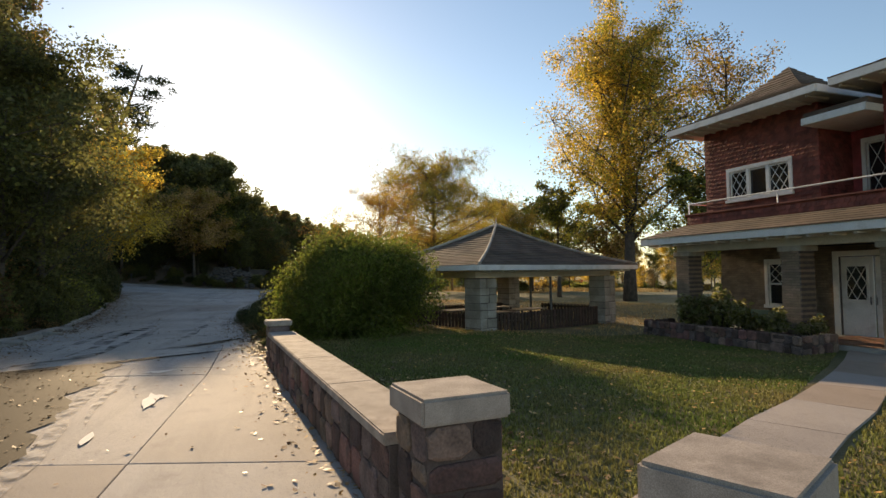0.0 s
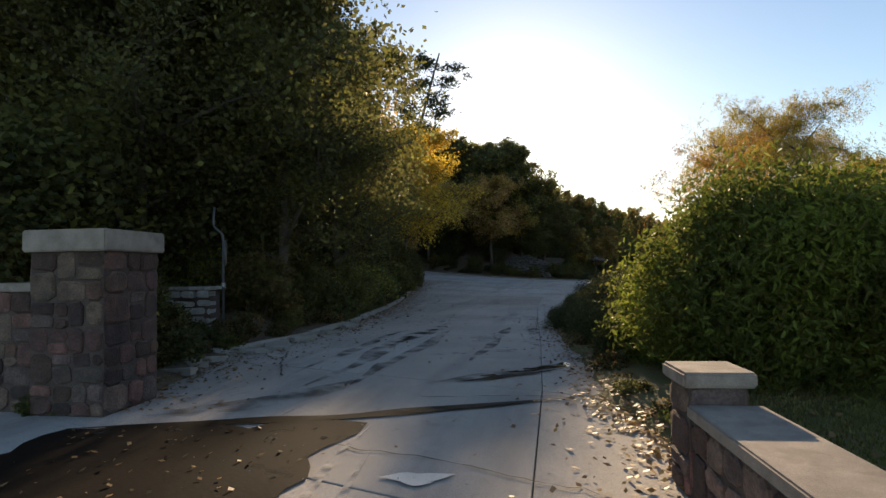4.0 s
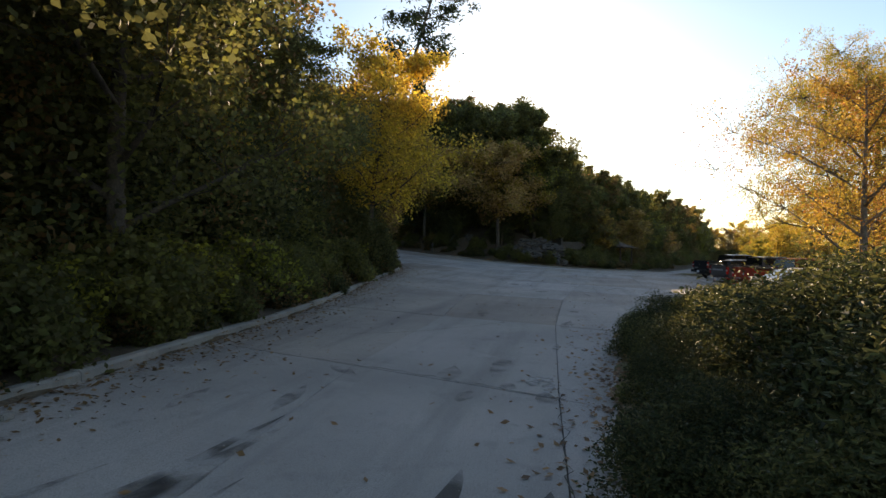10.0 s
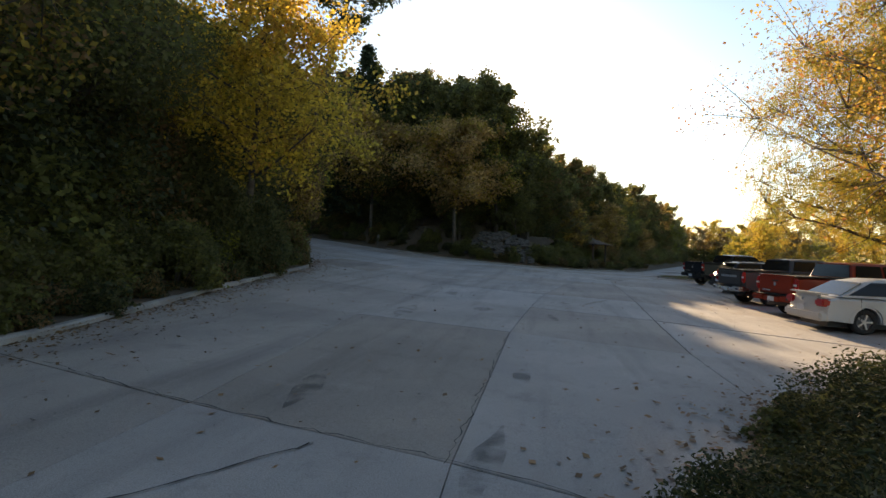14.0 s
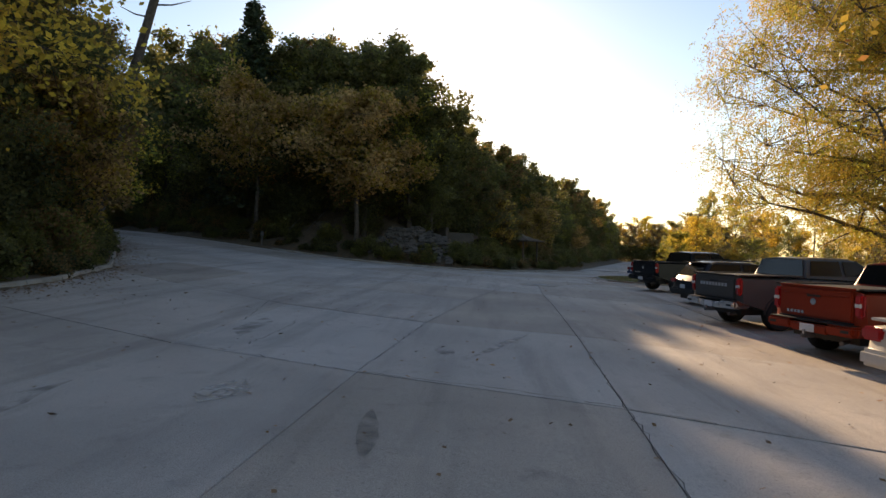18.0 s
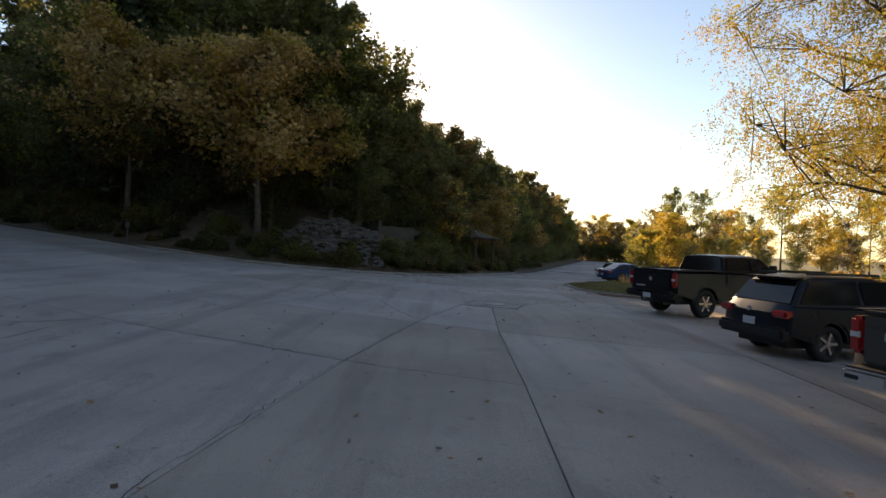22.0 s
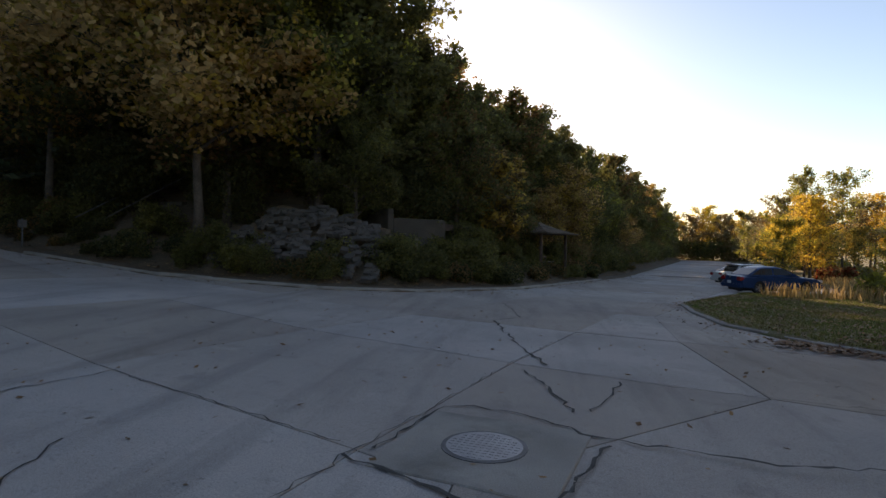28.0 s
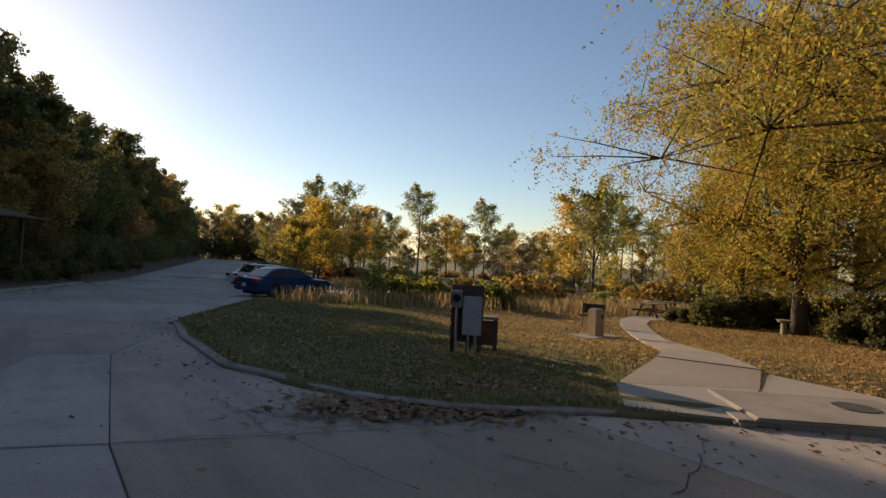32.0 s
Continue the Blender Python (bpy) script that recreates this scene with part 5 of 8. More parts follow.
for row, (z, h, n, wid) in enumerate(((2.83, 0.05, 19, 2.2), (2.68, 0.09, 23, 3.4))):
    for i in range(n):
        if i % 7 == 5:
            continue
        x = 5.2 - wid / 2 + wid * i / n
        part("letter_bar", box(x, x + wid / n * 0.66, 1.607, 1.62, z, z + h), gold_paint, sign)
# porch
part("porch_floor", box(-0.9, 11.3, -0.55, 1.75, -0.3, 0.0, 0.01), concrete_old, HOUSE)
for i in range(26):
    for j in range(8):
        x, y = 4.25 + i * 0.075, -0.5 + j * 0.27
        part("paving_brick", box(x, x + 0.07, y + (i % 2) * 0.13, y + (i % 2) * 0.13 + 0.26, 0.001, 0.014), brick_paving, HOUSE)
for cx in (-0.05, 3.92, 6.5, 10.45):
    c = part("column", box(cx - 0.28, cx + 0.28, -0.28, 0.28, 0.0, 2.45), mortar, HOUSE, "square brick porch column")
    for j in range(33):
        z0 = j * 0.0745
        for k in range(3):
            o = (j % 2) * 0.09
            xa = max(cx - 0.29, cx - 0.29 - 0.09 + o + k * 0.21)
            xb = min(cx + 0.29, cx - 0.29 - 0.09 + o + (k + 1) * 0.21 - 0.008)
            if xb - xa > 0.03:
                part("brick", box(xa, xb, -0.292, 0.292, z0 + 0.004, z0 + 0.07), brick_dark, c)
    part("capital", box(cx - 0.36, cx + 0.36, -0.36, 0.36, 2.45, 2.6, 0.015), limestone, c, "pale stone capital")
part("porch_beam", box(-0.4, 10.8, -0.2, 0.2, 2.6, 2.86, 0.01), soffit_paint, HOUSE)
part("porch_ceiling", box(-1.35, 11.75, -0.85, 1.74, 2.862, 2.89), soffit_paint, HOUSE)
part("porch_fascia", box(-1.4, 11.8, -0.92, -0.87, 2.87, 3.1, 0.008), white_paint, HOUSE)
part("porch_fascia", box(-1.42, -1.37, -0.86, 10, 2.87, 3.1, 0.008), white_paint, HOUSE)
for i in range(22):
    part("bracket", box(-1.1 + i * 0.59, -1.02 + i * 0.59, -0.84, -0.3, 2.8, 2.858), white_paint, HOUSE)
for i in range(6):                                   # lean-to porch roof in shingle courses
    y0, z0 = -0.96 + i * 0.2, 3.1 + i * 0.075
    vs = [(-1.45 + i * 0.2, y0, z0), (11.85 - i * 0.2, y0, z0), (11.65 - i * 0.2, y0 + 0.22, z0 + 0.085), (-1.25 + i * 0.2, y0 + 0.22, z0 + 0.085),
          (-1.45 + i * 0.2, y0, z0 + 0.03), (11.85 - i * 0.2, y0, z0 + 0.03), (11.65 - i * 0.2, y0 + 0.22, z0 + 0.095), (-1.25 + i * 0.2, y0 + 0.22, z0 + 0.095)]
    raw("roof_course", vs, [(0, 1, 5, 4), (4, 5, 6, 7), (0, 4, 7, 3), (1, 2, 6, 5)], roof_shingle, HOUSE)


def scallops(x0, x1, z0, z1, y, step=0.135, w=0.15, holes=()):
    """Overlapping rounded wall shingles facing -y."""
    vs, fs = [], []
    j, z = 0, z0
    while z < z1:
        x = x0 - (j % 2) * w / 2
        while x < x1:
            a, b = max(x, x0), min(x + w - 0.008, x1)
            x += w
            if b - a < 0.04 or any(h[0] - 0.05 < (a + b) / 2 < h[1] + 0.05 and h[2] - 0.08 < z + 0.05 < h[3] + 0.1 for h in holes):
                continue
            t = min(z + step * 1.1, z1)
            c, o = (a + b) / 2, len(vs)
            yy = y - 0.02 - rng.uniform(0, 0.006)
            vs += [(a, yy, z + 0.045), (c - (b - a) * 0.3, yy - 0.004, z + 0.01), (c, yy - 0.005, z), (c + (b - a) * 0.3, yy - 0.004, z + 0.01), (b, yy, z + 0.045), (b, y, t), (a, y, t),
                   (a, y, z + 0.045), (c, y, z), (b, y, z + 0.045)]
            fs += [(o, o + 1, o + 2, o + 3, o + 4, o + 5, o + 6), (o + 7, o + 8, o + 2, o + 1, o), (o + 8, o + 9, o + 4, o + 3, o + 2), (o, o + 6, o + 7), (o + 4, o + 9, o + 5)]
        z += step
        j += 1
    return vs, fs


# balcony parapet and rail
part("parapet", box(-0.25, 10.65, 0.2, 0.3, 3.2, 3.88, 0.008), red_shingle, HOUSE)
v, f = scallops(-0.25, 10.65, 3.42, 3.86, 0.2)
raw("parapet_shingles", v, f, red_shingle, HOUSE)["kind"] = "stuff"
part("parapet_cap", box(-0.32, 10.72, 0.14, 0.36, 3.88, 3.93, 0.008), red_shingle, HOUSE)
for x in (-0.2, 3.2, 6.9, 10.6):
    part("rail_post", cyl(0.022, 3.93, 4.3, seg=8, m=Matrix.Translation((x, 0.25, 0))), white_paint, HOUSE)
v, f = tube([(-0.2, 0.25, 4.3), (10.6, 0.25, 4.3)], [0.025, 0.025], 8)
raw("hand_rail", v, f, white_paint, HOUSE)
v, f = tube([(-0.2, 0.25, 4.3), (-0.2, 3.0, 4.3)], [0.025, 0.025], 8)
raw("hand_rail", v, f, white_paint, HOUSE)
# two shingled towers
for t0 in (0.25, 5.95):
    hole = [(t0 + 1.0, t0 + 3.1, 4.28, 5.2)]
    wall_with_holes("tower_wall", t0, t0 + 4.0, 3.0, 6.72, 0.6, 0.8, hole, red_shingle, HOUSE)
    v, f = scallops(t0, t0 + 4.0, 3.95, 6.68, 0.6, holes=hole)
    sh = raw("wall_shingles", v, f, red_shingle, HOUSE, "scalloped red wooden shingles")
    sh["kind"] = "stuff"
    for xx, sgn in ((t0, -1), (t0 + 4.0, 1)):
        v, f = scallops(0, 4.2, 3.95, 6.68, 0.0)
        m = pose(xx, 0.6 if sgn > 0 else 4.8, 0, 0, 0, 90 * sgn)
        raw("wall_shingles", [m @ Vector(p) for p in v], f, red_shingle, HOUSE)["kind"] = "stuff"
        part("tower_side", box(min(xx, xx - sgn * 0.2), max(xx, xx - sgn * 0.2), 0.804, 4.8, 3.0, 6.72), red_shingle, HOUSE)
    w = window(HOUSE, "tower_window", t0 + 1.0, t0 + 3.1, 4.28, 5.2, 0.6, 3)
    part("soffit", box(t0 - 0.65, t0 + 4.6, -0.35, 5.75, 6.722, 6.76), soffit_paint, HOUSE)
    for i in range(11):
        part("rafter_tail", box(t0 - 0.5 + i * 0.48, t0 - 0.43 + i * 0.48, -0.3, 0.55, 6.66, 6.72), soffit_paint, HOUSE)
    for q in ((t0 - 0.7, t0 + 4.65, -0.42, -0.36), (t0 - 0.7, t0 + 4.65, 5.76, 5.82), (t0 - 0.72, t0 - 0.66, -0.36, 5.76), (t0 + 4.61, t0 + 4.67, -0.36, 5.76)):
        part("fascia", box(q[0], q[1], q[2], q[3], 6.72, 6.93, 0.008), white_paint, HOUSE)
    roof = part("roof_deck", box(t0 - 0.6, t0 + 4.55, -0.3, 5.7, 6.762, 6.78), roof_shingle, HOUSE)
    for i in range(18):
        ring = []
        for g, lift in ((i / 18, 0.03), ((i + 1) / 18, 0.0)):
            k = 1 - g
            zz = 6.93 + 1.75 * (g - 0.16 * math.sin(math.pi * g))
            ring.append([(t0 + 1.975 + sx * 2.68 * k, 2.7 - 0.4 * g + sy * 3.12 * k, zz + lift) for sx, sy in ((-1, -1), (1, -1), (1, 1), (-1, 1))])
        vs = [(x, y, z - 0.045) for x, y, z in ring[0]] + ring[0] + ring[1]
        raw("roof_course", vs, [(r + k, r + (k + 1) % 4, r + 4 + (k + 1) % 4, r + 4 + k) for r in (0, 4) for k in range(4)], roof_shingle, HOUSE)
# the recess between the towers
wall_with_holes("recess_wall", 4.254, 5.946, 3.0, 6.2, 2.0, 2.2, [(4.6, 5.6, 3.9, 5.6)], red_shingle, HOUSE)
window(HOUSE, "balcony_door", 4.65, 5.55, 3.95, 5.55, 2.0, 1, True, False)
part("recess_canopy", box(4.254, 5.946, -0.1, 2.0, 5.95, 6.15, 0.01), white_paint, HOUSE)
part("recess_roof", box(4.254, 5.946, 0.0, 4.8, 6.16, 6.3, 0.01), roof_shingle, HOUSE)
part("balcony_floor", box(-0.2, 10.6, 0.31, 1.9, 3.02, 3.3), roof_shingle, HOUSE)

# planter before the porch
PL = thing("stone_planter", "low dark fieldstone planter filled with soil and shrubs", "planter", 8.66, 19.2, -0.2, -69)
part("soil_bed", box(0.3, 5.3, -2.0, -1.0, -0.2, 0.28), soil, PL)
prng = np.random.default_rng(8)
for u, v, o, ln in (((1, 0, 0), (0, -1, 0), (0.1, -2.15, -0.1), 5.4), ((0, 1, 0), (1, 0, 0), (5.5, -2.15, -0.1), 1.3), ((0, -1, 0), (-1, 0, 0), (0.1, -0.85, -0.1), 1.3)):
    stone_face(PL, u, v, o, ln, 0.5, prng, 0.24, 0.05)
part("core", box(0.1, 5.5, -2.15, -0.85, -0.3, 0.24), mortar, PL)
stone_face(PL, (1, 0, 0), (0, 0, 1), (0.1, -2.15, 0.38), 5.4, 0.02, prng, 0.3, 0.03)
for i in range(14):
    part("top_stone", box(0.12 + i * 0.385, 0.48 + i * 0.385, -2.17, -1.92, 0.24, 0.36 + 0.03 * math.sin(i * 2.2), 0.03), fieldstone[0], PL)
PB = [bush_mesh(300 + i, 0.5, 0.45, 0.75, 1300, 0.075, (leaf_grey, leaf_green), lumps=14) for i in range(2)]
for x, y, s in ((1.0, -1.5, 1.25), (1.9, -1.4, 1.5), (2.9, -1.5, 1.0), (3.7, -1.45, 0.9), (4.6, -1.5, 0.7)):
    q = pose(8.66, 19.2, 0, 0, 0, -60) @ Vector((x, y, 0))
    plant_bush(PB[int(x) % 2], q.x, q.y, 0.04, "grey-green garden shrub in the stone planter", rz=x * 70, s=s, group="planter shrubs")


# ---- vehicles ----
def profile_prism(pts, w, bevel, taper=None, pull=0.05):
    """A body lofted across its width from a side outline (x, z): taper(z) narrows it with height, its ends and shoulders are rounded."""
    bm = bmesh.new()
    xs = [p[0] for p in pts]
    xm, zt = (min(xs) + max(xs)) / 2, max(p[1] for p in pts)
    rings = []
    for f in (-1.0, -0.985, -0.93, -0.8, -0.45, 0.0, 0.45, 0.8, 0.93, 0.985, 1.0):
        g, ring = abs(f), []
        for x, z in pts:
            hw = w / 2 - (taper(z) if taper else 0)
            drop = bevel * g ** 14 * (1 if z > zt - 0.16 else 0)
            ring.append(bm.verts.new((xm + (x - xm) * (1 - pull * g ** 6), f * (hw - 0.0), z - drop - 0.03 * (g ** 2) * (z > zt - 0.16))))
        rings.append(ring)
    n = len(pts)
    for a, b in zip(rings[:-1], rings[1:]):
        for k in range(n):
            bm.faces.new((a[k], a[(k + 1) % n], b[(k + 1) % n], b[k]))
    bm.faces.new(rings[0][::-1])
    bm.faces.new(rings[-1])
    bmesh.ops.recalc_face_normals(bm, faces=bm.faces)
    return bm


def soft_edges(ob, degrees=32):
    """Smooth shading but for creases."""
    ob.data.polygons.foreach_set("use_smooth", [True] * len(ob.data.polygons))
    ob.data.set_sharp_from_angle(angle=radians(degrees))
    return ob


def arch(cx, r, z0, n=9):
    """Points over a wheel, from front to rear."""
    out = []
    for i in range(n + 1):
        a = math.pi * i / n
        out.append((cx + r * math.cos(a), z0 + r * math.sin(a) * 1.0))
    return out


def wheel(parent, x, y, r, w, spokes=6, rim=alloy):
    s = 1 if y > 0 else -1
    m = Matrix.Translation((x, y, r)) @ Matrix.Rotation(math.pi / 2, 4, "X")
    bm = bmesh.new()
    n, prof = 28, [(r * 0.62, -w / 2), (r * 0.93, -w / 2), (r, -w * 0.36), (r, w * 0.36), (r * 0.93, w / 2), (r * 0.62, w / 2)]
    rings = [[bm.verts.new((q * math.cos(2 * math.pi * k / n), q * math.sin(2 * math.pi * k / n), z)) for k in range(n)] for q, z in prof]
    for i in range(len(prof)):
        a, b = rings[i], rings[(i + 1) % len(prof)]
        for k in range(n):
            bm.faces.new((a[k], a[(k + 1) % n], b[(k + 1) % n], b[k]))
    bmesh.ops.recalc_face_normals(bm, faces=bm.faces)
    bmesh.ops.transform(bm, matrix=m, verts=bm.verts)
    wh = part("wheel", bm, rubber, parent, smooth=True)
    z = -s * w * 0.40
    bm = bmesh.new()
    cyl(r * 0.6, -0.01, 0.01, seg=24, m=Matrix.Translation((0, 0, z * 0.45)), bm=bm)
    bmesh.ops.transform(bm, matrix=m, verts=bm.verts)
    part("brake_disc", bm, iron, wh)
    bm = bmesh.new()
    g = bmesh.ops.create_cone(bm, cap_ends=False, segments=28, radius1=r * 0.64, radius2=r * 0.6, depth=w * 0.7)
    cyl(r * 0.14, -0.03, 0.03, seg=14, m=Matrix.Translation((0, 0, z)), bm=bm)
    for k in range(spokes):
        a = 2 * math.pi * k / spokes
        bm_box(bm, r * 0.1, r * 0.63, -r * 0.075, r * 0.075, -0.02, 0.02, 0.006, Matrix.Translation((0, 0, z)) @ Matrix.Rotation(a, 4, "Z"))
    bmesh.ops.transform(bm, matrix=m, verts=bm.verts)
    part("rim", bm, rim, wh, "alloy rim")
    return wh


def panel(parent, name, pts, off, material, label=""):
    """A thin plate over 3-D corner points, set off along its normal."""
    p = [Vector(q) for q in pts]
    n = (p[1] - p[0]).cross(p[2] - p[0]).normalized()
    k = len(p)
    vs = [q + n * off for q in p] + [q - n * 0.01 for q in p]
    fs = [tuple(range(k))] + [(i, k + i, k + (i + 1) % k, (i + 1) % k) for i in range(k)]
    return raw(name, vs, fs, material, parent, label)


def vehicle(kind, x, y, z, rz, paint, label, rim=alloy, lamp=None, group="parked vehicles", chrome_bumper=False, spoiler=False):
    pick = kind == "pickup"
    e = thing({"pickup": "pickup_truck", "suv": "suv", "sedan": "sedan", "hatch": "hatchback"}[kind], label, "pickup truck" if pick else "car", x, y, z, rz, group)
    if pick:
        W, wb, r, ro, fo, sill, belt, roof = 2.02, 3.68, 0.42, 1.2, 0.98, 0.52, 1.4, 1.93
        cab = [(0.72, belt - 0.02), (0.84, roof - 0.03), (1.2, roof), (2.2, roof), (2.4, roof - 0.03), (3.25, belt - 0.1)]
        top = [(wb + fo, 0.62), (wb + fo + 0.02, 1.0), (wb + fo - 0.08, 1.2), (3.2, 1.32), (0.7, belt), (-ro, belt), (-ro, 0.72)]
    elif kind == "suv":
        W, wb, r, ro, fo, sill, belt, roof = 1.86, 2.67, 0.35, 0.95, 0.88, 0.36, 1.05, 1.65
        cab = [(-0.78, belt), (-0.45, roof - 0.1), (-0.1, roof), (1.2, roof), (1.5, roof - 0.05), (2.45, belt - 0.02)]
        top = [(wb + fo, 0.45), (wb + fo, 0.75), (wb + fo - 0.25, 0.95), (2.4, belt), (-0.8, belt + 0.04), (-ro, 0.9), (-ro - 0.03, 0.5)]
    else:
        W, wb, r, ro, fo, sill, belt, roof = 1.8, 2.7, 0.325, 1.02, 0.95, 0.28, 0.95, 1.44
        cab = [(-0.62, belt), (0.1, roof - 0.07), (0.5, roof), (1.2, roof), (1.45, roof - 0.05), (2.4, belt - 0.05)]
        top = [(wb + fo, 0.35), (wb + fo, 0.62), (wb + fo - 0.3, 0.78), (2.4, belt - 0.03), (-0.55, belt), (-ro + 0.02, belt - 0.03), (-ro - 0.04, 0.55), (-ro, 0.33)]
    ar = r * 1.2
    low = [(-ar, sill), *arch(0, ar, r)[::-1][1:-1], (ar, sill), (wb - ar, sill), *arch(wb, ar, r)[::-1][1:-1], (wb + ar, sill)]
    outline = low + top
    soft_edges(part("body", profile_prism(outline, W, 0.05, lambda q: 0.07 * max(0, q - 0.75) + 0.05 * max(0, 0.7 - q), 0.03 if pick else 0.06), paint, e))
    for cx in (0, wb):
        for s in (-1, 1):
            well = [(x, s * (W / 2 - 0.012 - (0.012 if x < 0.5 else 0.02)), z) for x, z in arch(cx, ar * 1.0, r, 14)]
            v, f = tube(well, [0.035 if pick else 0.022] * len(well), 6)
            raw("arch_trim", v, f, black_plastic if pick or kind == "suv" else paint, e, smooth=True)
    inset = 0.05
    tap = lambda q: inset + 0.02 + 0.32 * max(0, q - belt)
    soft_edges(part("cabin", profile_prism(cab, W, 0.06, tap, 0.03), paint, e))
    def side(q, s):
        return s * (W / 2 - tap(q))
    (xa, za), (xb, zb), (xc, zc), (xd, zd), (xe, ze), (xf, zf) = cab
    zt = roof - 0.1
    def back_x(q):
        return xa + (xb - xa) * (q - za) / (zb - za)
    def front_x(q):
        return xe + (xf - xe) * (q - ze) / (zf - ze)
    zl = belt + 0.05
    midx = (back_x(zl) + front_x(zl)) / 2
    for s in (-1, 1):
        for a0, a1 in ((0, 1), (1, 2)):
            xl0 = back_x(zl) + 0.14 if a0 == 0 else midx + 0.05
            xt0 = back_x(zt) + 0.16 if a0 == 0 else midx + 0.05
            xl1 = midx - 0.05 if a0 == 0 else front_x(zl) - 0.22
            xt1 = midx - 0.05 if a0 == 0 else front_x(zt) - 0.12
            pts = [(xl0, side(zl, s), zl), (xl1, side(zl, s), zl), (xt1, side(zt, s), zt), (xt0, side(zt, s), zt)]
            panel(e, "side_window", pts if s < 0 else pts[::-1], 0.006, car_glass)
        part("mirror", box(front_x(belt) - 0.55, front_x(belt) - 0.4, s * (W / 2 + 0.1) - 0.11, s * (W / 2 + 0.1) + 0.11, belt - 0.02, belt + (0.24 if pick else 0.13), 0.03), black_plastic if pick else paint, e)
        for hx in (midx + 0.2, back_x(belt) + 0.35):
            part("door_handle", box(hx, hx + 0.16, s * (W / 2 - 0.012) - 0.014, s * (W / 2 - 0.012) + 0.014, belt - 0.16, belt - 0.125, 0.005), paint, e)
        for hx in (midx, back_x(belt) + (0.1 if pick else 0.5), front_x(belt) - 0.25):
            part("door_seam", box(hx, hx + 0.008, s * (W / 2 - 0.015) - 0.012, s * (W / 2 - 0.015) + 0.012, sill + 0.1, belt - 0.03), black_plastic, e)
    for (x0, z0), (x1, z1), nm in (((xa, za), (xb, zb), "rear_window"), ((xe, ze), (xf, zf), "windscreen")):
        f0, f1 = (0.1, 0.9) if nm == "rear_window" else (0.08, 0.9)
        q0, q1 = (x0 + (x1 - x0) * f0, z0 + (z1 - z0) * f0), (x0 + (x1 - x0) * f1, z0 + (z1 - z0) * f1)
        pts = [(q0[0], side(q0[1], 1) - 0.09, q0[1]), (q0[0], -side(q0[1], 1) + 0.09, q0[1]), (q1[0], -side(q1[1], 1) + 0.09, q1[1]), (q1[0], side(q1[1], 1) - 0.09, q1[1])]
        panel(e, nm, pts, 0.008, car_glass)
    for wx in (0, wb):
        for s in (-1, 1):
            wheel(e, wx, s * (W / 2 - 0.14), r, 0.25 if pick else 0.2, 6 if pick else 5, rim)
    part("underbody", box(-ro + 0.25, wb + fo - 0.3, -W / 2 + 0.28, W / 2 - 0.28, sill - 0.14, sill + 0.1), black_plastic, e)
    if pick:
        # black plate added in place of the open bed, whose hollow is not cut
        part("bed_plate", box(-ro + 0.07, 0.62, -W / 2 + 0.13, W / 2 - 0.13, belt - 0.01, belt + 0.004), black_plastic, e, "flat black plate over the solid truck bed")
        for s in (-1, 1):
            part("bed_rail", box(-ro + 0.02, 0.66, s * (W / 2 - 0.08) - 0.055, s * (W / 2 - 0.08) + 0.055, belt, belt + 0.035, 0.008), black_plastic, e)
            part("tail_lamp", box(-ro - 0.035, -ro + 0.1, s * (W / 2 - 0.1) - 0.085, s * (W / 2 - 0.1) + 0.085, 0.9, 1.35, 0.045), tail_red, e)
            part("reverse_lamp", box(-ro - 0.042, -ro, s * (W / 2 - 0.1) - 0.06, s * (W / 2 - 0.1) + 0.06, 1.09, 1.17, 0.01), lamp_clear, e)
            part("bumper_step", box(-ro - 0.19, -ro + 0.1, s * (W / 2 - 0.33) - 0.29, s * (W / 2 - 0.33) + 0.29, 0.55, 0.75, 0.045), chrome if chrome_bumper else paint, e)
            part("bumper_corner", box(-ro - 0.12, -ro + 0.3, s * (W / 2 - 0.06) - 0.05, s * (W / 2 - 0.06) + 0.05, 0.56, 0.74, 0.04), chrome if chrome_bumper else paint, e)
            part("bumper_pocket", box(-ro - 0.196, -ro - 0.15, s * (W / 2 - 0.2) - 0.1, s * (W / 2 - 0.2) + 0.1, 0.6, 0.69, 0.02), black_plastic, e)
        part("tailgate", box(-ro - 0.035, -ro + 0.02, -W / 2 + 0.2, W / 2 - 0.2, 0.8, belt - 0.01, 0.03), paint, e)
        part("tailgate_crease", box(-ro - 0.05, -ro - 0.02, -W / 2 + 0.24, W / 2 - 0.24, 1.24, 1.27, 0.012), paint, e)
        part("tailgate_gap", box(-ro - 0.02, -ro + 0.01, -W / 2 + 0.19, W / 2 - 0.19, 0.775, 0.8), black_plastic, e)
        part("tailgate_lip", box(-ro - 0.05, -ro + 0.06, -W / 2 + 0.2, W / 2 - 0.2, belt - 0.012, belt + 0.03, 0.012), paint if not chrome_bumper else black_plastic, e)
        part("tailgate_handle", box(-ro - 0.045, -ro - 0.02, -0.16, 0.16, 1.2, 1.27, 0.01), black_plastic, e)
        if lamp == "bars":
            for i in range(9):
                part("name_bar", box(-ro - 0.042, -ro - 0.028, 0.56 - i * 0.125 - 0.085, 0.56 - i * 0.125, 1.1, 1.19, 0.004), grey_enamel, e)
        else:
            part("badge", cyl(0.065, -0.012, 0.012, seg=16, m=pose(-ro - 0.035, 0.0, 1.12, 0, 90, 0)), chrome, e)
            for i in range(5):
                part("name_bar", box(-ro - 0.04, -ro - 0.028, 0.62 - i * 0.085 - 0.06, 0.62 - i * 0.085, 0.86, 0.92, 0.003), chrome, e)
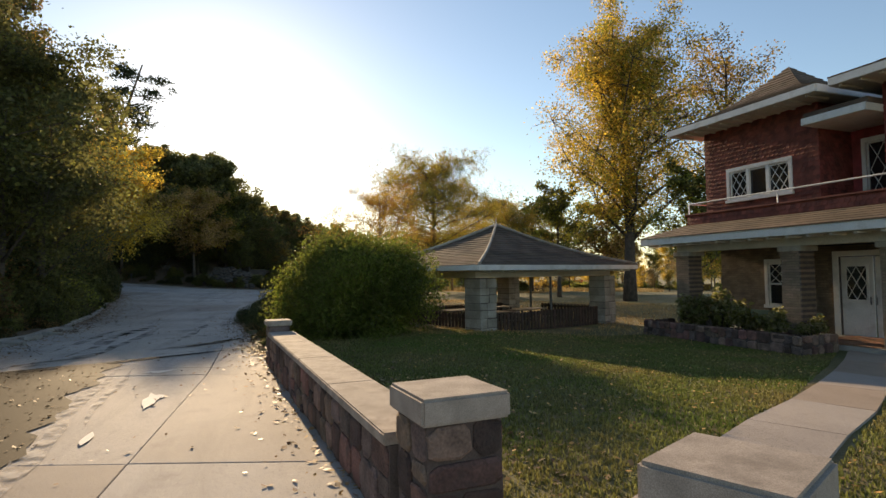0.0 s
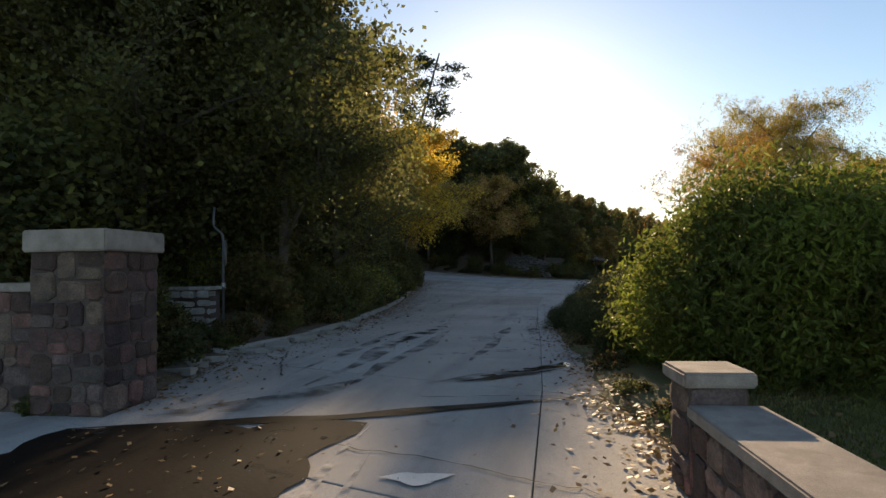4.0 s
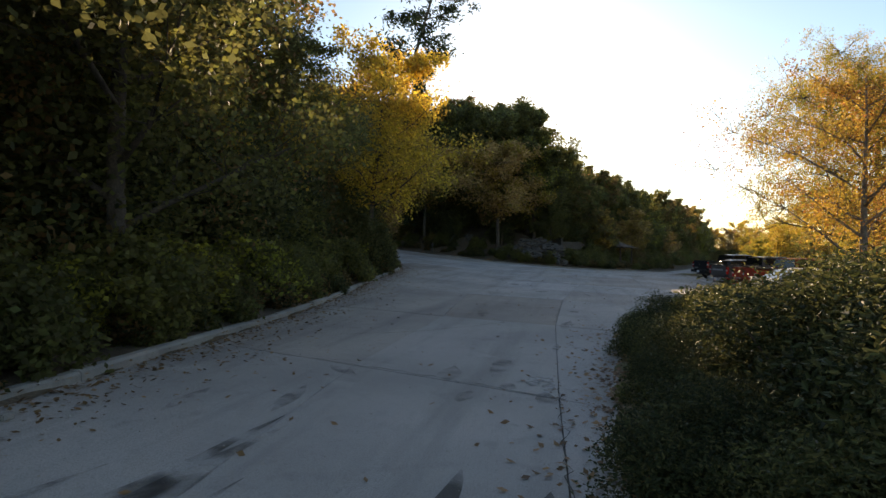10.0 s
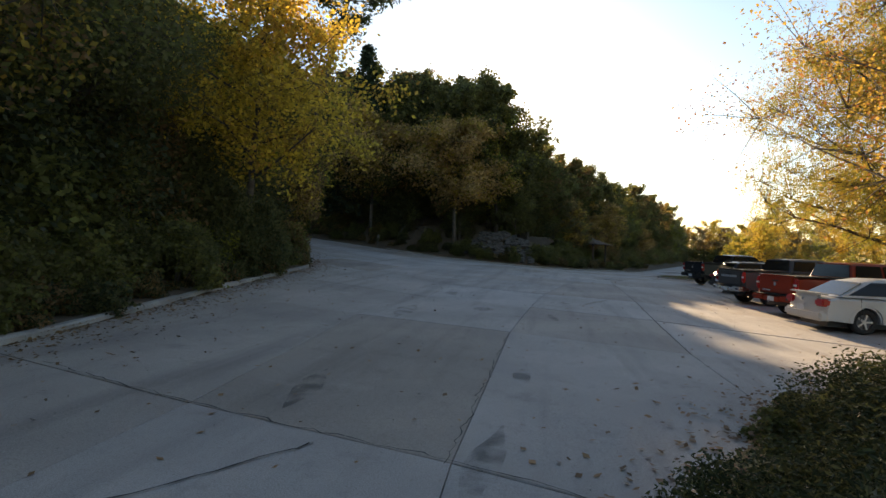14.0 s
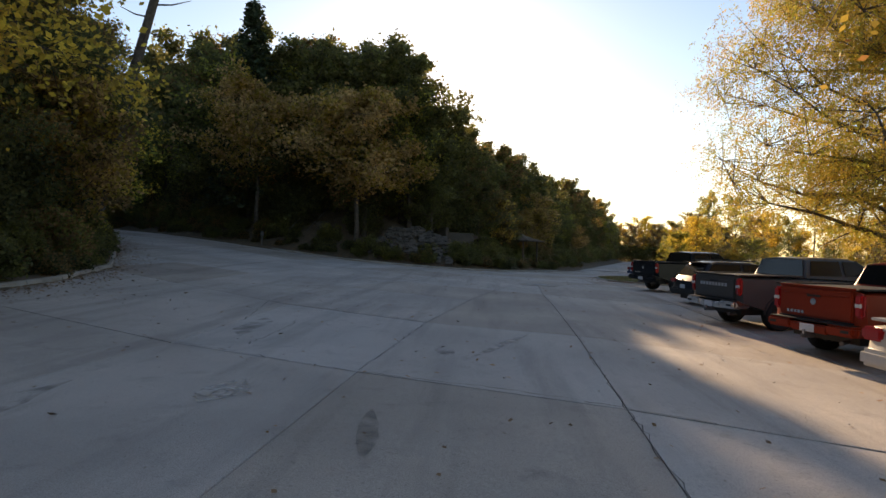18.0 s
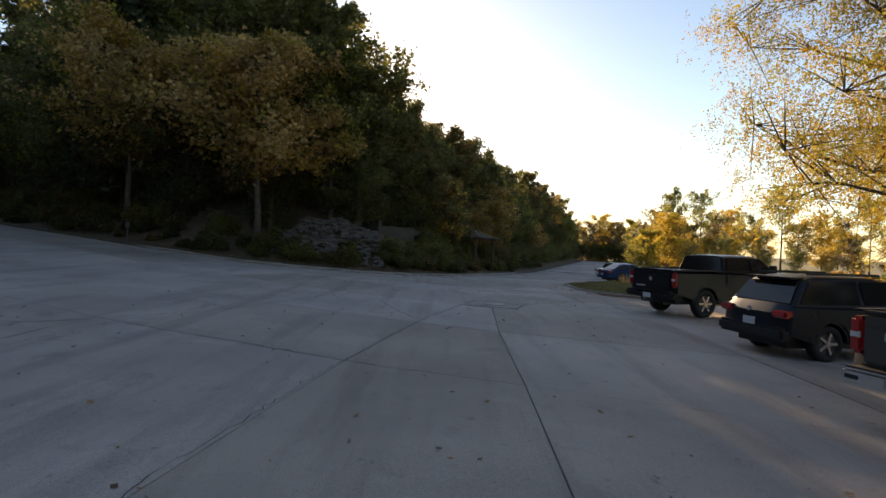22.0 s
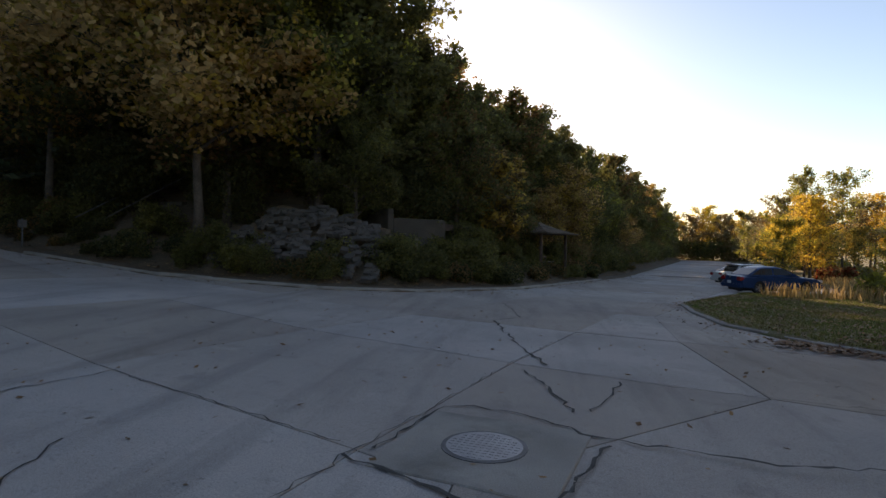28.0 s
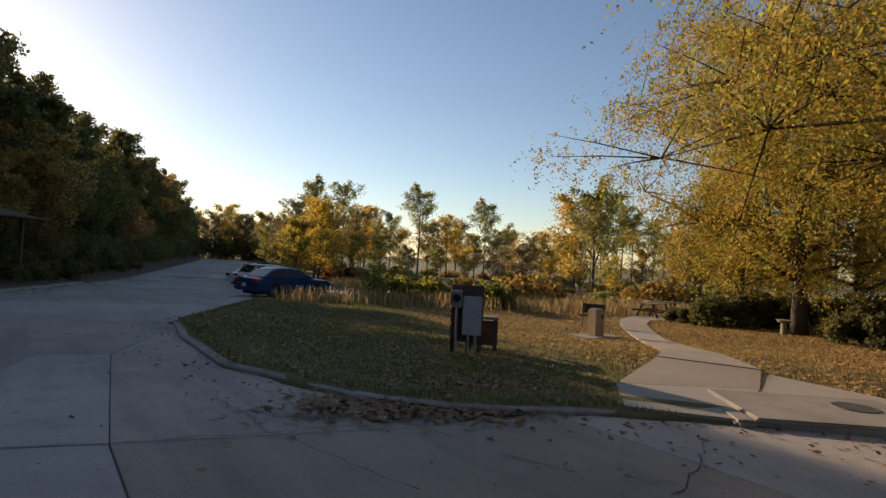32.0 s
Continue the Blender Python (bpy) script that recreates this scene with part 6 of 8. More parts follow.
        part("bumper_pad", box(-ro - 0.18, -ro + 0.1, -0.9, 0.9, 0.745, 0.765, 0.01), black_plastic, e)
        part("bumper_centre", box(-ro - 0.165, -ro + 0.1, -0.42, 0.42, 0.53, 0.7, 0.03), chrome if chrome_bumper else paint, e)
        part("licence_plate", box(-ro - 0.182, -ro - 0.172, -0.16, 0.16, 0.54, 0.69), plate_white, e)
        part("hitch", box(-ro - 0.28, -ro, -0.04, 0.04, 0.42, 0.5, 0.01), iron, e)
        part("hitch_ball", cyl(0.028, 0.5, 0.58, seg=10, m=Matrix.Translation((-ro - 0.24, 0, 0))), chrome, e)
        v, f = tube([(-ro + 0.3, -0.5, 0.42), (-ro - 0.02, -0.6, 0.4)], [0.04, 0.04], 8)
        raw("exhaust", v, f, iron, e)
        for s in (-1, 1):
            part("running_board", box(0.75, 3.0, s * (W / 2 - 0.02) - 0.07, s * (W / 2 - 0.02) + 0.07, sill - 0.12, sill - 0.06, 0.012), black_plastic, e)
        hx = wb + fo
        part("grille", box(hx - 0.01, hx + 0.04, -0.6, 0.6, 0.75, 1.15, 0.02), black_plastic, e)
    else:
        for s in (-1, 1):
            hz = 0.82 if kind == "suv" else 0.68
            part("tail_lamp", box(-ro - 0.045, -ro + 0.22, s * (W / 2 - 0.2) - 0.185, s * (W / 2 - 0.2) + 0.185, hz, hz + (0.14 if kind == "suv" else 0.2), 0.04), tail_red, e)
            part("headlamp", box(wb + fo - 0.3, wb + fo + 0.02, s * (W / 2 - 0.22) - 0.17, s * (W / 2 - 0.22) + 0.17, 0.6, 0.76, 0.04), lamp_clear, e)
        part("rear_bumper", box(-ro - 0.1, -ro + 0.25, -W / 2 + 0.04, W / 2 - 0.04, sill + 0.02, sill + 0.28, 0.06), black_plastic if kind == "suv" else paint, e)
        part("front_bumper", box(wb + fo - 0.25, wb + fo + 0.08, -W / 2 + 0.04, W / 2 - 0.04, sill, sill + 0.24, 0.06), paint, e)
        part("licence_plate", box(-ro - 0.115, -ro - 0.1, -0.16, 0.16, sill + 0.24, sill + 0.39) if kind != "suv" else box(-ro - 0.06, -ro - 0.045, -0.16, 0.16, 0.62, 0.77), plate_white, e)
        part("badge", cyl(0.05, -0.01, 0.01, seg=14, m=pose(-ro - 0.05, 0, belt - 0.12, 0, 90, 0)), chrome, e)
        if spoiler:
            part("spoiler", box(-ro - 0.02, -ro + 0.2, -W / 2 + 0.16, W / 2 - 0.16, belt + 0.03, belt + 0.07, 0.015), paint, e)
            part("spoiler_stem", box(-ro + 0.03, -ro + 0.13, -0.5, 0.5, belt - 0.03, belt + 0.03), paint, e)
        if kind == "suv":
            for s in (-1, 1):
                part("roof_rail", box(-0.3, 1.4, s * 0.62 - 0.02, s * 0.62 + 0.02, roof, roof + 0.05, 0.015), black_plastic, e)
            part("roof_spoiler", box(-0.62, -0.3, -0.6, 0.6, roof - 0.09, roof - 0.05, 0.015), black_plastic, e)
    return e


def lot_z(x, y):
    return float(road_z(x, y)) + 0.004


for kind, x, y, rz, paint, label, kw in (
        ("sedan", -6.6, 43.9, 23, paint_silver, "dusty silver sedan with a boot spoiler, parked nose in", dict(spoiler=True)),
        ("pickup", -7.1, 46.9, 33, paint_red, "copper-red pickup truck parked nose in", dict(rim=chrome)),
        ("pickup", -8.42, 50.6, 31, paint_grey, "graphite grey pickup truck with a chrome rear bumper", dict(chrome_bumper=True, lamp="bars", rim=chrome)),
        ("suv", -9.1, 55.7, 27, paint_slate, "dark slate compact SUV with roof rails", {}),
        ("pickup", -10.45, 61.4, 38, paint_black, "black pickup truck with bright wheels", dict(rim=chrome)),
        ("hatch", -12.1, 89.6, 31, paint_blue, "deep blue hatchback parked at the grass edge", {}),
        ("hatch", -11.9, 93.6, 31, paint_white, "white hatchback in the parked row", {}),
        ("suv", -12.2, 97.6, 31, paint_silver, "silver SUV in the parked row", {}),
        ("sedan", -12.6, 101.6, 31, paint_white, "pale sedan at the far end of the parked row", {})):
    e = vehicle(kind, x, y, lot_z(x, y), rz, paint, label, **kw)
    e.scale = (0.95,) * 3 if kind in ("pickup", "suv") else (1.0,) * 3


# ---- things on the island and the lawn ----
def ground_at(x, y):
    return float(land_z(np.array([x]), np.array([y]))[0])


BX = thing("electrical_cabinet", "grey electrical meter cabinet on a dark wooden back board", "electrical box", -9.62, 70.6, ground_at(-9.62, 70.6), -25)
part("back_board", box(-0.3, 0.3, 0.1, 0.16, 0.2, 1.26, 0.01), brown_wood, BX, "dark weathered plank board")
for s in (-1, 1):
    part("post", box(s * 0.25 - 0.045, s * 0.25 + 0.045, 0.165, 0.255, -0.3, 1.2, 0.008), brown_wood, BX)
cabinet = part("cabinet", box(-0.08, 0.27, -0.1, 0.095, 0.36, 1.06, 0.012), grey_enamel, BX)
part("cabinet_door", box(-0.06, 0.25, -0.115, -0.101, 0.39, 1.03, 0.006), grey_enamel, cabinet)
part("latch", box(0.2, 0.23, -0.13, -0.116, 0.68, 0.75, 0.004), steel, cabinet)
part("meter_box", box(-0.29, -0.1, -0.1, 0.095, 0.85, 1.16, 0.012), steel, BX)
part("meter_glass", cyl(0.07, 0, 0.08, seg=18, m=pose(-0.195, -0.1, 1.03, 90, 0, 0)), car_glass, BX)
for x in (0.03, 0.16):
    part("conduit", cyl(0.035, -0.2, 0.36, seg=10, m=Matrix.Translation((x, 0, 0))), steel, BX)
part("conduit", cyl(0.025, -0.2, 0.85, seg=10, m=Matrix.Translation((-0.19, 0.02, 0))), steel, BX)
SB = thing("wooden_shelf_box", "low weathered wooden box table behind the cabinet", "wooden box", -9.0, 71.2, ground_at(-9.0, 71.2), -25)
part("top", box(-0.3, 0.3, -0.25, 0.25, 0.6, 0.65, 0.008), table_wood, SB)
for sx in (-1, 1):
    for sy in (-1, 1):
        part("leg", box(sx * 0.25 - 0.04, sx * 0.25 + 0.04, sy * 0.19 - 0.04, sy * 0.19 + 0.04, -0.1, 0.6), brown_wood, SB)
part("side_panel", box(-0.28, 0.28, -0.24, -0.225, 0.1, 0.58), brown_wood, SB)

BL = thing("stone_bollard", "square tan concrete fountain post on a small slab", "bollard", -2.9, 75.7, ground_at(-2.9, 75.7), 12)
part("base_slab", box(-0.75, 0.75, -0.45, 0.45, -0.1, 0.06, 0.01), concrete_old, BL)
part("shaft", box(-0.2, 0.2, -0.18, 0.18, 0.06, 0.86, 0.02), mat("tan_concrete", (0.4, 0.3, 0.2), 0.9, var=0.25, scale=3, fine=70, bump=0.4), BL)
part("plaque", box(0.02, 0.13, -0.193, -0.182, 0.6, 0.72), brown_wood, BL)
part("basin", box(-0.16, 0.16, -0.14, 0.14, 0.861, 0.9, 0.015), steel, BL)
BN = thing("park_bench", "dark curved bench beside the footpath", "bench", -0.9, 78.6, ground_at(-0.9, 78.6) + 0.03, -50)
part("seat", box(-0.42, 0.42, -0.2, 0.2, 0.4, 0.45, 0.01), brown_wood, BN)
part("backrest", box(-0.42, 0.42, 0.2, 0.25, 0.5, 0.85, 0.01), brown_wood, BN)
for s in (-1, 1):
    v, f = tube([(s * 0.34, -0.15, 0), (s * 0.34, 0.1, 0.4), (s * 0.34, 0.24, 0.85)], [0.03, 0.03, 0.025], 6)
    raw("leg", v, f, iron, BN)
for x, y, r in ((6.6, 83.6, 20), (9.8, 86.5, -20), (13.0, 76.0, 40), (10.4, 79.8, 10)):
    picnic_table(x, y, ground_at(x, y) + 0.0, r, "weathered picnic table on the lawn")
BH = thing("stone_birdbath", "small pale pedestal with a flat top on the lawn", "bird bath", 6.7, 76.6, ground_at(6.7, 76.6))
part("pedestal", cyl(0.13, -0.1, 0.5, 0.1, 12), limestone, BH)
part("bowl", cyl(0.22, 0.5, 0.6, 0.28, 16), limestone, BH)
PO = thing("utility_pole", "weathered wooden utility pole beside the parking area", "utility pole", 1.1, 69.2, ground_at(1.1, 69.2))
v, f = tube([(0, 0, -0.5), (0.02, 0.0, 4), (0.03, 0.02, 9.5)], [0.17, 0.15, 0.12], 14)
raw("shaft", v, f, grey_wood, PO, smooth=True)
part("cross_arm", box(-1.1, 1.1, -0.06, 0.06, 8.6, 8.74, 0.01), grey_wood, PO)
for s in (-0.9, -0.3, 0.3, 0.9):
    part("insulator", cyl(0.04, 8.74, 8.88, 0.025, 10, Matrix.Translation((s, 0, 0))), grey_enamel, PO)

# ---- by the gate: pipe stand and limestone stub ----
PI = thing("vent_pipe", "thin crooked steel pipe standing beside the stub wall", "pipe", -13.2, 14.95, ground_at(-13.2, 14.95), 30)
v, f = tube([(0, 0, -0.3), (0, 0, 2.2), (-0.02, 0.0, 2.35), (-0.2, 0.0, 2.5), (-0.22, 0, 2.6), (-0.2, 0.02, 2.95)], [0.026] * 6, 9)
raw("pipe", v, f, iron, PI, smooth=True)
part("sign_disc", cyl(0.28, -0.01, 0.01, seg=24, m=pose(0.05, 0.0, 1.95, 90, 0, 106)), iron, PI, "grey sign plate seen from behind")
part("clamp", cyl(0.05, 1.2, 1.28, seg=10), steel, PI)
ST = thing("limestone_stub", "short dry-stacked white limestone wall on the bank", "stone wall", -14.85, 14.62, -0.12, 28)
srng = np.random.default_rng(77)
white_stone = mat("whitewashed_limestone", (0.42, 0.39, 0.36), 0.85, var=0.35, scale=3, fine=50, bump=0.5, objvar=0.12, island=0.1)
part("core", box(-1.1, 1.1, 0.0, 0.5, 0, 1.35), mortar, ST)
for j in range(7):
    x = -1.15
    while x < 1.05:
        w_ = srng.uniform(0.3, 0.62)
        lean = Matrix.Translation((x, 0, j * 0.195)) @ Euler((srng.normal() * 0.03, srng.normal() * 0.035, srng.normal() * 0.06)).to_matrix().to_4x4()
        part("block", box(0.018, min(w_, 1.15 - x) - srng.uniform(0.015, 0.05), -0.05 - srng.uniform(0, 0.09), 0.3, 0.03, srng.uniform(0.14, 0.19), 0.025, lean), white_stone, ST)
        x += w_
for i in range(7):
    x = -1.05 + i * 0.34
    part("cap_stone", box(x, x + 0.31, -0.13, 0.4, 1.37, 1.44, 0.02), white_stone, ST)

# broken paving at the kerb
brk = np.random.default_rng(83)
for k, (x, y, r) in enumerate(((-12.5, 16.6, 0.55), (-12.1, 15.5, 0.6), (-12.2, 14.75, 0.5), (-12.35, 14.2, 0.42), (-11.95, 13.6, 0.55), (-11.3, 12.6, 0.5), (-13.3, 19.4, 0.4), (-12.8, 17.9, 0.4), (-11.6, 13.1, 0.35))):
    e = thing("broken_slab", "pale broken slab of old kerb concrete, tilted", "broken concrete", x, y, 0.03, brk.uniform(0, 360), "broken kerb slabs")
    n_ = 6 + k % 3
    ring = [(r * brk.uniform(0.6, 1.1) * math.cos(2 * math.pi * i / n_), r * brk.uniform(0.4, 0.75) * math.sin(2 * math.pi * i / n_)) for i in range(n_)]
    sl = part("slab", prism(ring, -0.06, 0.06, 0.012), concrete_old, e)
    sl.rotation_euler = (brk.normal() * 0.09, brk.normal() * 0.09, 0)
    for i in range(2):
        a = brk.uniform(0, 6.28)
        part("chip", box(r * math.cos(a) - 0.06, r * math.cos(a) + 0.07, r * 0.7 * math.sin(a) - 0.05, r * 0.7 * math.sin(a) + 0.05, -0.04, 0.035, 0.015), concrete_old, e)

# ---- foot of the far hill: stone slope, steps, ruined store, small shelter ----
RR = thing("rubble_slope", "heaped grey limestone rubble on the hill's foot", "rubble", -31.5, 71.2, 0, 0)
# stone colour lowered in place of the tree canopy's shade
gs = mat("shaded_grey_rubble", (0.105, 0.092, 0.078), 0.95, var=0.35, scale=3, fine=40, bump=0.6, objvar=0.25, island=0.25)
rng = np.random.default_rng(91)
for i in range(300):
    u, v_ = rng.uniform(-1, 1), rng.uniform(0, 1) ** 0.8
    x = -27.6 + u * 3.0 * (1 - 0.35 * v_) - 0.6 * v_
    y = 70.5 + 0.43 * (x + 27.6) + v_ * 3.2
    z = ground_at(x, y) + 0.1 + 1.15 * v_
    a, b, c = rng.uniform(0.12, 0.26), rng.uniform(0.09, 0.17), rng.uniform(0.05, 0.1)
    m = Matrix.Translation((x + 31.5, y - 71.2, z)) @ Euler((rng.normal() * 0.12 + 0.62, rng.normal() * 0.1, rng.normal() * 0.3 + 0.4)).to_matrix().to_4x4()
    vs = [m @ Vector((sx * a * rng.uniform(0.7, 1), sy * b * rng.uniform(0.7, 1), sz * c)) for sx in (-1, 1) for sy in (-1, 1) for sz in (-1, 1)]
    raw("stone", vs, [(0, 1, 3, 2), (4, 6, 7, 5), (0, 4, 5, 1), (2, 3, 7, 6), (0, 2, 6, 4), (1, 5, 7, 3)], gs, RR)
core = []
for x, y, up in ((-30.9, 69.2, 0.0), (-24.7, 71.8, 0.0), (-26.0, 74.9, 1.2), (-30.4, 73.2, 1.2), (-27.2, 77.0, 0.0), (-31.2, 75.8, 0.0)):
    core.append((x + 31.5, y - 71.2, ground_at(x, y) + up))
raw("earth_core", core, [(0, 1, 2, 3), (3, 2, 4, 5), (0, 3, 5), (1, 4, 2)], soil, RR)
SP = thing("hill_steps", "narrow stone steps climbing the wooded hill", "steps", -36.2, 68.9, 0, 12)
for i in range(13):
    z = ground_at(-36.2, 69.2) - 0.35 + i * 0.17
    part("tread", box(-0.65, 0.65, i * 0.36, i * 0.36 + 0.38, z - 0.2, z + 0.18, 0.012), gs, SP)
for s in (-1, 1):
    v, f = tube([(s * 0.75, 0, ground_at(-36.2, 69.2) + 0.9), (s * 0.75, 4.5, ground_at(-36.2, 69.2) + 3.1)], [0.025, 0.025], 6)
    raw("hand_rail", v, f, iron, SP)
# stained concrete, its base darkened to carry the canopy's shade too
ruin_wall = mat("shaded_stained_concrete", (0.085, 0.073, 0.058), 0.9, var=0.3, scale=1.2, fine=60, bump=0.5, stain=(0.1, 0.085, 0.07, 0.7), stain_scale=1.2)
RU = thing("ruined_store", "roofless grey concrete store built into the bank", "ruin", -25.7, 79.0, ground_at(-25.7, 79.0) - 1.0, 62)
part("front_wall", box(-2.6, 0.3, 0, 0.3, 0, 2.5, 0.02), ruin_wall, RU)
part("side_wall", box(0.9, 1.9, 0.0, 0.3, 0, 2.3, 0.02), ruin_wall, RU)
part("lintel", box(0.304, 0.896, 0.02, 0.28, 2.0, 2.3), brown_wood, RU)
part("door_frame", box(0.82, 0.896, 0.04, 0.2, 0, 2.0), brown_wood, RU)
part("end_wall", box(-2.9, -2.604, 0, 3.0, 0, 2.9, 0.02), ruin_wall, RU)
part("back_wall", box(-2.6, 1.9, 2.7, 3.0, 0, 2.0, 0.02), ruin_wall, RU)
SS = thing("small_shelter", "low dark wooden shelter under the trees", "shelter", -24.0, 89.5, ground_at(-24.0, 89.5) - 0.3, 80)
for sx in (-1, 1):
    for sy in (-1, 1):
        part("post", box(sx * 1.8 - 0.07, sx * 1.8 + 0.07, sy * 1.2 - 0.07, sy * 1.2 + 0.07, 0, 2.3), brown_wood, SS)
hip_roof(SS, 1.9, 1.4, 2.3, 3.1, 0.5, roof_shingle, 8)
part("roof_deck", box(-2.3, 2.3, -1.8, 1.8, 2.24, 2.3), brown_wood, SS)
picnic_table(-24.0, 89.5, ground_at(-24.0, 89.5) - 0.2, 80, "dark picnic table under the small shelter")
POST = thing("marker_post", "thin bare post at the kerb under the trees", "post", -24.6, 74.6, ground_at(-24.6, 74.6))
part("post", cyl(0.05, -0.2, 1.5, seg=8), grey_wood, POST)
POST2 = thing("marker_post", "short metal sign post beside the steps", "post", -38.4, 67.6, ground_at(-38.4, 67.6))
part("post", cyl(0.035, -0.2, 1.3, seg=8), iron, POST2)
part("plate", box(-0.02, 0.02, -0.16, 0.16, 0.95, 1.25), iron, POST2)


# ---- woods ----
T = tree_mesh
NEAR_DARK = [T(100 + i, 10.5, 0.17, 4.0, 0.12, 36000, 0.085, (leaf_dark, leaf_green, leaf_dark), n=17, twigs=4, spread=0.44, droop=0.5) for i in range(2)]
NEAR_GOLD = [T(110 + i, 10.5, 0.17, 4.0, 0.12, 36000, 0.085, (leaf_green, leaf_gold, leaf_brown), n=17, twigs=4, spread=0.42, droop=0.5) for i in range(2)]
YEL = [T(140 + i, 8.6, 0.14, 3.0, 0.16, 15000, 0.12, (leaf_yellow, leaf_lime, leaf_green), n=17, twigs=4, spread=0.42, up=0.8, droop=0.5) for i in range(2)]
OAK = [T(150 + i, 12, 0.24, 4.4, 0.2, 14000, 0.2, (leaf_dark, leaf_green, leaf_brown if i == 2 else leaf_dark), n=16, twigs=4, spread=0.42) for i in range(3)]
RUST = [T(160 + i, 10, 0.17, 4.0, 0.22, 11000, 0.19, (leaf_brown, leaf_tan, leaf_gold), n=15, twigs=4, spread=0.4) for i in range(2)]
ELM = [T(170 + i, 13, 0.26, 4.2, 0.28, 10000, 0.2, (leaf_green, leaf_lime, leaf_dark), n=15, twigs=4, spread=0.4, up=0.8) for i in range(2)]
FAR_MIX = [T(180 + i, 10, 0.15, 3.1, 0.2, 6500, 0.17, ms, n=17, twigs=3, spread=0.55, up=0.9) for i, ms in enumerate(((leaf_grey, leaf_lime), (leaf_gold, leaf_yellow), (leaf_grey, leaf_brown), (leaf_green, leaf_gold)))]
TALL = [T(190 + i, 13, 0.15, 2.6, 0.5, 4200, 0.17, (leaf_grey, leaf_lime), n=13, twigs=3, spread=0.6, up=1.0) for i in range(2)]
UNDER = [bush_mesh(200 + i, 1.5, 1.5, 1.9, 6000, 0.1, ms, lumps=26) for i, ms in enumerate(((leaf_dark, leaf_green), (leaf_dark, leaf_dark, leaf_green), (leaf_brown, leaf_green), (leaf_dark, leaf_lime)))]
WEED = [bush_mesh(210 + i, 0.8, 0.8, 0.75, 2400, 0.07, ms, lumps=18, stems=0) for i, ms in enumerate(((leaf_dark, leaf_hedge), (leaf_dark, leaf_green), (leaf_brown, leaf_hedge)))]
BRUSH = [bush_mesh(220 + i, 1.7, 1.7, 3.6, 9000, 0.095, ms, lumps=40) for i, ms in enumerate(((leaf_dark, leaf_hedge, leaf_dark), (leaf_hedge, leaf_brown, leaf_dark), (leaf_dark, leaf_green, leaf_hedge)))]
rng = np.random.default_rng(21)


def thicket(name, places, kinds, sizes, label, seed, every=2):
    """Many shrubs too far in to tell apart, as one object."""
    tr = np.random.default_rng(seed)
    by = {}
    for x, y in places:
        for me in kinds[tr.integers(len(kinds))][1]:
            v = np.empty(len(me.vertices) * 3, np.float32)
            me.vertices.foreach_get("co", v)
            q = np.array(v, float).reshape(-1, 4, 3)[::every]
            a, k = tr.uniform(0, 2 * math.pi), tr.uniform(*sizes)
            c, sn = math.cos(a), math.sin(a)
            q = np.stack([q[..., 0] * c - q[..., 1] * sn, q[..., 0] * sn + q[..., 1] * c, q[..., 2]], -1) * k
            by.setdefault(me.materials[0], []).append(q + np.array([x, y, float(land_z(np.array([x]), np.array([y]))[0]) - 0.05]))
    e = tagged(new(name), label, "undergrowth", kind="stuff")
    for m, qs in by.items():
        quads("foliage", np.concatenate(qs), m, e)
    return e


def on_land(x, y):
    return float(land_z(np.array([x]), np.array([y]))[0])


def clear_of_road(x, y, d=0.9):
    return edge_distance(np.array([x]), np.array([y]))[0][0] > d


def along(i0, i1, step, d0, jitter):
    """Places at a distance outside the paved edge, between two of its corners."""
    out = []
    for i in range(i0, i1):
        a, b = Vector(OUTLINE[i]), Vector(OUTLINE[i + 1])
        n = Vector((b.y - a.y, a.x - b.x)).normalized()
        L = (b - a).length
        k = max(1, round(L / step))
        for j in range(k):
            t = (j + 0.5 + rng.uniform(-0.35, 0.35)) / k
            out.append(a.lerp(b, t) + n * (d0 + rng.uniform(-jitter, jitter)))
    return out


def wood(places, kinds, weights, height, label, group):
    """Trees at the places; height(x, y) is the tree's height there."""
    for p in places:
        if not clear_of_road(p.x, p.y, 1.4) or (-31.0 < p.x < -25.0 and 69 < p.y < 73.5) or math.hypot(p.x + 26.2, p.y - 78) < 2.6 or (-37.1 < p.x < -35.3 and 68 < p.y < 75):
            continue
        k = kinds[rng.choice(len(kinds), p=weights)]
        ms = k[rng.integers(len(k))]
        z = on_land(p.x, p.y)
        hh = height(p.x, p.y, z)
        base_h = max(v.co.z for v in ms[0].vertices)
        if hh < 2.5:
            continue
        s = hh / base_h
        plant_tree(ms, p.x, p.y, z - 0.1, label, rz=rng.uniform(0, 360), s=max(s, 0.62 * min(1, s * 1.6)), sz=s, group=group)


def far_top(x, y, z):
    """Height of the wood's crest above the far kerb."""
    d = float(edge_distance(np.array([x]), np.array([y]))[0][0])
    if y > 79 and x > -34:
        crest = float(np.interp(y, [79, 98, 105, 160], [12.5, 12.2, 13.3, 13.4])) + (0.55 if y < 100 or y > 135 else 0.33) * (d - 5)
    else:
        crest = float(np.interp(x, [-60, -41, -34, -30.5, -28.5, -25], [23.0, 20.0, 19.2, 17.4, 13.6, 12.2])) + 0.12 * (d - 5)
    return (crest - z) * rng.uniform(0.92, 1.03) - 0.2


def side_top(x, y, z):
    """The crest above the side road's inner bank."""
    return (float(np.interp(x, [-60, -50, -43, -37.6, -33.5, -31, -28.7], [17, 17.5, 18, 16, 13.6, 12, 10.2])) - z) * rng.uniform(0.85, 1.0)


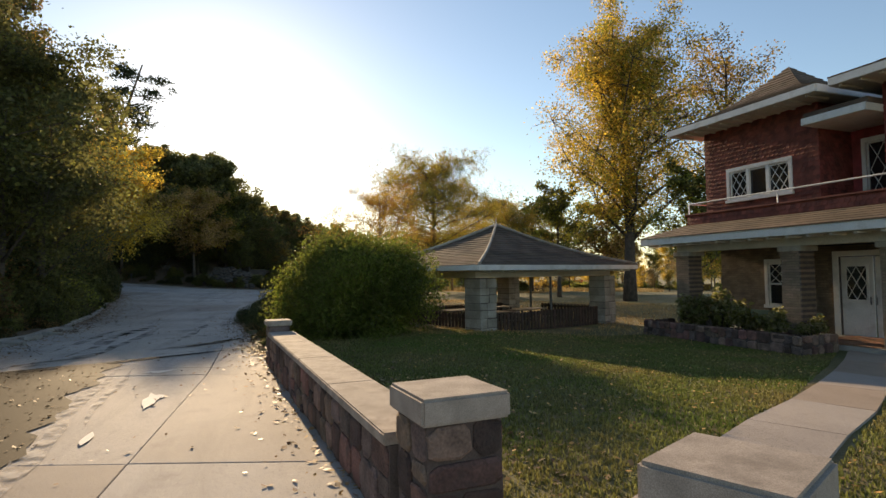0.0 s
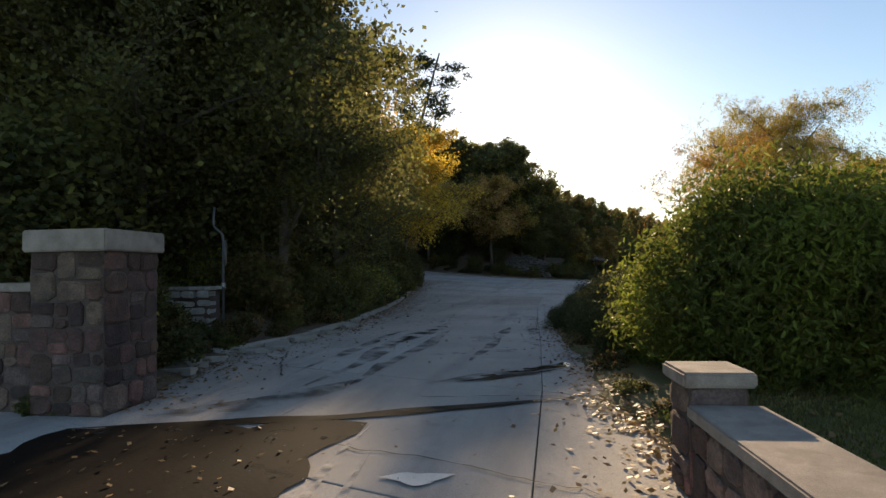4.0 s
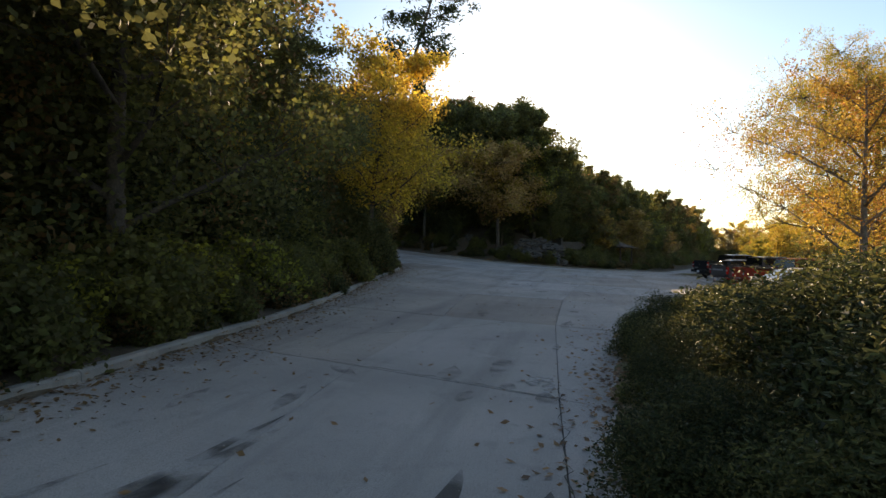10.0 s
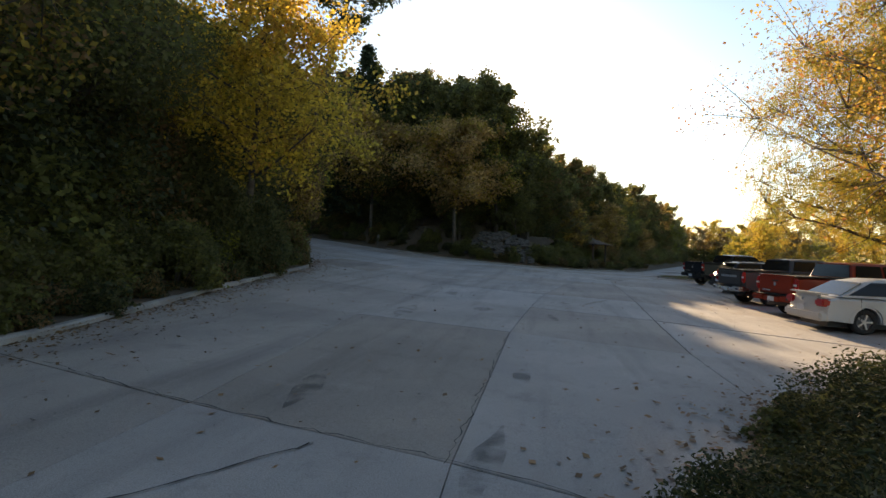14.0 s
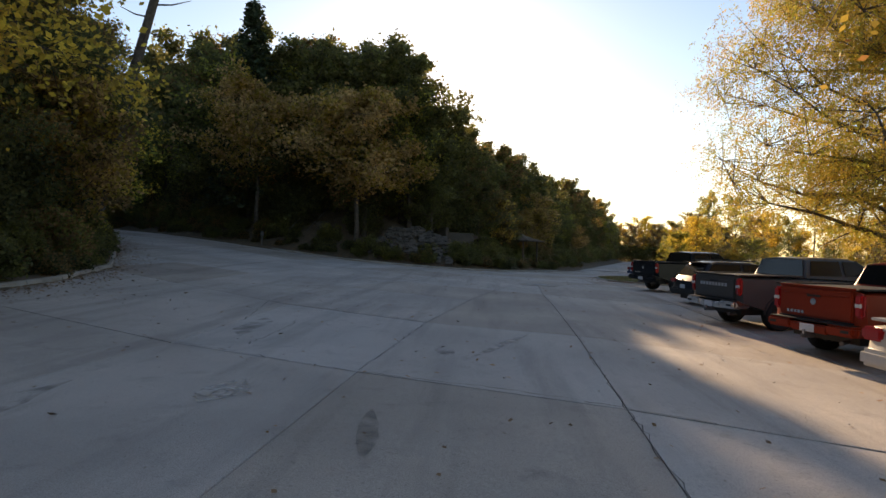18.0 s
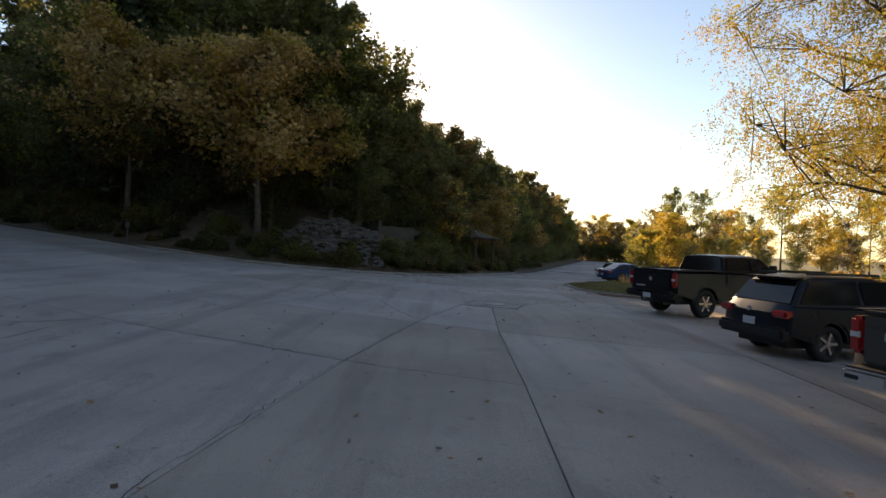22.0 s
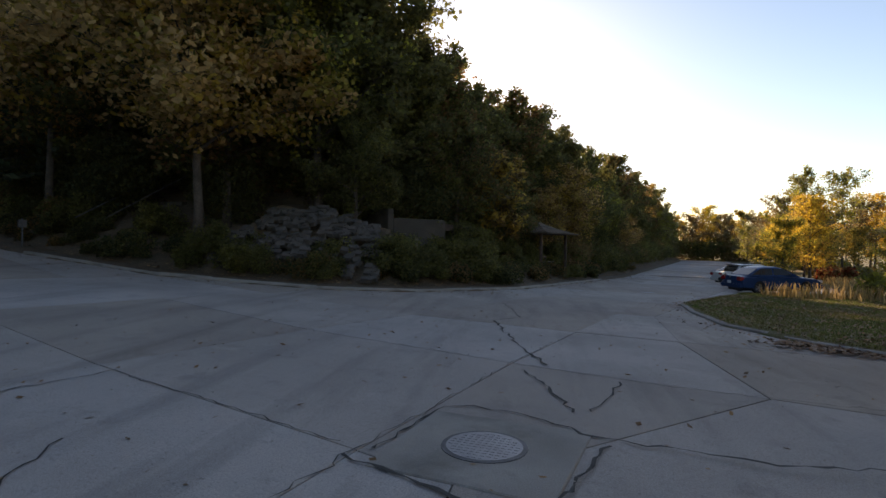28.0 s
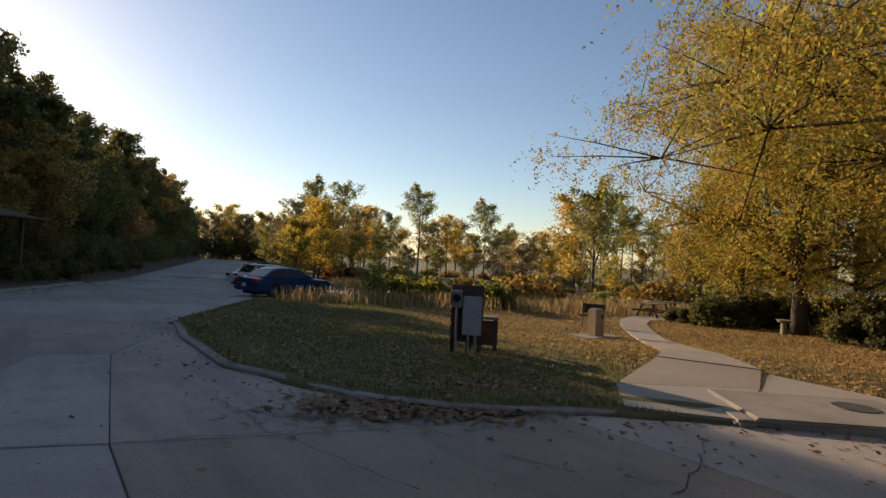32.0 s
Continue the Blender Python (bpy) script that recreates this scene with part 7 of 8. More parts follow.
def near_top(x, y, z):
    """The crest above the near bank: higher towards the gate, dipping behind the yellow tree."""
    crest = float(np.interp(y, [8, 20, 30, 36, 44, 52, 62], [15, 15, 13.5, 10, 8, 9, 13]))
    return (crest - z) * rng.uniform(0.85, 1.05)


wood(along(45, 51, 3.6, 4.2, 1.0), [NEAR_DARK, NEAR_GOLD], [0.55, 0.45], near_top, "dense green and gold tree on the bank above the road", "bank trees")
wood(along(45, 51, 4.2, 8.0, 1.5), [NEAR_DARK, NEAR_GOLD, YEL], [0.35, 0.35, 0.3], lambda x, y, z: near_top(x, y, z) + 1.0, "tall dark hillside tree above the road", "hill trees")
wood(along(45, 51, 5.0, 13.5, 2.0), [OAK, ELM], [0.7, 0.3], lambda x, y, z: near_top(x, y, z) + 3.0, "tall dark hillside tree above the road", "hill trees")
wood(along(51, 55, 4.0, 5.5, 1.5), [NEAR_DARK, NEAR_GOLD], [0.6, 0.4], lambda x, y, z: rng.uniform(9, 12), "dense green and gold tree behind the stone wall", "bank trees")
wood(along(51, 55, 5.0, 10, 2.0), [OAK], [1.0], lambda x, y, z: rng.uniform(11, 14), "tall dark tree behind the stone wall", "hill trees")
wood(along(38, 44, 4.2, 3.6, 0.8), [NEAR_DARK, YEL, NEAR_GOLD], [0.45, 0.15, 0.4], side_top, "gold and green tree at the corner of the side road", "bank trees")
wood(along(38, 45, 5.0, 8.5, 2), [NEAR_DARK, RUST, YEL], [0.45, 0.35, 0.2], side_top, "hillside tree in autumn colour above the side road", "hill trees")
wood(along(38, 45, 5.5, 14, 2), [OAK, RUST], [0.7, 0.3], side_top, "dark hillside tree above the side road", "hill trees")
wood([Vector(q) for q in ((-36.5, 54.0), (-39.5, 56.0))], [ELM], [1.0], lambda x, y, z: rng.uniform(8, 9.5), "lime-green tree arching over the side road", "bank trees")
wood(along(28, 29, 8.0, 7.5, 1.5), [OAK, RUST], [0.75, 0.25], far_top, "dense tree along the far drive", "bank trees")
wood(along(28, 30, 8.0, 4.0, 0.8), [OAK, RUST], [0.7, 0.3], lambda x, y, z: rng.uniform(5, 8), "young tree along the far drive", "bank trees")
wood([Vector((-16 + 5 * i, 206 + 3 * (i % 2))) for i in range(9)] + [Vector((-4 + 3.0 * i, 150 + 5 * (i % 3))) for i in range(6)], [FAR_MIX], [1.0], lambda x, y, z: rng.uniform(8, 12), "distant tree closing the end of the drive", "far trees")
wood(along(29, 37, 4.6, 7.5, 1.2), [OAK, ELM], [0.82, 0.18], far_top, "dense green tree at the foot of the hill", "bank trees")
wood(along(29, 37, 4.2, 4.4, 0.8), [OAK, RUST, ELM], [0.55, 0.25, 0.2], lambda x, y, z: (far_top(x, y, z)) * rng.uniform(0.45, 0.7), "young tree at the foot of the hill", "bank trees")
wood(along(29, 37, 5.5, 12.5, 2.0), [OAK, ELM], [0.8, 0.2], far_top, "tall dark hillside tree behind the drive", "hill trees")
wood(along(32, 37, 6.0, 19, 2.5), [OAK, RUST], [0.8, 0.2], far_top, "tall dark hillside tree behind the drive", "hill trees")
wood([Vector((-84 - 3 * i + rng.uniform(-1, 1), 66 + 4.5 * i)) for i in range(6)] + [Vector((-92, 70 + 6 * i)) for i in range(5)], [OAK], [1.0], lambda x, y, z: 13.0, "dark tree closing the head of the side road", "hill trees")
wood([Vector((-81 + rng.uniform(-3, 3), 84 + 3 * i)) for i in range(5)] + [Vector((-86 + rng.uniform(-2, 2), 68 + 3.2 * i)) for i in range(6)] + [Vector((-68 - 3 * i, 84 + 2.5 * i)) for i in range(4)], [OAK, RUST], [0.6, 0.4], lambda x, y, z: rng.uniform(11, 14), "dark tree closing the head of the side road", "hill trees")
# single trees that stand out
for x, y in ((-24.95, 39.1), (-25.5, 38.2), (-24.9, 40.3)):
    plant_bush(BRUSH[0], x, y, on_land(x, y) - 0.1, "tangled brush on the bank under the yellow tree", rz=x * 80, s=0.6, sz=0.85, group="bank undergrowth")
YTOP = T(142, 11.0, 0.16, 4.4, 0.3, 24000, 0.11, (leaf_yellow, leaf_yellow, leaf_gold), n=18, twigs=4, spread=0.4, up=0.45, lean=(0.17, -0.08), droop=0.5)
for x, y, k in ((-14.7, 18.2, 0.98), (-16.4, 22.4, 1.02), (-15.6, 14.6, 0.9)):
    plant_tree(NEAR_DARK[int(-x) % 2], x, y, on_land(x, y) - 0.1, "dark spreading tree overhanging the road's edge", rz=x * 60, s=k, group="bank trees")
plant_tree(YTOP, -25.3, 40.0, on_land(-25.3, 40.0) - 0.1, "bright yellow tree arching high over the kerb", rz=0, s=1.0)
plant_tree(YEL[1], -29.4, 42.0, on_land(-29.4, 42.0) - 0.1, "yellow-leaved tree on the bank", rz=120, s=1.0, sz=1.05)
plant_tree(RUST[0], -31.3, 48.3, on_land(-31.3, 48.3) - 0.1, "russet tree before the leaning pine", rz=80, s=0.62, sz=0.66)
plant_tree(YEL[1], -35.2, 51.4, on_land(-35.2, 51.4) - 0.1, "yellow-leaved tree beside the leaning pine", rz=200, s=0.9, sz=0.9)
BUR = T(400, 9.5, 0.16, 4.3, 0.3, 20000, 0.15, (leaf_tan, leaf_gold, leaf_tan), n=17, twigs=4, spread=0.4)
plant_tree(BUR, -32.0, 70.4, on_land(-32.0, 70.4) - 0.1, "russet and gold tree at the foot of the stone slope", rz=40, s=1.28, sz=1.22)
plant_tree(BUR, -41.0, 70.0, on_land(-40.5, 70.6) - 0.1, "russet tree beside the side road", rz=160, s=1.2, sz=1.2)
GLD = T(401, 5.6, 0.1, 2.0, 0.2, 4200, 0.18, (leaf_gold, leaf_brown), n=12, twigs=3)
plant_tree(GLD, -24.8, 84.0, on_land(-24.8, 84) - 0.1, "small golden tree among the dark hillside wood", rz=10, s=1.0)


def pine(x, y, z, h, lean, label, top_only=0.55, seed=1, spread=3.1):
    """A tall bare-trunked pine with tiers of needle tufts."""
    prng = np.random.default_rng(seed)
    e = thing("pine_tree", label, "pine tree", x, y, z)
    sp = [Vector((lean[0] * (f ** 1.2) * h, lean[1] * f * h, h * f - 0.3 * (f == 0))) for f in np.linspace(0, 1, 9)]
    tubes = [tube(sp, [0.3 * (1 - 0.75 * f) for f in np.linspace(0, 1, 9)], 9)]
    cs = []
    for i in range(26):
        f = 0.3 + 0.68 * i / 26
        p = sp[int(f * 8)].lerp(sp[min(int(f * 8) + 1, 8)], f * 8 - int(f * 8))
        a = i * 2.4
        bare = f < top_only
        ln = spread * (1.15 - 0.75 * abs(f - 0.78) * 2) * prng.uniform(0.6, 1.1) * (0.7 if bare else 1)
        q = p + Vector((math.cos(a), math.sin(a), 0.12)) * ln
        m = p.lerp(q, 0.5) + Vector((0, 0, -0.1))
        tubes.append(tube([p, m, q], [0.05, 0.035, 0.012], 4))
        if not bare:
            for k in range(9):
                cs.append((p.lerp(q, prng.uniform(0.35, 1.05)) + Vector(prng.normal(size=3)) * 0.3, prng.uniform(0.25, 0.5)))
    v, f = merge(tubes)
    raw("trunk", v, f, bark, e, smooth=True)
    c = np.concatenate([np.array(p) + prng.normal(size=(38, 3)) * r * np.array([1, 1, 0.5]) for p, r in cs])
    quads("crown", leaf_quads(prng, c, 0.13, -0.3, 3.2), needle, e)
    return e


pine(-34.8, 51.6, on_land(-34.8, 51.6), 22.0, (0.23, 0.1), "tall leaning pine with a bare trunk and a tufted crown", top_only=0.6, seed=3, spread=3.5)


def spruce(x, y, z, h, r, label, seed, n=46):
    prng = np.random.default_rng(seed)
    e = thing("spruce_tree", label, "spruce tree", x, y, z)
    tubes = [tube([(0, 0, -0.3), (0, 0, h * 0.5), (0, 0, h)], [0.22, 0.13, 0.02], 8)]
    cs = []
    for i in range(n):
        f = 0.08 + 0.9 * i / n
        for k in range(6):
            a = i * 1.9 + k * 1.047
            ln = r * (1 - f) ** 0.78 * prng.uniform(0.7, 1.1) + 0.1
            q = Vector((math.cos(a) * ln, math.sin(a) * ln, h * f - ln * 0.22))
            tubes.append(tube([(0, 0, h * f), q], [0.03, 0.008], 3))
            for w in range(7):
                cs.append(Vector((0, 0, h * f)).lerp(q, prng.uniform(0.25, 1.0)))
    v, f = merge(tubes)
    raw("trunk", v, f, bark, e)
    c = np.array(cs)
    c = np.repeat(c, 4, 0) + prng.normal(size=(len(c) * 4, 3)) * 0.14
    quads("crown", leaf_quads(prng, c, 0.2, 0.5, 2.2), needle, e)
    return e


spruce(-43.5, 72.0, on_land(-43.5, 72.0), 19.0, 5.2, "tall dark spruce rising out of the hillside wood", 5)
spruce(-31.0, 37.8, on_land(-31, 37.8), 8.0, 2.0, "dark spruce on the bank", 6)

def open_foot(x, y):
    """Off the stone slope, the ruin and the steps."""
    return not (-31.6 < x < -24.0 and y < 75.5) and math.hypot(x + 26, y - 77) > 3.0 and not (-37.6 < x < -34.8)


# undergrowth of the banks
thicket("undergrowth", [p for p in along(39, 52, 1.9, 3.4, 0.6) + along(39, 52, 2.3, 5.6, 0.9) + along(39, 51, 3.0, 8.5, 1.2) if clear_of_road(p.x, p.y, 2.2) and math.hypot(p.x + 14.2, p.y - 14.4) > 2.3], BRUSH, (0.75, 1.25), "tall tangled brush filling the bank under the trees", 75, 1)
thicket("undergrowth", [p for p in along(29, 37, 2.2, 5.0, 0.8) if clear_of_road(p.x, p.y, 3.4) and open_foot(p.x, p.y)], BRUSH[:2], (0.7, 1.1), "tall dark brush along the hill's foot", 76, 1)
for p in along(39, 52, 1.5, 1.5, 0.5) + along(39, 52, 2.0, 3.0, 0.7):
    if clear_of_road(p.x, p.y, 0.75) and math.hypot(p.x + 14.2, p.y - 14.4) > 1.9 and math.hypot(p.x + 12.6, p.y - 13.4) > 1.7:
        plant_bush(UNDER[rng.integers(4)], p.x, p.y, on_land(p.x, p.y) - 0.05, "tangled undergrowth on the bank above the kerb", rz=rng.uniform(0, 360), s=rng.uniform(0.5, 0.85), group="bank undergrowth")
for p in along(39, 52, 0.95, 0.75, 0.25):
    plant_bush(WEED[rng.integers(3)], p.x, p.y, on_land(p.x, p.y) - 0.02, "low weeds beside the kerb", rz=rng.uniform(0, 360), s=rng.uniform(0.45, 0.95), group="kerbside weeds", name="weed_clump", category="weeds")
for p in along(29, 37, 2.4, 3.4, 0.9) + along(29, 37, 3.0, 6.0, 1.0):
    if clear_of_road(p.x, p.y, 2.0) and open_foot(p.x, p.y):
        plant_bush(UNDER[rng.integers(3)], p.x, p.y, on_land(p.x, p.y) - 0.05, "dark undergrowth at the foot of the hill", rz=rng.uniform(0, 360), s=rng.uniform(0.6, 1.0), group="bank undergrowth")
thicket("undergrowth", [p for p in along(29, 37, 2.4, 9.5, 1.2) + along(29, 37, 2.8, 14.0, 1.8) + along(32, 37, 3.2, 20.0, 2.0) if open_foot(p.x, p.y)], UNDER[:3], (1.2, 1.9), "dark undergrowth on the wooded slope", 71)
thicket("undergrowth", along(28, 30, 3.0, 3.0, 0.8) + along(28, 30, 3.5, 6.5, 1.2), UNDER[:3], (0.9, 1.5), "dark undergrowth along the far drive", 72)
for p in along(29, 37, 1.5, 1.5, 0.5) + along(29, 37, 2.2, 2.6, 0.6):
    plant_bush(WEED[rng.integers(3)], p.x, p.y, on_land(p.x, p.y) - 0.02, "low weeds at the foot of the hill", rz=rng.uniform(0, 360), s=rng.uniform(0.5, 1.1), group="kerbside weeds", name="weed_clump", category="weeds")
thicket("undergrowth", [(-83 + rng.uniform(-2, 3), 66 + i * 1.7) for i in range(14)], UNDER[:3], (1.0, 1.5), "dark undergrowth at the head of the side road", 73)
for x, y, s in ((-13.0, 14.1, 0.6), (-13.5, 13.7, 0.7), (-12.7, 14.6, 0.5), (-14.0, 13.9, 0.8), (-13.9, 13.2, 0.9), (-13.0, 13.3, 0.8)):
    plant_bush(WEED[int(-y * 10) % 3], x, y, on_land(x, y), "low weeds before the limestone stub", rz=x * 70, s=s, group="kerbside weeds", name="weed_clump", category="weeds")
for x, y, s in ((-24.9, 73.6, 0.75), (-24.3, 75.0, 0.6), (-25.2, 74.8, 0.7), (-24.6, 77.2, 0.7), (-28.6, 70.0, 0.5), (-26.4, 70.9, 0.45), (-30.6, 69.9, 0.7), (-23.6, 78.4, 0.8)):
    plant_bush(UNDER[1], x, y, on_land(x, y) - 0.05, "dark shrub before the ruined store", rz=x * 40, s=s, group="bank undergrowth")
for p in along(51, 54, 1.6, 3.7, 0.4):
    if p.x > -14.2 and 12.6 < p.y < 16:            # the stub wall stands clear
        continue
    plant_bush(UNDER[rng.integers(3)], p.x, p.y, on_land(p.x, p.y), "undergrowth behind the stone wall", rz=rng.uniform(0, 360), s=rng.uniform(0.6, 0.85), group="bank undergrowth")

# shrubs along the right-hand edge
BIG = bush_mesh(500, 2.1, 2.1, 2.55, 84000, 0.058, (leaf_fresh, leaf_fresh, leaf_green), lumps=84, droop=0.75, long=1.75, folded=True)
plant_bush(BIG, -2.45, 16.4, on_land(-2.45, 16.4) - 0.05, "large leafy yellow-green shrub beside the bridge wall", rz=0, s=1.0, sz=1.06)
SH_DARK = bush_mesh(501, 1.25, 1.25, 1.25, 30000, 0.037, (leaf_hedge, leaf_hedge, leaf_dark), lumps=60, folded=True)
SH_GRN = bush_mesh(502, 1.2, 1.2, 1.4, 30000, 0.037, (leaf_hedge, leaf_dark, leaf_hedge), lumps=60, folded=True)
for x, y, s, b in ((-4.4, 18.9, 0.9, SH_GRN), (-5.6, 18.9, 0.75, SH_DARK), (-4.9, 17.3, 0.6, SH_DARK), (-8.0, 29.3, 0.75, SH_DARK), (-7.9, 31.2, 0.8, SH_DARK), (-7.4, 26.6, 0.8, SH_GRN), (-5.7, 21.2, 1.0, SH_GRN), (-6.4, 23.4, 1.05, SH_GRN), (-5.2, 23.6, 1.2, SH_GRN), (-7.0, 25.7, 0.95, SH_DARK), (-5.9, 26.5, 1.2, SH_GRN), (-7.4, 28.0, 1.0, SH_DARK), (-7.5, 30.2, 0.95, SH_DARK), (-6.3, 29.6, 1.1, SH_DARK), (-6.6, 32.4, 0.9, SH_DARK), (-5.2, 32.0, 1.0, SH_GRN)):
    plant_bush(b, x, y, on_land(x, y) - 0.05, "dense low shrub spilling over the road's edge", rz=x * 90, s=s, sz=s * (0.95 if y < 27 else 0.8), group="roadside shrubs")
for p in along(4, 10, 1.0, 0.75, 0.2):
    if 16.5 < p.y < 29.0:
        plant_bush((SH_DARK, SH_GRN)[rng.integers(2)], p.x, p.y, on_land(p.x, p.y) - 0.05, "dense low shrub spilling over the road's edge", rz=rng.uniform(0, 360), s=rng.uniform(0.5, 0.68) * (0.75 if p.y < 20 else 1), group="roadside shrubs")
for p in along(2, 10, 0.7, 0.35, 0.12):
    if p.y > 13:
        plant_bush(WEED[rng.integers(3)], p.x, p.y, on_land(p.x, p.y), "low weeds at the road's edge", rz=rng.uniform(0, 360), s=rng.uniform(0.25, 0.5), group="kerbside weeds", name="weed_clump", category="weeds")
SAP = bush_mesh(503, 0.6, 0.6, 2.3, 4200, 0.055, (leaf_yellow, leaf_lime), lumps=30, droop=0.8, folded=True)
for x, y, s in ((-3.6, 19.6, 0.9), (-3.9, 21.5, 1.0), (-4.2, 25.0, 1.0)):
    plant_bush(SAP, x, y, on_land(x, y) - 0.05, "yellow-leaved sapling behind the roadside shrubs", rz=y * 40, s=s)
PALE = T(510, 8.6, 0.16, 4.2, 0.18, 30000, 0.055, (leaf_orange, leaf_gold, leaf_gold), n=20, twigs=6, spread=0.36, up=0.7, barkm=pale_bark)
plant_tree(PALE, -4.5, 39.2, on_land(-4.5, 39.2) - 0.1, "thin rust-coloured tree beside the parking area", rz=25, s=0.92)


def weeping(seed, h, r, crown_r, mats, n=24, strings=5, per=15, size=0.075, up=0.5, drop=1.0, twigs=4):
    """A spreading tree whose leaflets hang in strings from the twigs."""
    wr = np.random.default_rng(seed)
    (v, f), pts = limbs_of(wr, h, r, crown_r, 0.16, n, (0.02, 0.01), up, twigs=twigs)
    me = bpy.data.meshes.new("trunk")
    me.from_pydata([tuple(p) for p in v], [], f)
    me.materials.append(bark)
    me.polygons.foreach_set("use_smooth", [True] * len(me.polygons))
    groups = [[] for _ in mats]
    for k, (p, rad) in enumerate(pts):
        p = np.array(p)
        if np.hypot(p[0], p[1]) < crown_r * 0.16 and p[2] < h * 0.8:
            continue
        for s in range(strings):
            st = p + wr.normal(size=3) * rad * np.array([0.3, 0.3, 0.2])
            d = np.array([p[0], p[1], 0]) / (np.hypot(p[0], p[1]) + 0.3) * 0.5 + wr.normal(size=3) * np.array([0.7, 0.7, 0.35])
            L = wr.uniform(0.25, 0.9) * drop
            t = np.linspace(0.05, 1, per)[:, None]
            c = st + d * t * L * 0.7 - np.array([0, 0, 1]) * (t ** 1.6) * L * 0.9 + wr.normal(size=(per, 3)) * 0.07
            groups[wr.integers(len(mats))].append(c)
    crowns = []
    for g, m in zip(groups, mats):
        ob = quads("crown", leaf_quads(wr, np.concatenate(g), size, 0.8, 2.2), m)
        crowns.append(ob.data)
        bpy.data.objects.remove(ob)
    return me, crowns


LOC = weeping(511, 14.5, 0.32, 8.7, (leaf_gold, leaf_lime, leaf_gold), n=38, strings=18, per=16, size=0.044, drop=0.9, twigs=7, up=0.4)
LOC2 = weeping(514, 12.0, 0.28, 7.0, (leaf_gold, leaf_lime, leaf_gold), n=32, strings=15, per=14, size=0.05, drop=0.9, twigs=5)
plant_tree(LOC, -1.0, 63.0, on_land(-1.0, 63.0) - 0.1, "spreading honey locust with drooping golden leaves", rz=75)
plant_tree(LOC2, 7.6, 76.6, on_land(7.6, 76.6) - 0.1, "spreading golden locust beside the footpath", rz=140, s=1.05)
plant_tree(LOC2, 12.5, 77.5, on_land(12.5, 77.5) - 0.1, "spreading golden locust on the lawn", rz=310, s=0.95)
MAP = T(512, 6.5, 0.12, 3.2, 0.14, 24000, 0.075, (leaf_gold, leaf_gold, leaf_lime), n=14, twigs=3, spread=0.55)
plant_tree(MAP, 9.0, 80.5, on_land(7.4, 79.5) - 0.1, "low golden many-stemmed tree on the lawn", rz=50, s=1.1)
JUN = bush_mesh(513, 1.7, 1.4, 1.3, 6000, 0.12, (leaf_dark, leaf_dark), lumps=26)
for x, y, s in ((7.6, 80.0, 1.0), (10.4, 80.2, 1.15), (9.0, 74.6, 1.2), (6.4, 72.9, 0.8), (6.4, 81.2, 0.5)):
    plant_bush(JUN, x, y, on_land(x, y) - 0.05, "dark spreading juniper on the leaf-strewn lawn", rz=x * 50, s=s, group="junipers")
# behind the shelter and the house
COT = T(520, 21, 0.5, 6.8, 0.22, 84000, 0.12, (leaf_yellow, leaf_gold, leaf_gold, leaf_lime), n=36, twigs=6, spread=0.46, up=0.85)
plant_tree(COT, 14.8, 43.5, on_land(14.8, 43.5) - 0.1, "towering golden cottonwood behind the shelter", rz=0)
BARE = T(521, 19, 0.35, 5.5, 0.25, 12000, 0.13, (leaf_gold, leaf_brown), n=20, twigs=6, spread=0.6, up=0.9)
plant_tree(BARE, 22.5, 42.5, on_land(22.5, 42.5) - 0.1, "tall half-bare tree behind the house", rz=60)
plant_tree(ELM[0], 15.5, 33.5, on_land(15.5, 33.5) - 0.1, "green tree beside the house", rz=0, s=0.62, sz=0.62)
plant_tree(ELM[1], 11.0, 52.0, on_land(11, 52) - 0.1, "dark green tree behind the shelter", rz=0, s=0.8)
plant_tree(RUST[0], 18.0, 60.0, on_land(18, 60) - 0.1, "rust-coloured tree beyond the lawn", rz=0, s=1.0)
spruce(33.0, 41.0, on_land(33, 41), 17.0, 3.6, "dark spruce behind the house", 7)
spruce(38.0, 36.0, on_land(38, 36), 18.0, 3.6, "dark spruce behind the house", 8)
for i in range(9):
    x, y = -2 + i * 5.0, 66 + 9 * math.sin(i * 1.7) + i * 0.8
    plant_tree(FAR_MIX[i % 4], x + 14, y + 30, on_land(x + 14, y + 30) - 0.2, "autumn tree beyond the lawn", rz=i * 70, s=rng.uniform(0.7, 1.0), group="lawn trees")
for i in range(16):
    x, y = -5.5 + 0.9 * (i % 5) + rng.uniform(-0.6, 0.6), 112 + 5 * i
    plant_tree(FAR_MIX[(1, 3, 0, 2)[i % 4]], x - 0.04 * (y - 110), y, on_land(x, y) - 0.2, "autumn tree beside the end of the drive", rz=i * 50, s=rng.uniform(0.5, 0.75), group="far trees")
for i in range(12):
    plant_tree(FAR_MIX[(2, 1, 3)[i % 3]], -24 + 2.2 * i, 194 + 4 * (i % 3), on_land(-24 + 2.2 * i, 194) - 0.2, "distant tree closing the end of the drive", rz=i * 70, s=rng.uniform(0.9, 1.25), group="far trees")
thicket("undergrowth", [(-26 + 2.6 * i, 191.5 + (i % 2)) for i in range(14)], UNDER[:3], (2.2, 2.4), "dark undergrowth closing the end of the drive", 74)
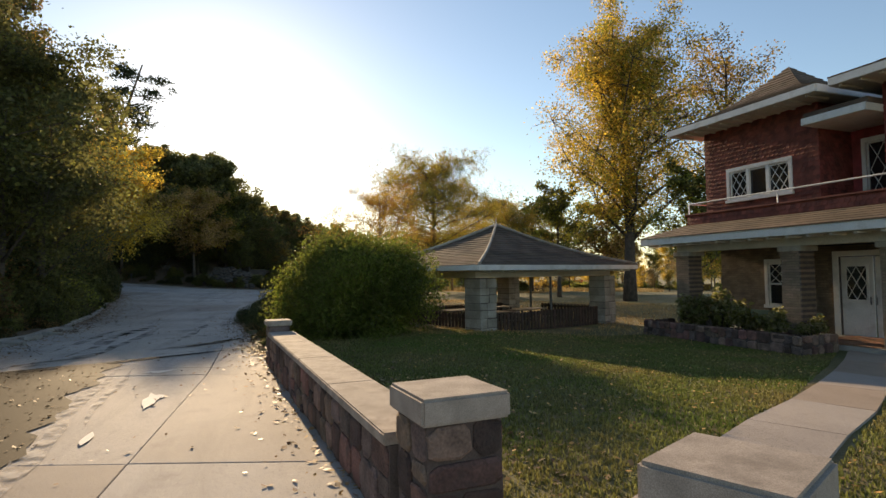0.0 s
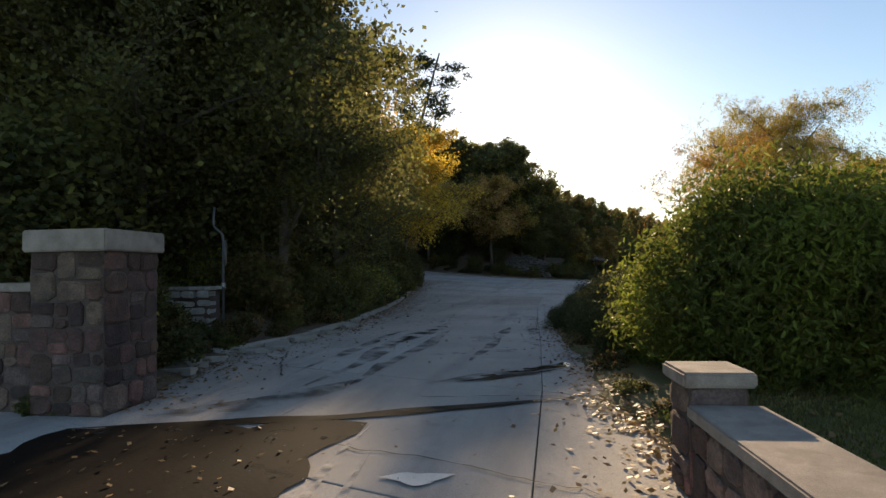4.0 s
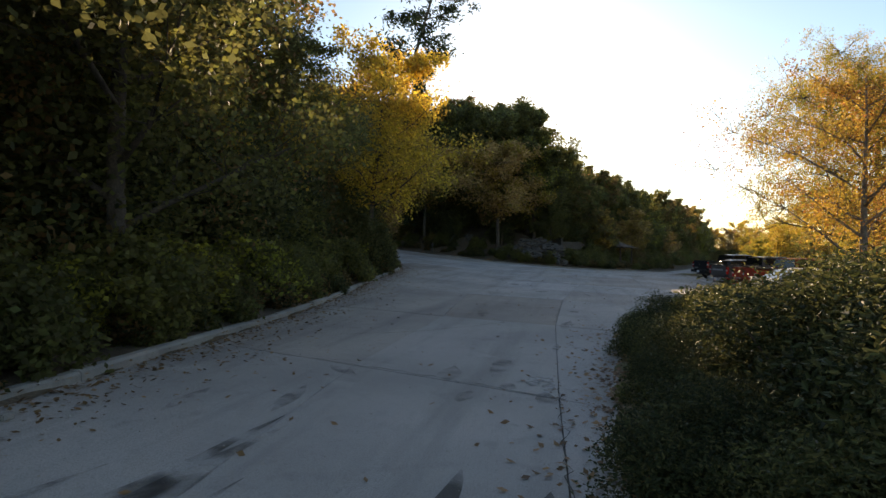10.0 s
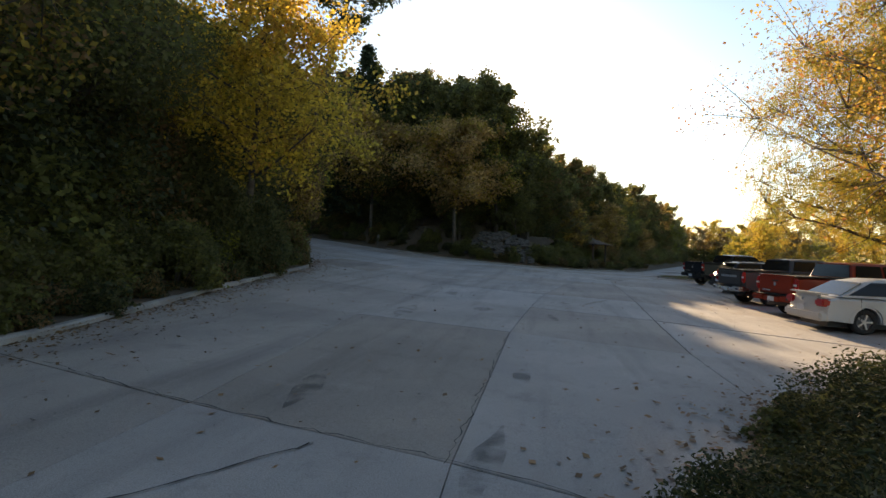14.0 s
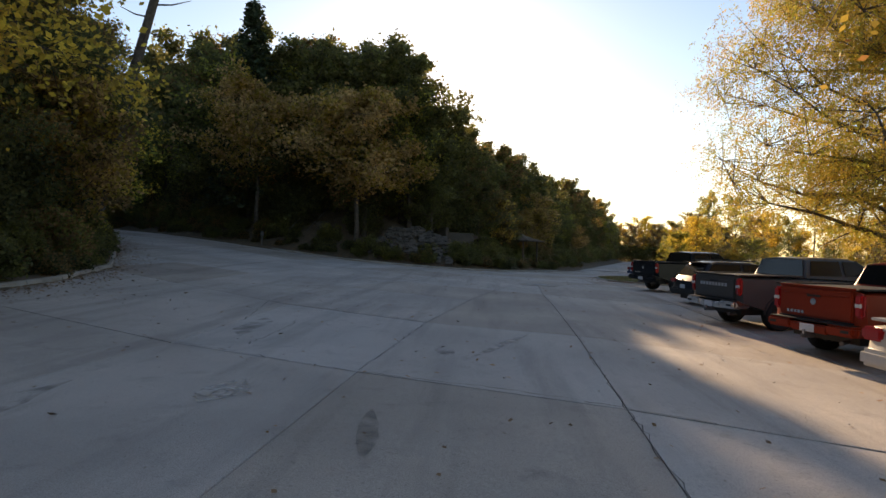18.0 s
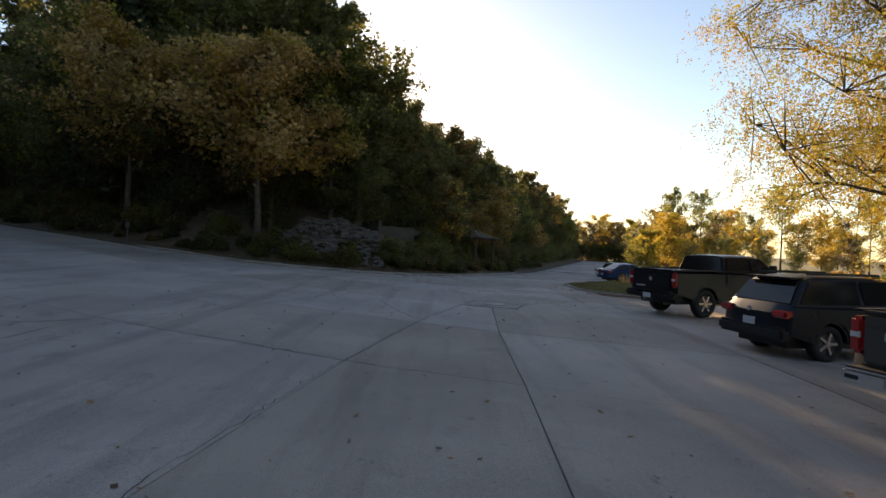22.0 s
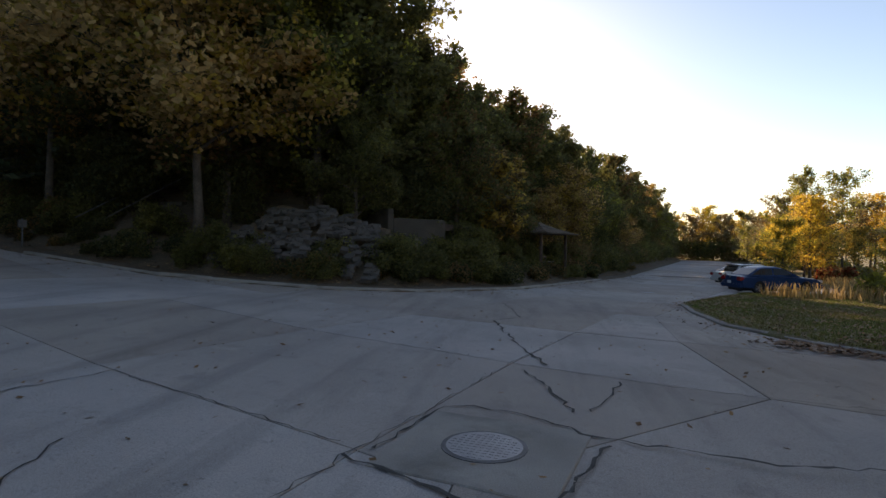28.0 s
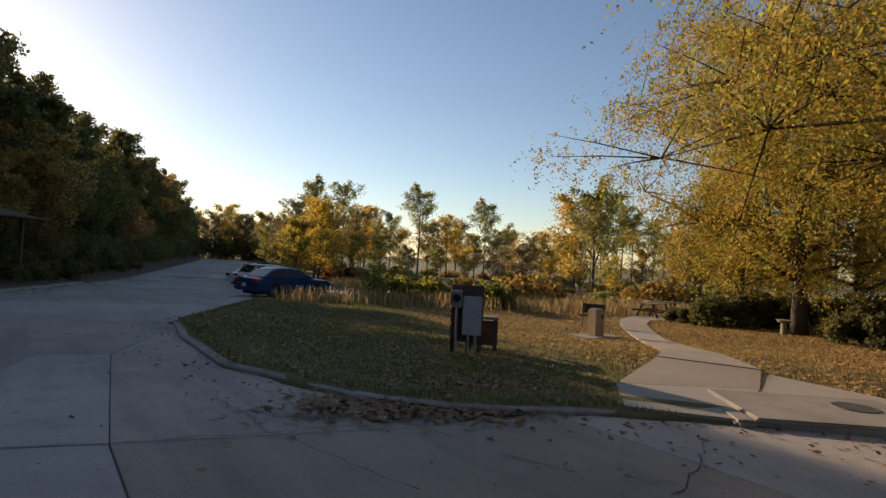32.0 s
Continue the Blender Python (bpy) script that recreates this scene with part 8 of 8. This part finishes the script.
# the tree line beyond the water
for i in range(64):
    f = i / 63
    a = radians(6 - 62 * f)
    d = rng.uniform(78, 112) if i % 3 else rng.uniform(60, 74)
    x, y = -13.7 - d * math.sin(a), 61.4 + d * math.cos(a)
    ms = FAR_MIX[rng.integers(4)] if rng.uniform() < 0.7 or d < 75 else TALL[rng.integers(2)]
    if clear_of_road(x, y, 2.5):
        plant_tree(ms, x, y, on_land(x, y) - 0.2, "distant autumn tree beyond the water", rz=rng.uniform(0, 360), s=rng.uniform(0.75, 1.1) * (0.55 if d < 75 else 1), group="far trees")
SCRUB = [bush_mesh(530 + i, 2.4, 2.0, 1.8, 1500, 0.26, ms, lumps=20) for i, ms in enumerate(((leaf_gold, leaf_brown), (leaf_grey, leaf_lime), (leaf_red, leaf_brown), (leaf_green, leaf_lime)))]
for i in range(90):
    a = radians(4 - 60 * rng.uniform())
    d = rng.uniform(36, 112)
    x, y = -13.7 - d * math.sin(a), 61.4 + d * math.cos(a)
    if clear_of_road(x, y, 2.5) and not (x > 2 and y < 92):
        plant_bush(SCRUB[rng.choice(4, p=[0.5, 0.3, 0.08, 0.12])], x, y, on_land(x, y) - 0.1, "scrubby bush on the rough ground by the water", rz=rng.uniform(0, 360), s=rng.uniform(0.5, 1.1), group="waterside scrub")
plant_tree(YEL[0], -8.6, 108, on_land(-8.6, 108) - 0.1, "small bright yellow tree beyond the parked cars", rz=80, s=0.66)
plant_tree(FAR_MIX[3], -6.0, 116, on_land(-6, 116) - 0.1, "rounded green and gold tree beyond the parked cars", rz=10, s=0.75)
for x, y, s in ((-6.5, 88.0, 0.62), (-3.6, 89.5, 0.6), (-1.2, 86.4, 0.66), (-4.9, 92.0, 0.6)):
    plant_bush(SCRUB[3], x, y, on_land(x, y) - 0.05, "yellow-green bush behind the grass island", rz=x * 77, s=s, group="island shrubs")


# ---- grass and fallen leaves ----
def blades(name, places, z, h, material, label, seed, lean=0.5):
    brng = np.random.default_rng(seed)
    n = len(places)
    a = brng.uniform(0, 2 * math.pi, n)
    w = brng.uniform(0.006, 0.014, n) * (1 + h * 4)
    hh = h * brng.uniform(0.5, 1.3, n)
    d = np.stack([np.cos(a), np.sin(a)], 1)
    side = np.stack([-d[:, 1], d[:, 0]], 1) * w[:, None]
    tip = d * (hh * brng.uniform(0.1, lean, n))[:, None]
    q = np.zeros((n, 4, 3))
    q[:, 0, :2], q[:, 1, :2] = places - side, places + side
    q[:, 2, :2], q[:, 3, :2] = places + side * 0.3 + tip, places - side * 0.3 + tip
    q[:, 0, 2] = q[:, 1, 2] = z - 0.01
    q[:, 2, 2] = q[:, 3, 2] = z + hh
    return tagged(quads(name, q, material), label, "grass", kind="stuff")


def scatter(n, x0, x1, y0, y1, seed, ok=None):
    srng = np.random.default_rng(seed)
    p = np.stack([srng.uniform(x0, x1, n), srng.uniform(y0, y1, n)], 1)
    return p if ok is None else p[ok(p)]


def off_paths(p, lines):
    keep = np.ones(len(p), bool)
    for ln, wid in lines:
        for (ax, ay), (bx, by) in zip(ln[:-1], ln[1:]):
            ab = np.array([bx - ax, by - ay])
            t = np.clip(((p - [ax, ay]) @ ab) / (ab @ ab), 0, 1)
            keep &= np.hypot(*(p - [ax, ay] - t[:, None] * ab).T) > wid
    return keep


def top_z(p):
    """The turf's height, also along the paved edge."""
    z = land_z(p[:, 0], p[:, 1])
    return np.where(edge_distance(p[:, 0], p[:, 1])[0] < 0.95, np.maximum(z, road_z(p[:, 0], p[:, 1]) + 0.095), z)


HOUSE_WALK = [(1.2, 3.3), (5.1, 7.3), (11.4, 14.9)]
on_lawn = lambda p: (edge_distance(p[:, 0], p[:, 1])[0] > 0.1) & off_paths(p, [(HOUSE_WALK, 0.5)]) & (np.hypot(p[:, 0] - 2.2, p[:, 1] - 22.4) > 4.0)
p = scatter(300000, -4, 12, 3.2, 18, 1, on_lawn)
blades("lawn_grass", p, top_z(p), 0.034, blade_green, "short green lawn with yellowing blades", 2)
p = scatter(26000, -4, 14, 16, 42, 3, on_lawn)
blades("lawn_grass", p, top_z(p), 0.08, blade_dry, "dry leaf-strewn lawn behind the shelter", 4)


def outside(p, ring):
    """Which places lie outside a closed ring of corners."""
    inn = np.zeros(len(p), bool)
    for (ax, ay), (bx, by) in zip(ring, ring[1:] + ring[:1]):
        if ay != by:
            inn ^= ((ay > p[:, 1]) != (by > p[:, 1])) & (p[:, 0] < ax + (p[:, 1] - ay) * (bx - ax) / (by - ay))
    return ~inn


on_island = lambda p: (edge_distance(p[:, 0], p[:, 1])[0] > 0.12) & outside(p, PATH_L + PATH_R[::-1]) & outside(p, ap)
p = scatter(120000, -15, -4.5, 65.5, 90, 5, on_island)
blades("island_grass", p, top_z(p), 0.035, blade_green, "short grass on the kerbed island", 6)
p = scatter(110000, -7.5, 12, 65, 86, 7, on_island)
blades("dry_lawn", p, top_z(p), 0.05, blade_dry, "dry golden lawn beside the footpath", 8)
p = scatter(26000, -12, 34, 84, 112, 9, lambda p: edge_distance(p[:, 0], p[:, 1])[0] > 1.0)
blades("rough_grass", p, top_z(p), 0.55, blade_dry, "tall dry grass by the water", 10, 0.6)


def litter(name, places, z, size, material, label, seed):
    lr = np.random.default_rng(seed)
    n = len(places)
    c = np.stack([places[:, 0], places[:, 1], z + 0.008 + lr.uniform(0, 0.012, n)], 1)
    a = lr.uniform(0, 2 * math.pi, n)
    s = size * lr.uniform(0.5, 1.35, n)
    u = np.stack([np.cos(a), np.sin(a), lr.normal(size=n) * 0.25], 1) * s[:, None]
    v = np.stack([-np.sin(a), np.cos(a), lr.normal(size=n) * 0.35], 1) * s[:, None] * 0.6
    q = np.stack([c - u, c + v, c + u, c - v], 1)
    q[:, :, 2] = np.maximum(q[:, :, 2], z[:, None] + 0.006)
    return tagged(quads(name, q, material), label, "fallen leaves", kind="stuff")


def edge_scatter(i0, i1, per_m, mean, seed):
    """Places that thin out from the paved edge inward."""
    er = np.random.default_rng(seed)
    out = []
    for i in range(i0, i1):
        a, b = EDGE[i], EDGE[(i + 1) % len(EDGE)]
        L = np.hypot(*(b - a))
        n = int(L * per_m)
        t = er.uniform(0, 1, n)[:, None]
        nrm = np.array([b[1] - a[1], a[0] - b[0]]) / L
        d = -np.sign(mean) * er.exponential(abs(mean), n) + er.uniform(0, 0.25, n)
        out.append(a + (b - a) * t + nrm * d[:, None])
    return np.concatenate(out)


for i0, i1, per, mean, seed, label in ((39, 52, 150, 0.45, 41, "brown leaves drifted along the kerb"), (2, 11, 120, 0.28, 42, "brown leaves along the wall and the shrubs"), (16, 24, 40, 0.4, 43, "leaves along the island's kerb"), (28, 37, 26, 0.5, 44, "leaves along the far kerb")):
    p = edge_scatter(i0, i1, per, mean, seed)
    litter("leaf_drift", p, np.maximum(slab_z(p[:, 0], p[:, 1]), np.where(edge_distance(p[:, 0], p[:, 1])[0] > 0, road_z(p[:, 0], p[:, 1]) + 0.07, -9)), 0.038, fallen, label, seed)
p = edge_scatter(2, 4, 420, 0.16, 63)
litter("leaf_drift", p, slab_z(p[:, 0], p[:, 1]) + 0.004, 0.032, fallen_gold, "golden-brown leaves heaped along the parapet's foot", 64)
p = scatter(2600, -24, -2, 3, 70, 45, lambda p: edge_distance(p[:, 0], p[:, 1])[0] < -0.1)
litter("loose_leaves", p, slab_z(p[:, 0], p[:, 1]), 0.036, fallen, "single dry leaves strewn over the concrete", 46)
p = scatter(14000, -24, -4, 10, 70, 49, lambda p: edge_distance(p[:, 0], p[:, 1])[0] < -0.1)
litter("grit", p, slab_z(p[:, 0], p[:, 1]), 0.012, limestone, "fine pale grit and chips on the concrete", 50)
p = scatter(26000, -7, 14, 65, 84, 47, on_island)
litter("lawn_leaves", p, top_z(p) + 0.02, 0.05, fallen_gold, "golden leaves fallen on the lawn", 48)
p = scatter(5000, -15, -6, 66, 84, 53, on_island)
litter("lawn_leaves", p, top_z(p) + 0.015, 0.045, fallen, "brown leaves scattered over the island's grass", 54)
pile = np.random.default_rng(55).normal(size=(2600, 2)) * [0.75, 0.32] + [-11.4, 67.5]
litter("leaf_pile", pile, np.maximum(land_z(pile[:, 0], pile[:, 1]), road_z(pile[:, 0], pile[:, 1])) + 0.01, 0.06, fallen, "deep brown leaves heaped against the island's kerb", 56)
p = edge_scatter(2, 11, 150, -0.5, 57)
litter("leaf_drift", p, np.maximum(land_z(p[:, 0], p[:, 1]), road_z(p[:, 0], p[:, 1])) + 0.01, 0.04, fallen, "brown leaves under the roadside shrubs", 58)
p = edge_scatter(29, 37, 60, -1.2, 59)
litter("leaf_drift", p, np.maximum(land_z(p[:, 0], p[:, 1]), road_z(p[:, 0], p[:, 1])) + 0.02, 0.06, fallen, "brown leaves at the foot of the hill", 60)
p = scatter(9000, -1, 13, 3, 40, 51, on_lawn)
litter("lawn_leaves", p, top_z(p) + 0.03, 0.027, fallen_gold, "yellow leaves fallen on the lawn", 52)

p = scatter(900, -9.4, -3.0, 2.5, 11.5, 61, lambda p: ~outside(p, [(-9.4, 10.05), (-8.6, 7.0), (-7.2, 3.8), (-6.4, 2.0)] + WET_EDGE[::-1]))
litter("loose_leaves", p, slab_z(p[:, 0], p[:, 1]) + 0.012, 0.03, fallen, "wet leaf scraps floating in the mud", 62)
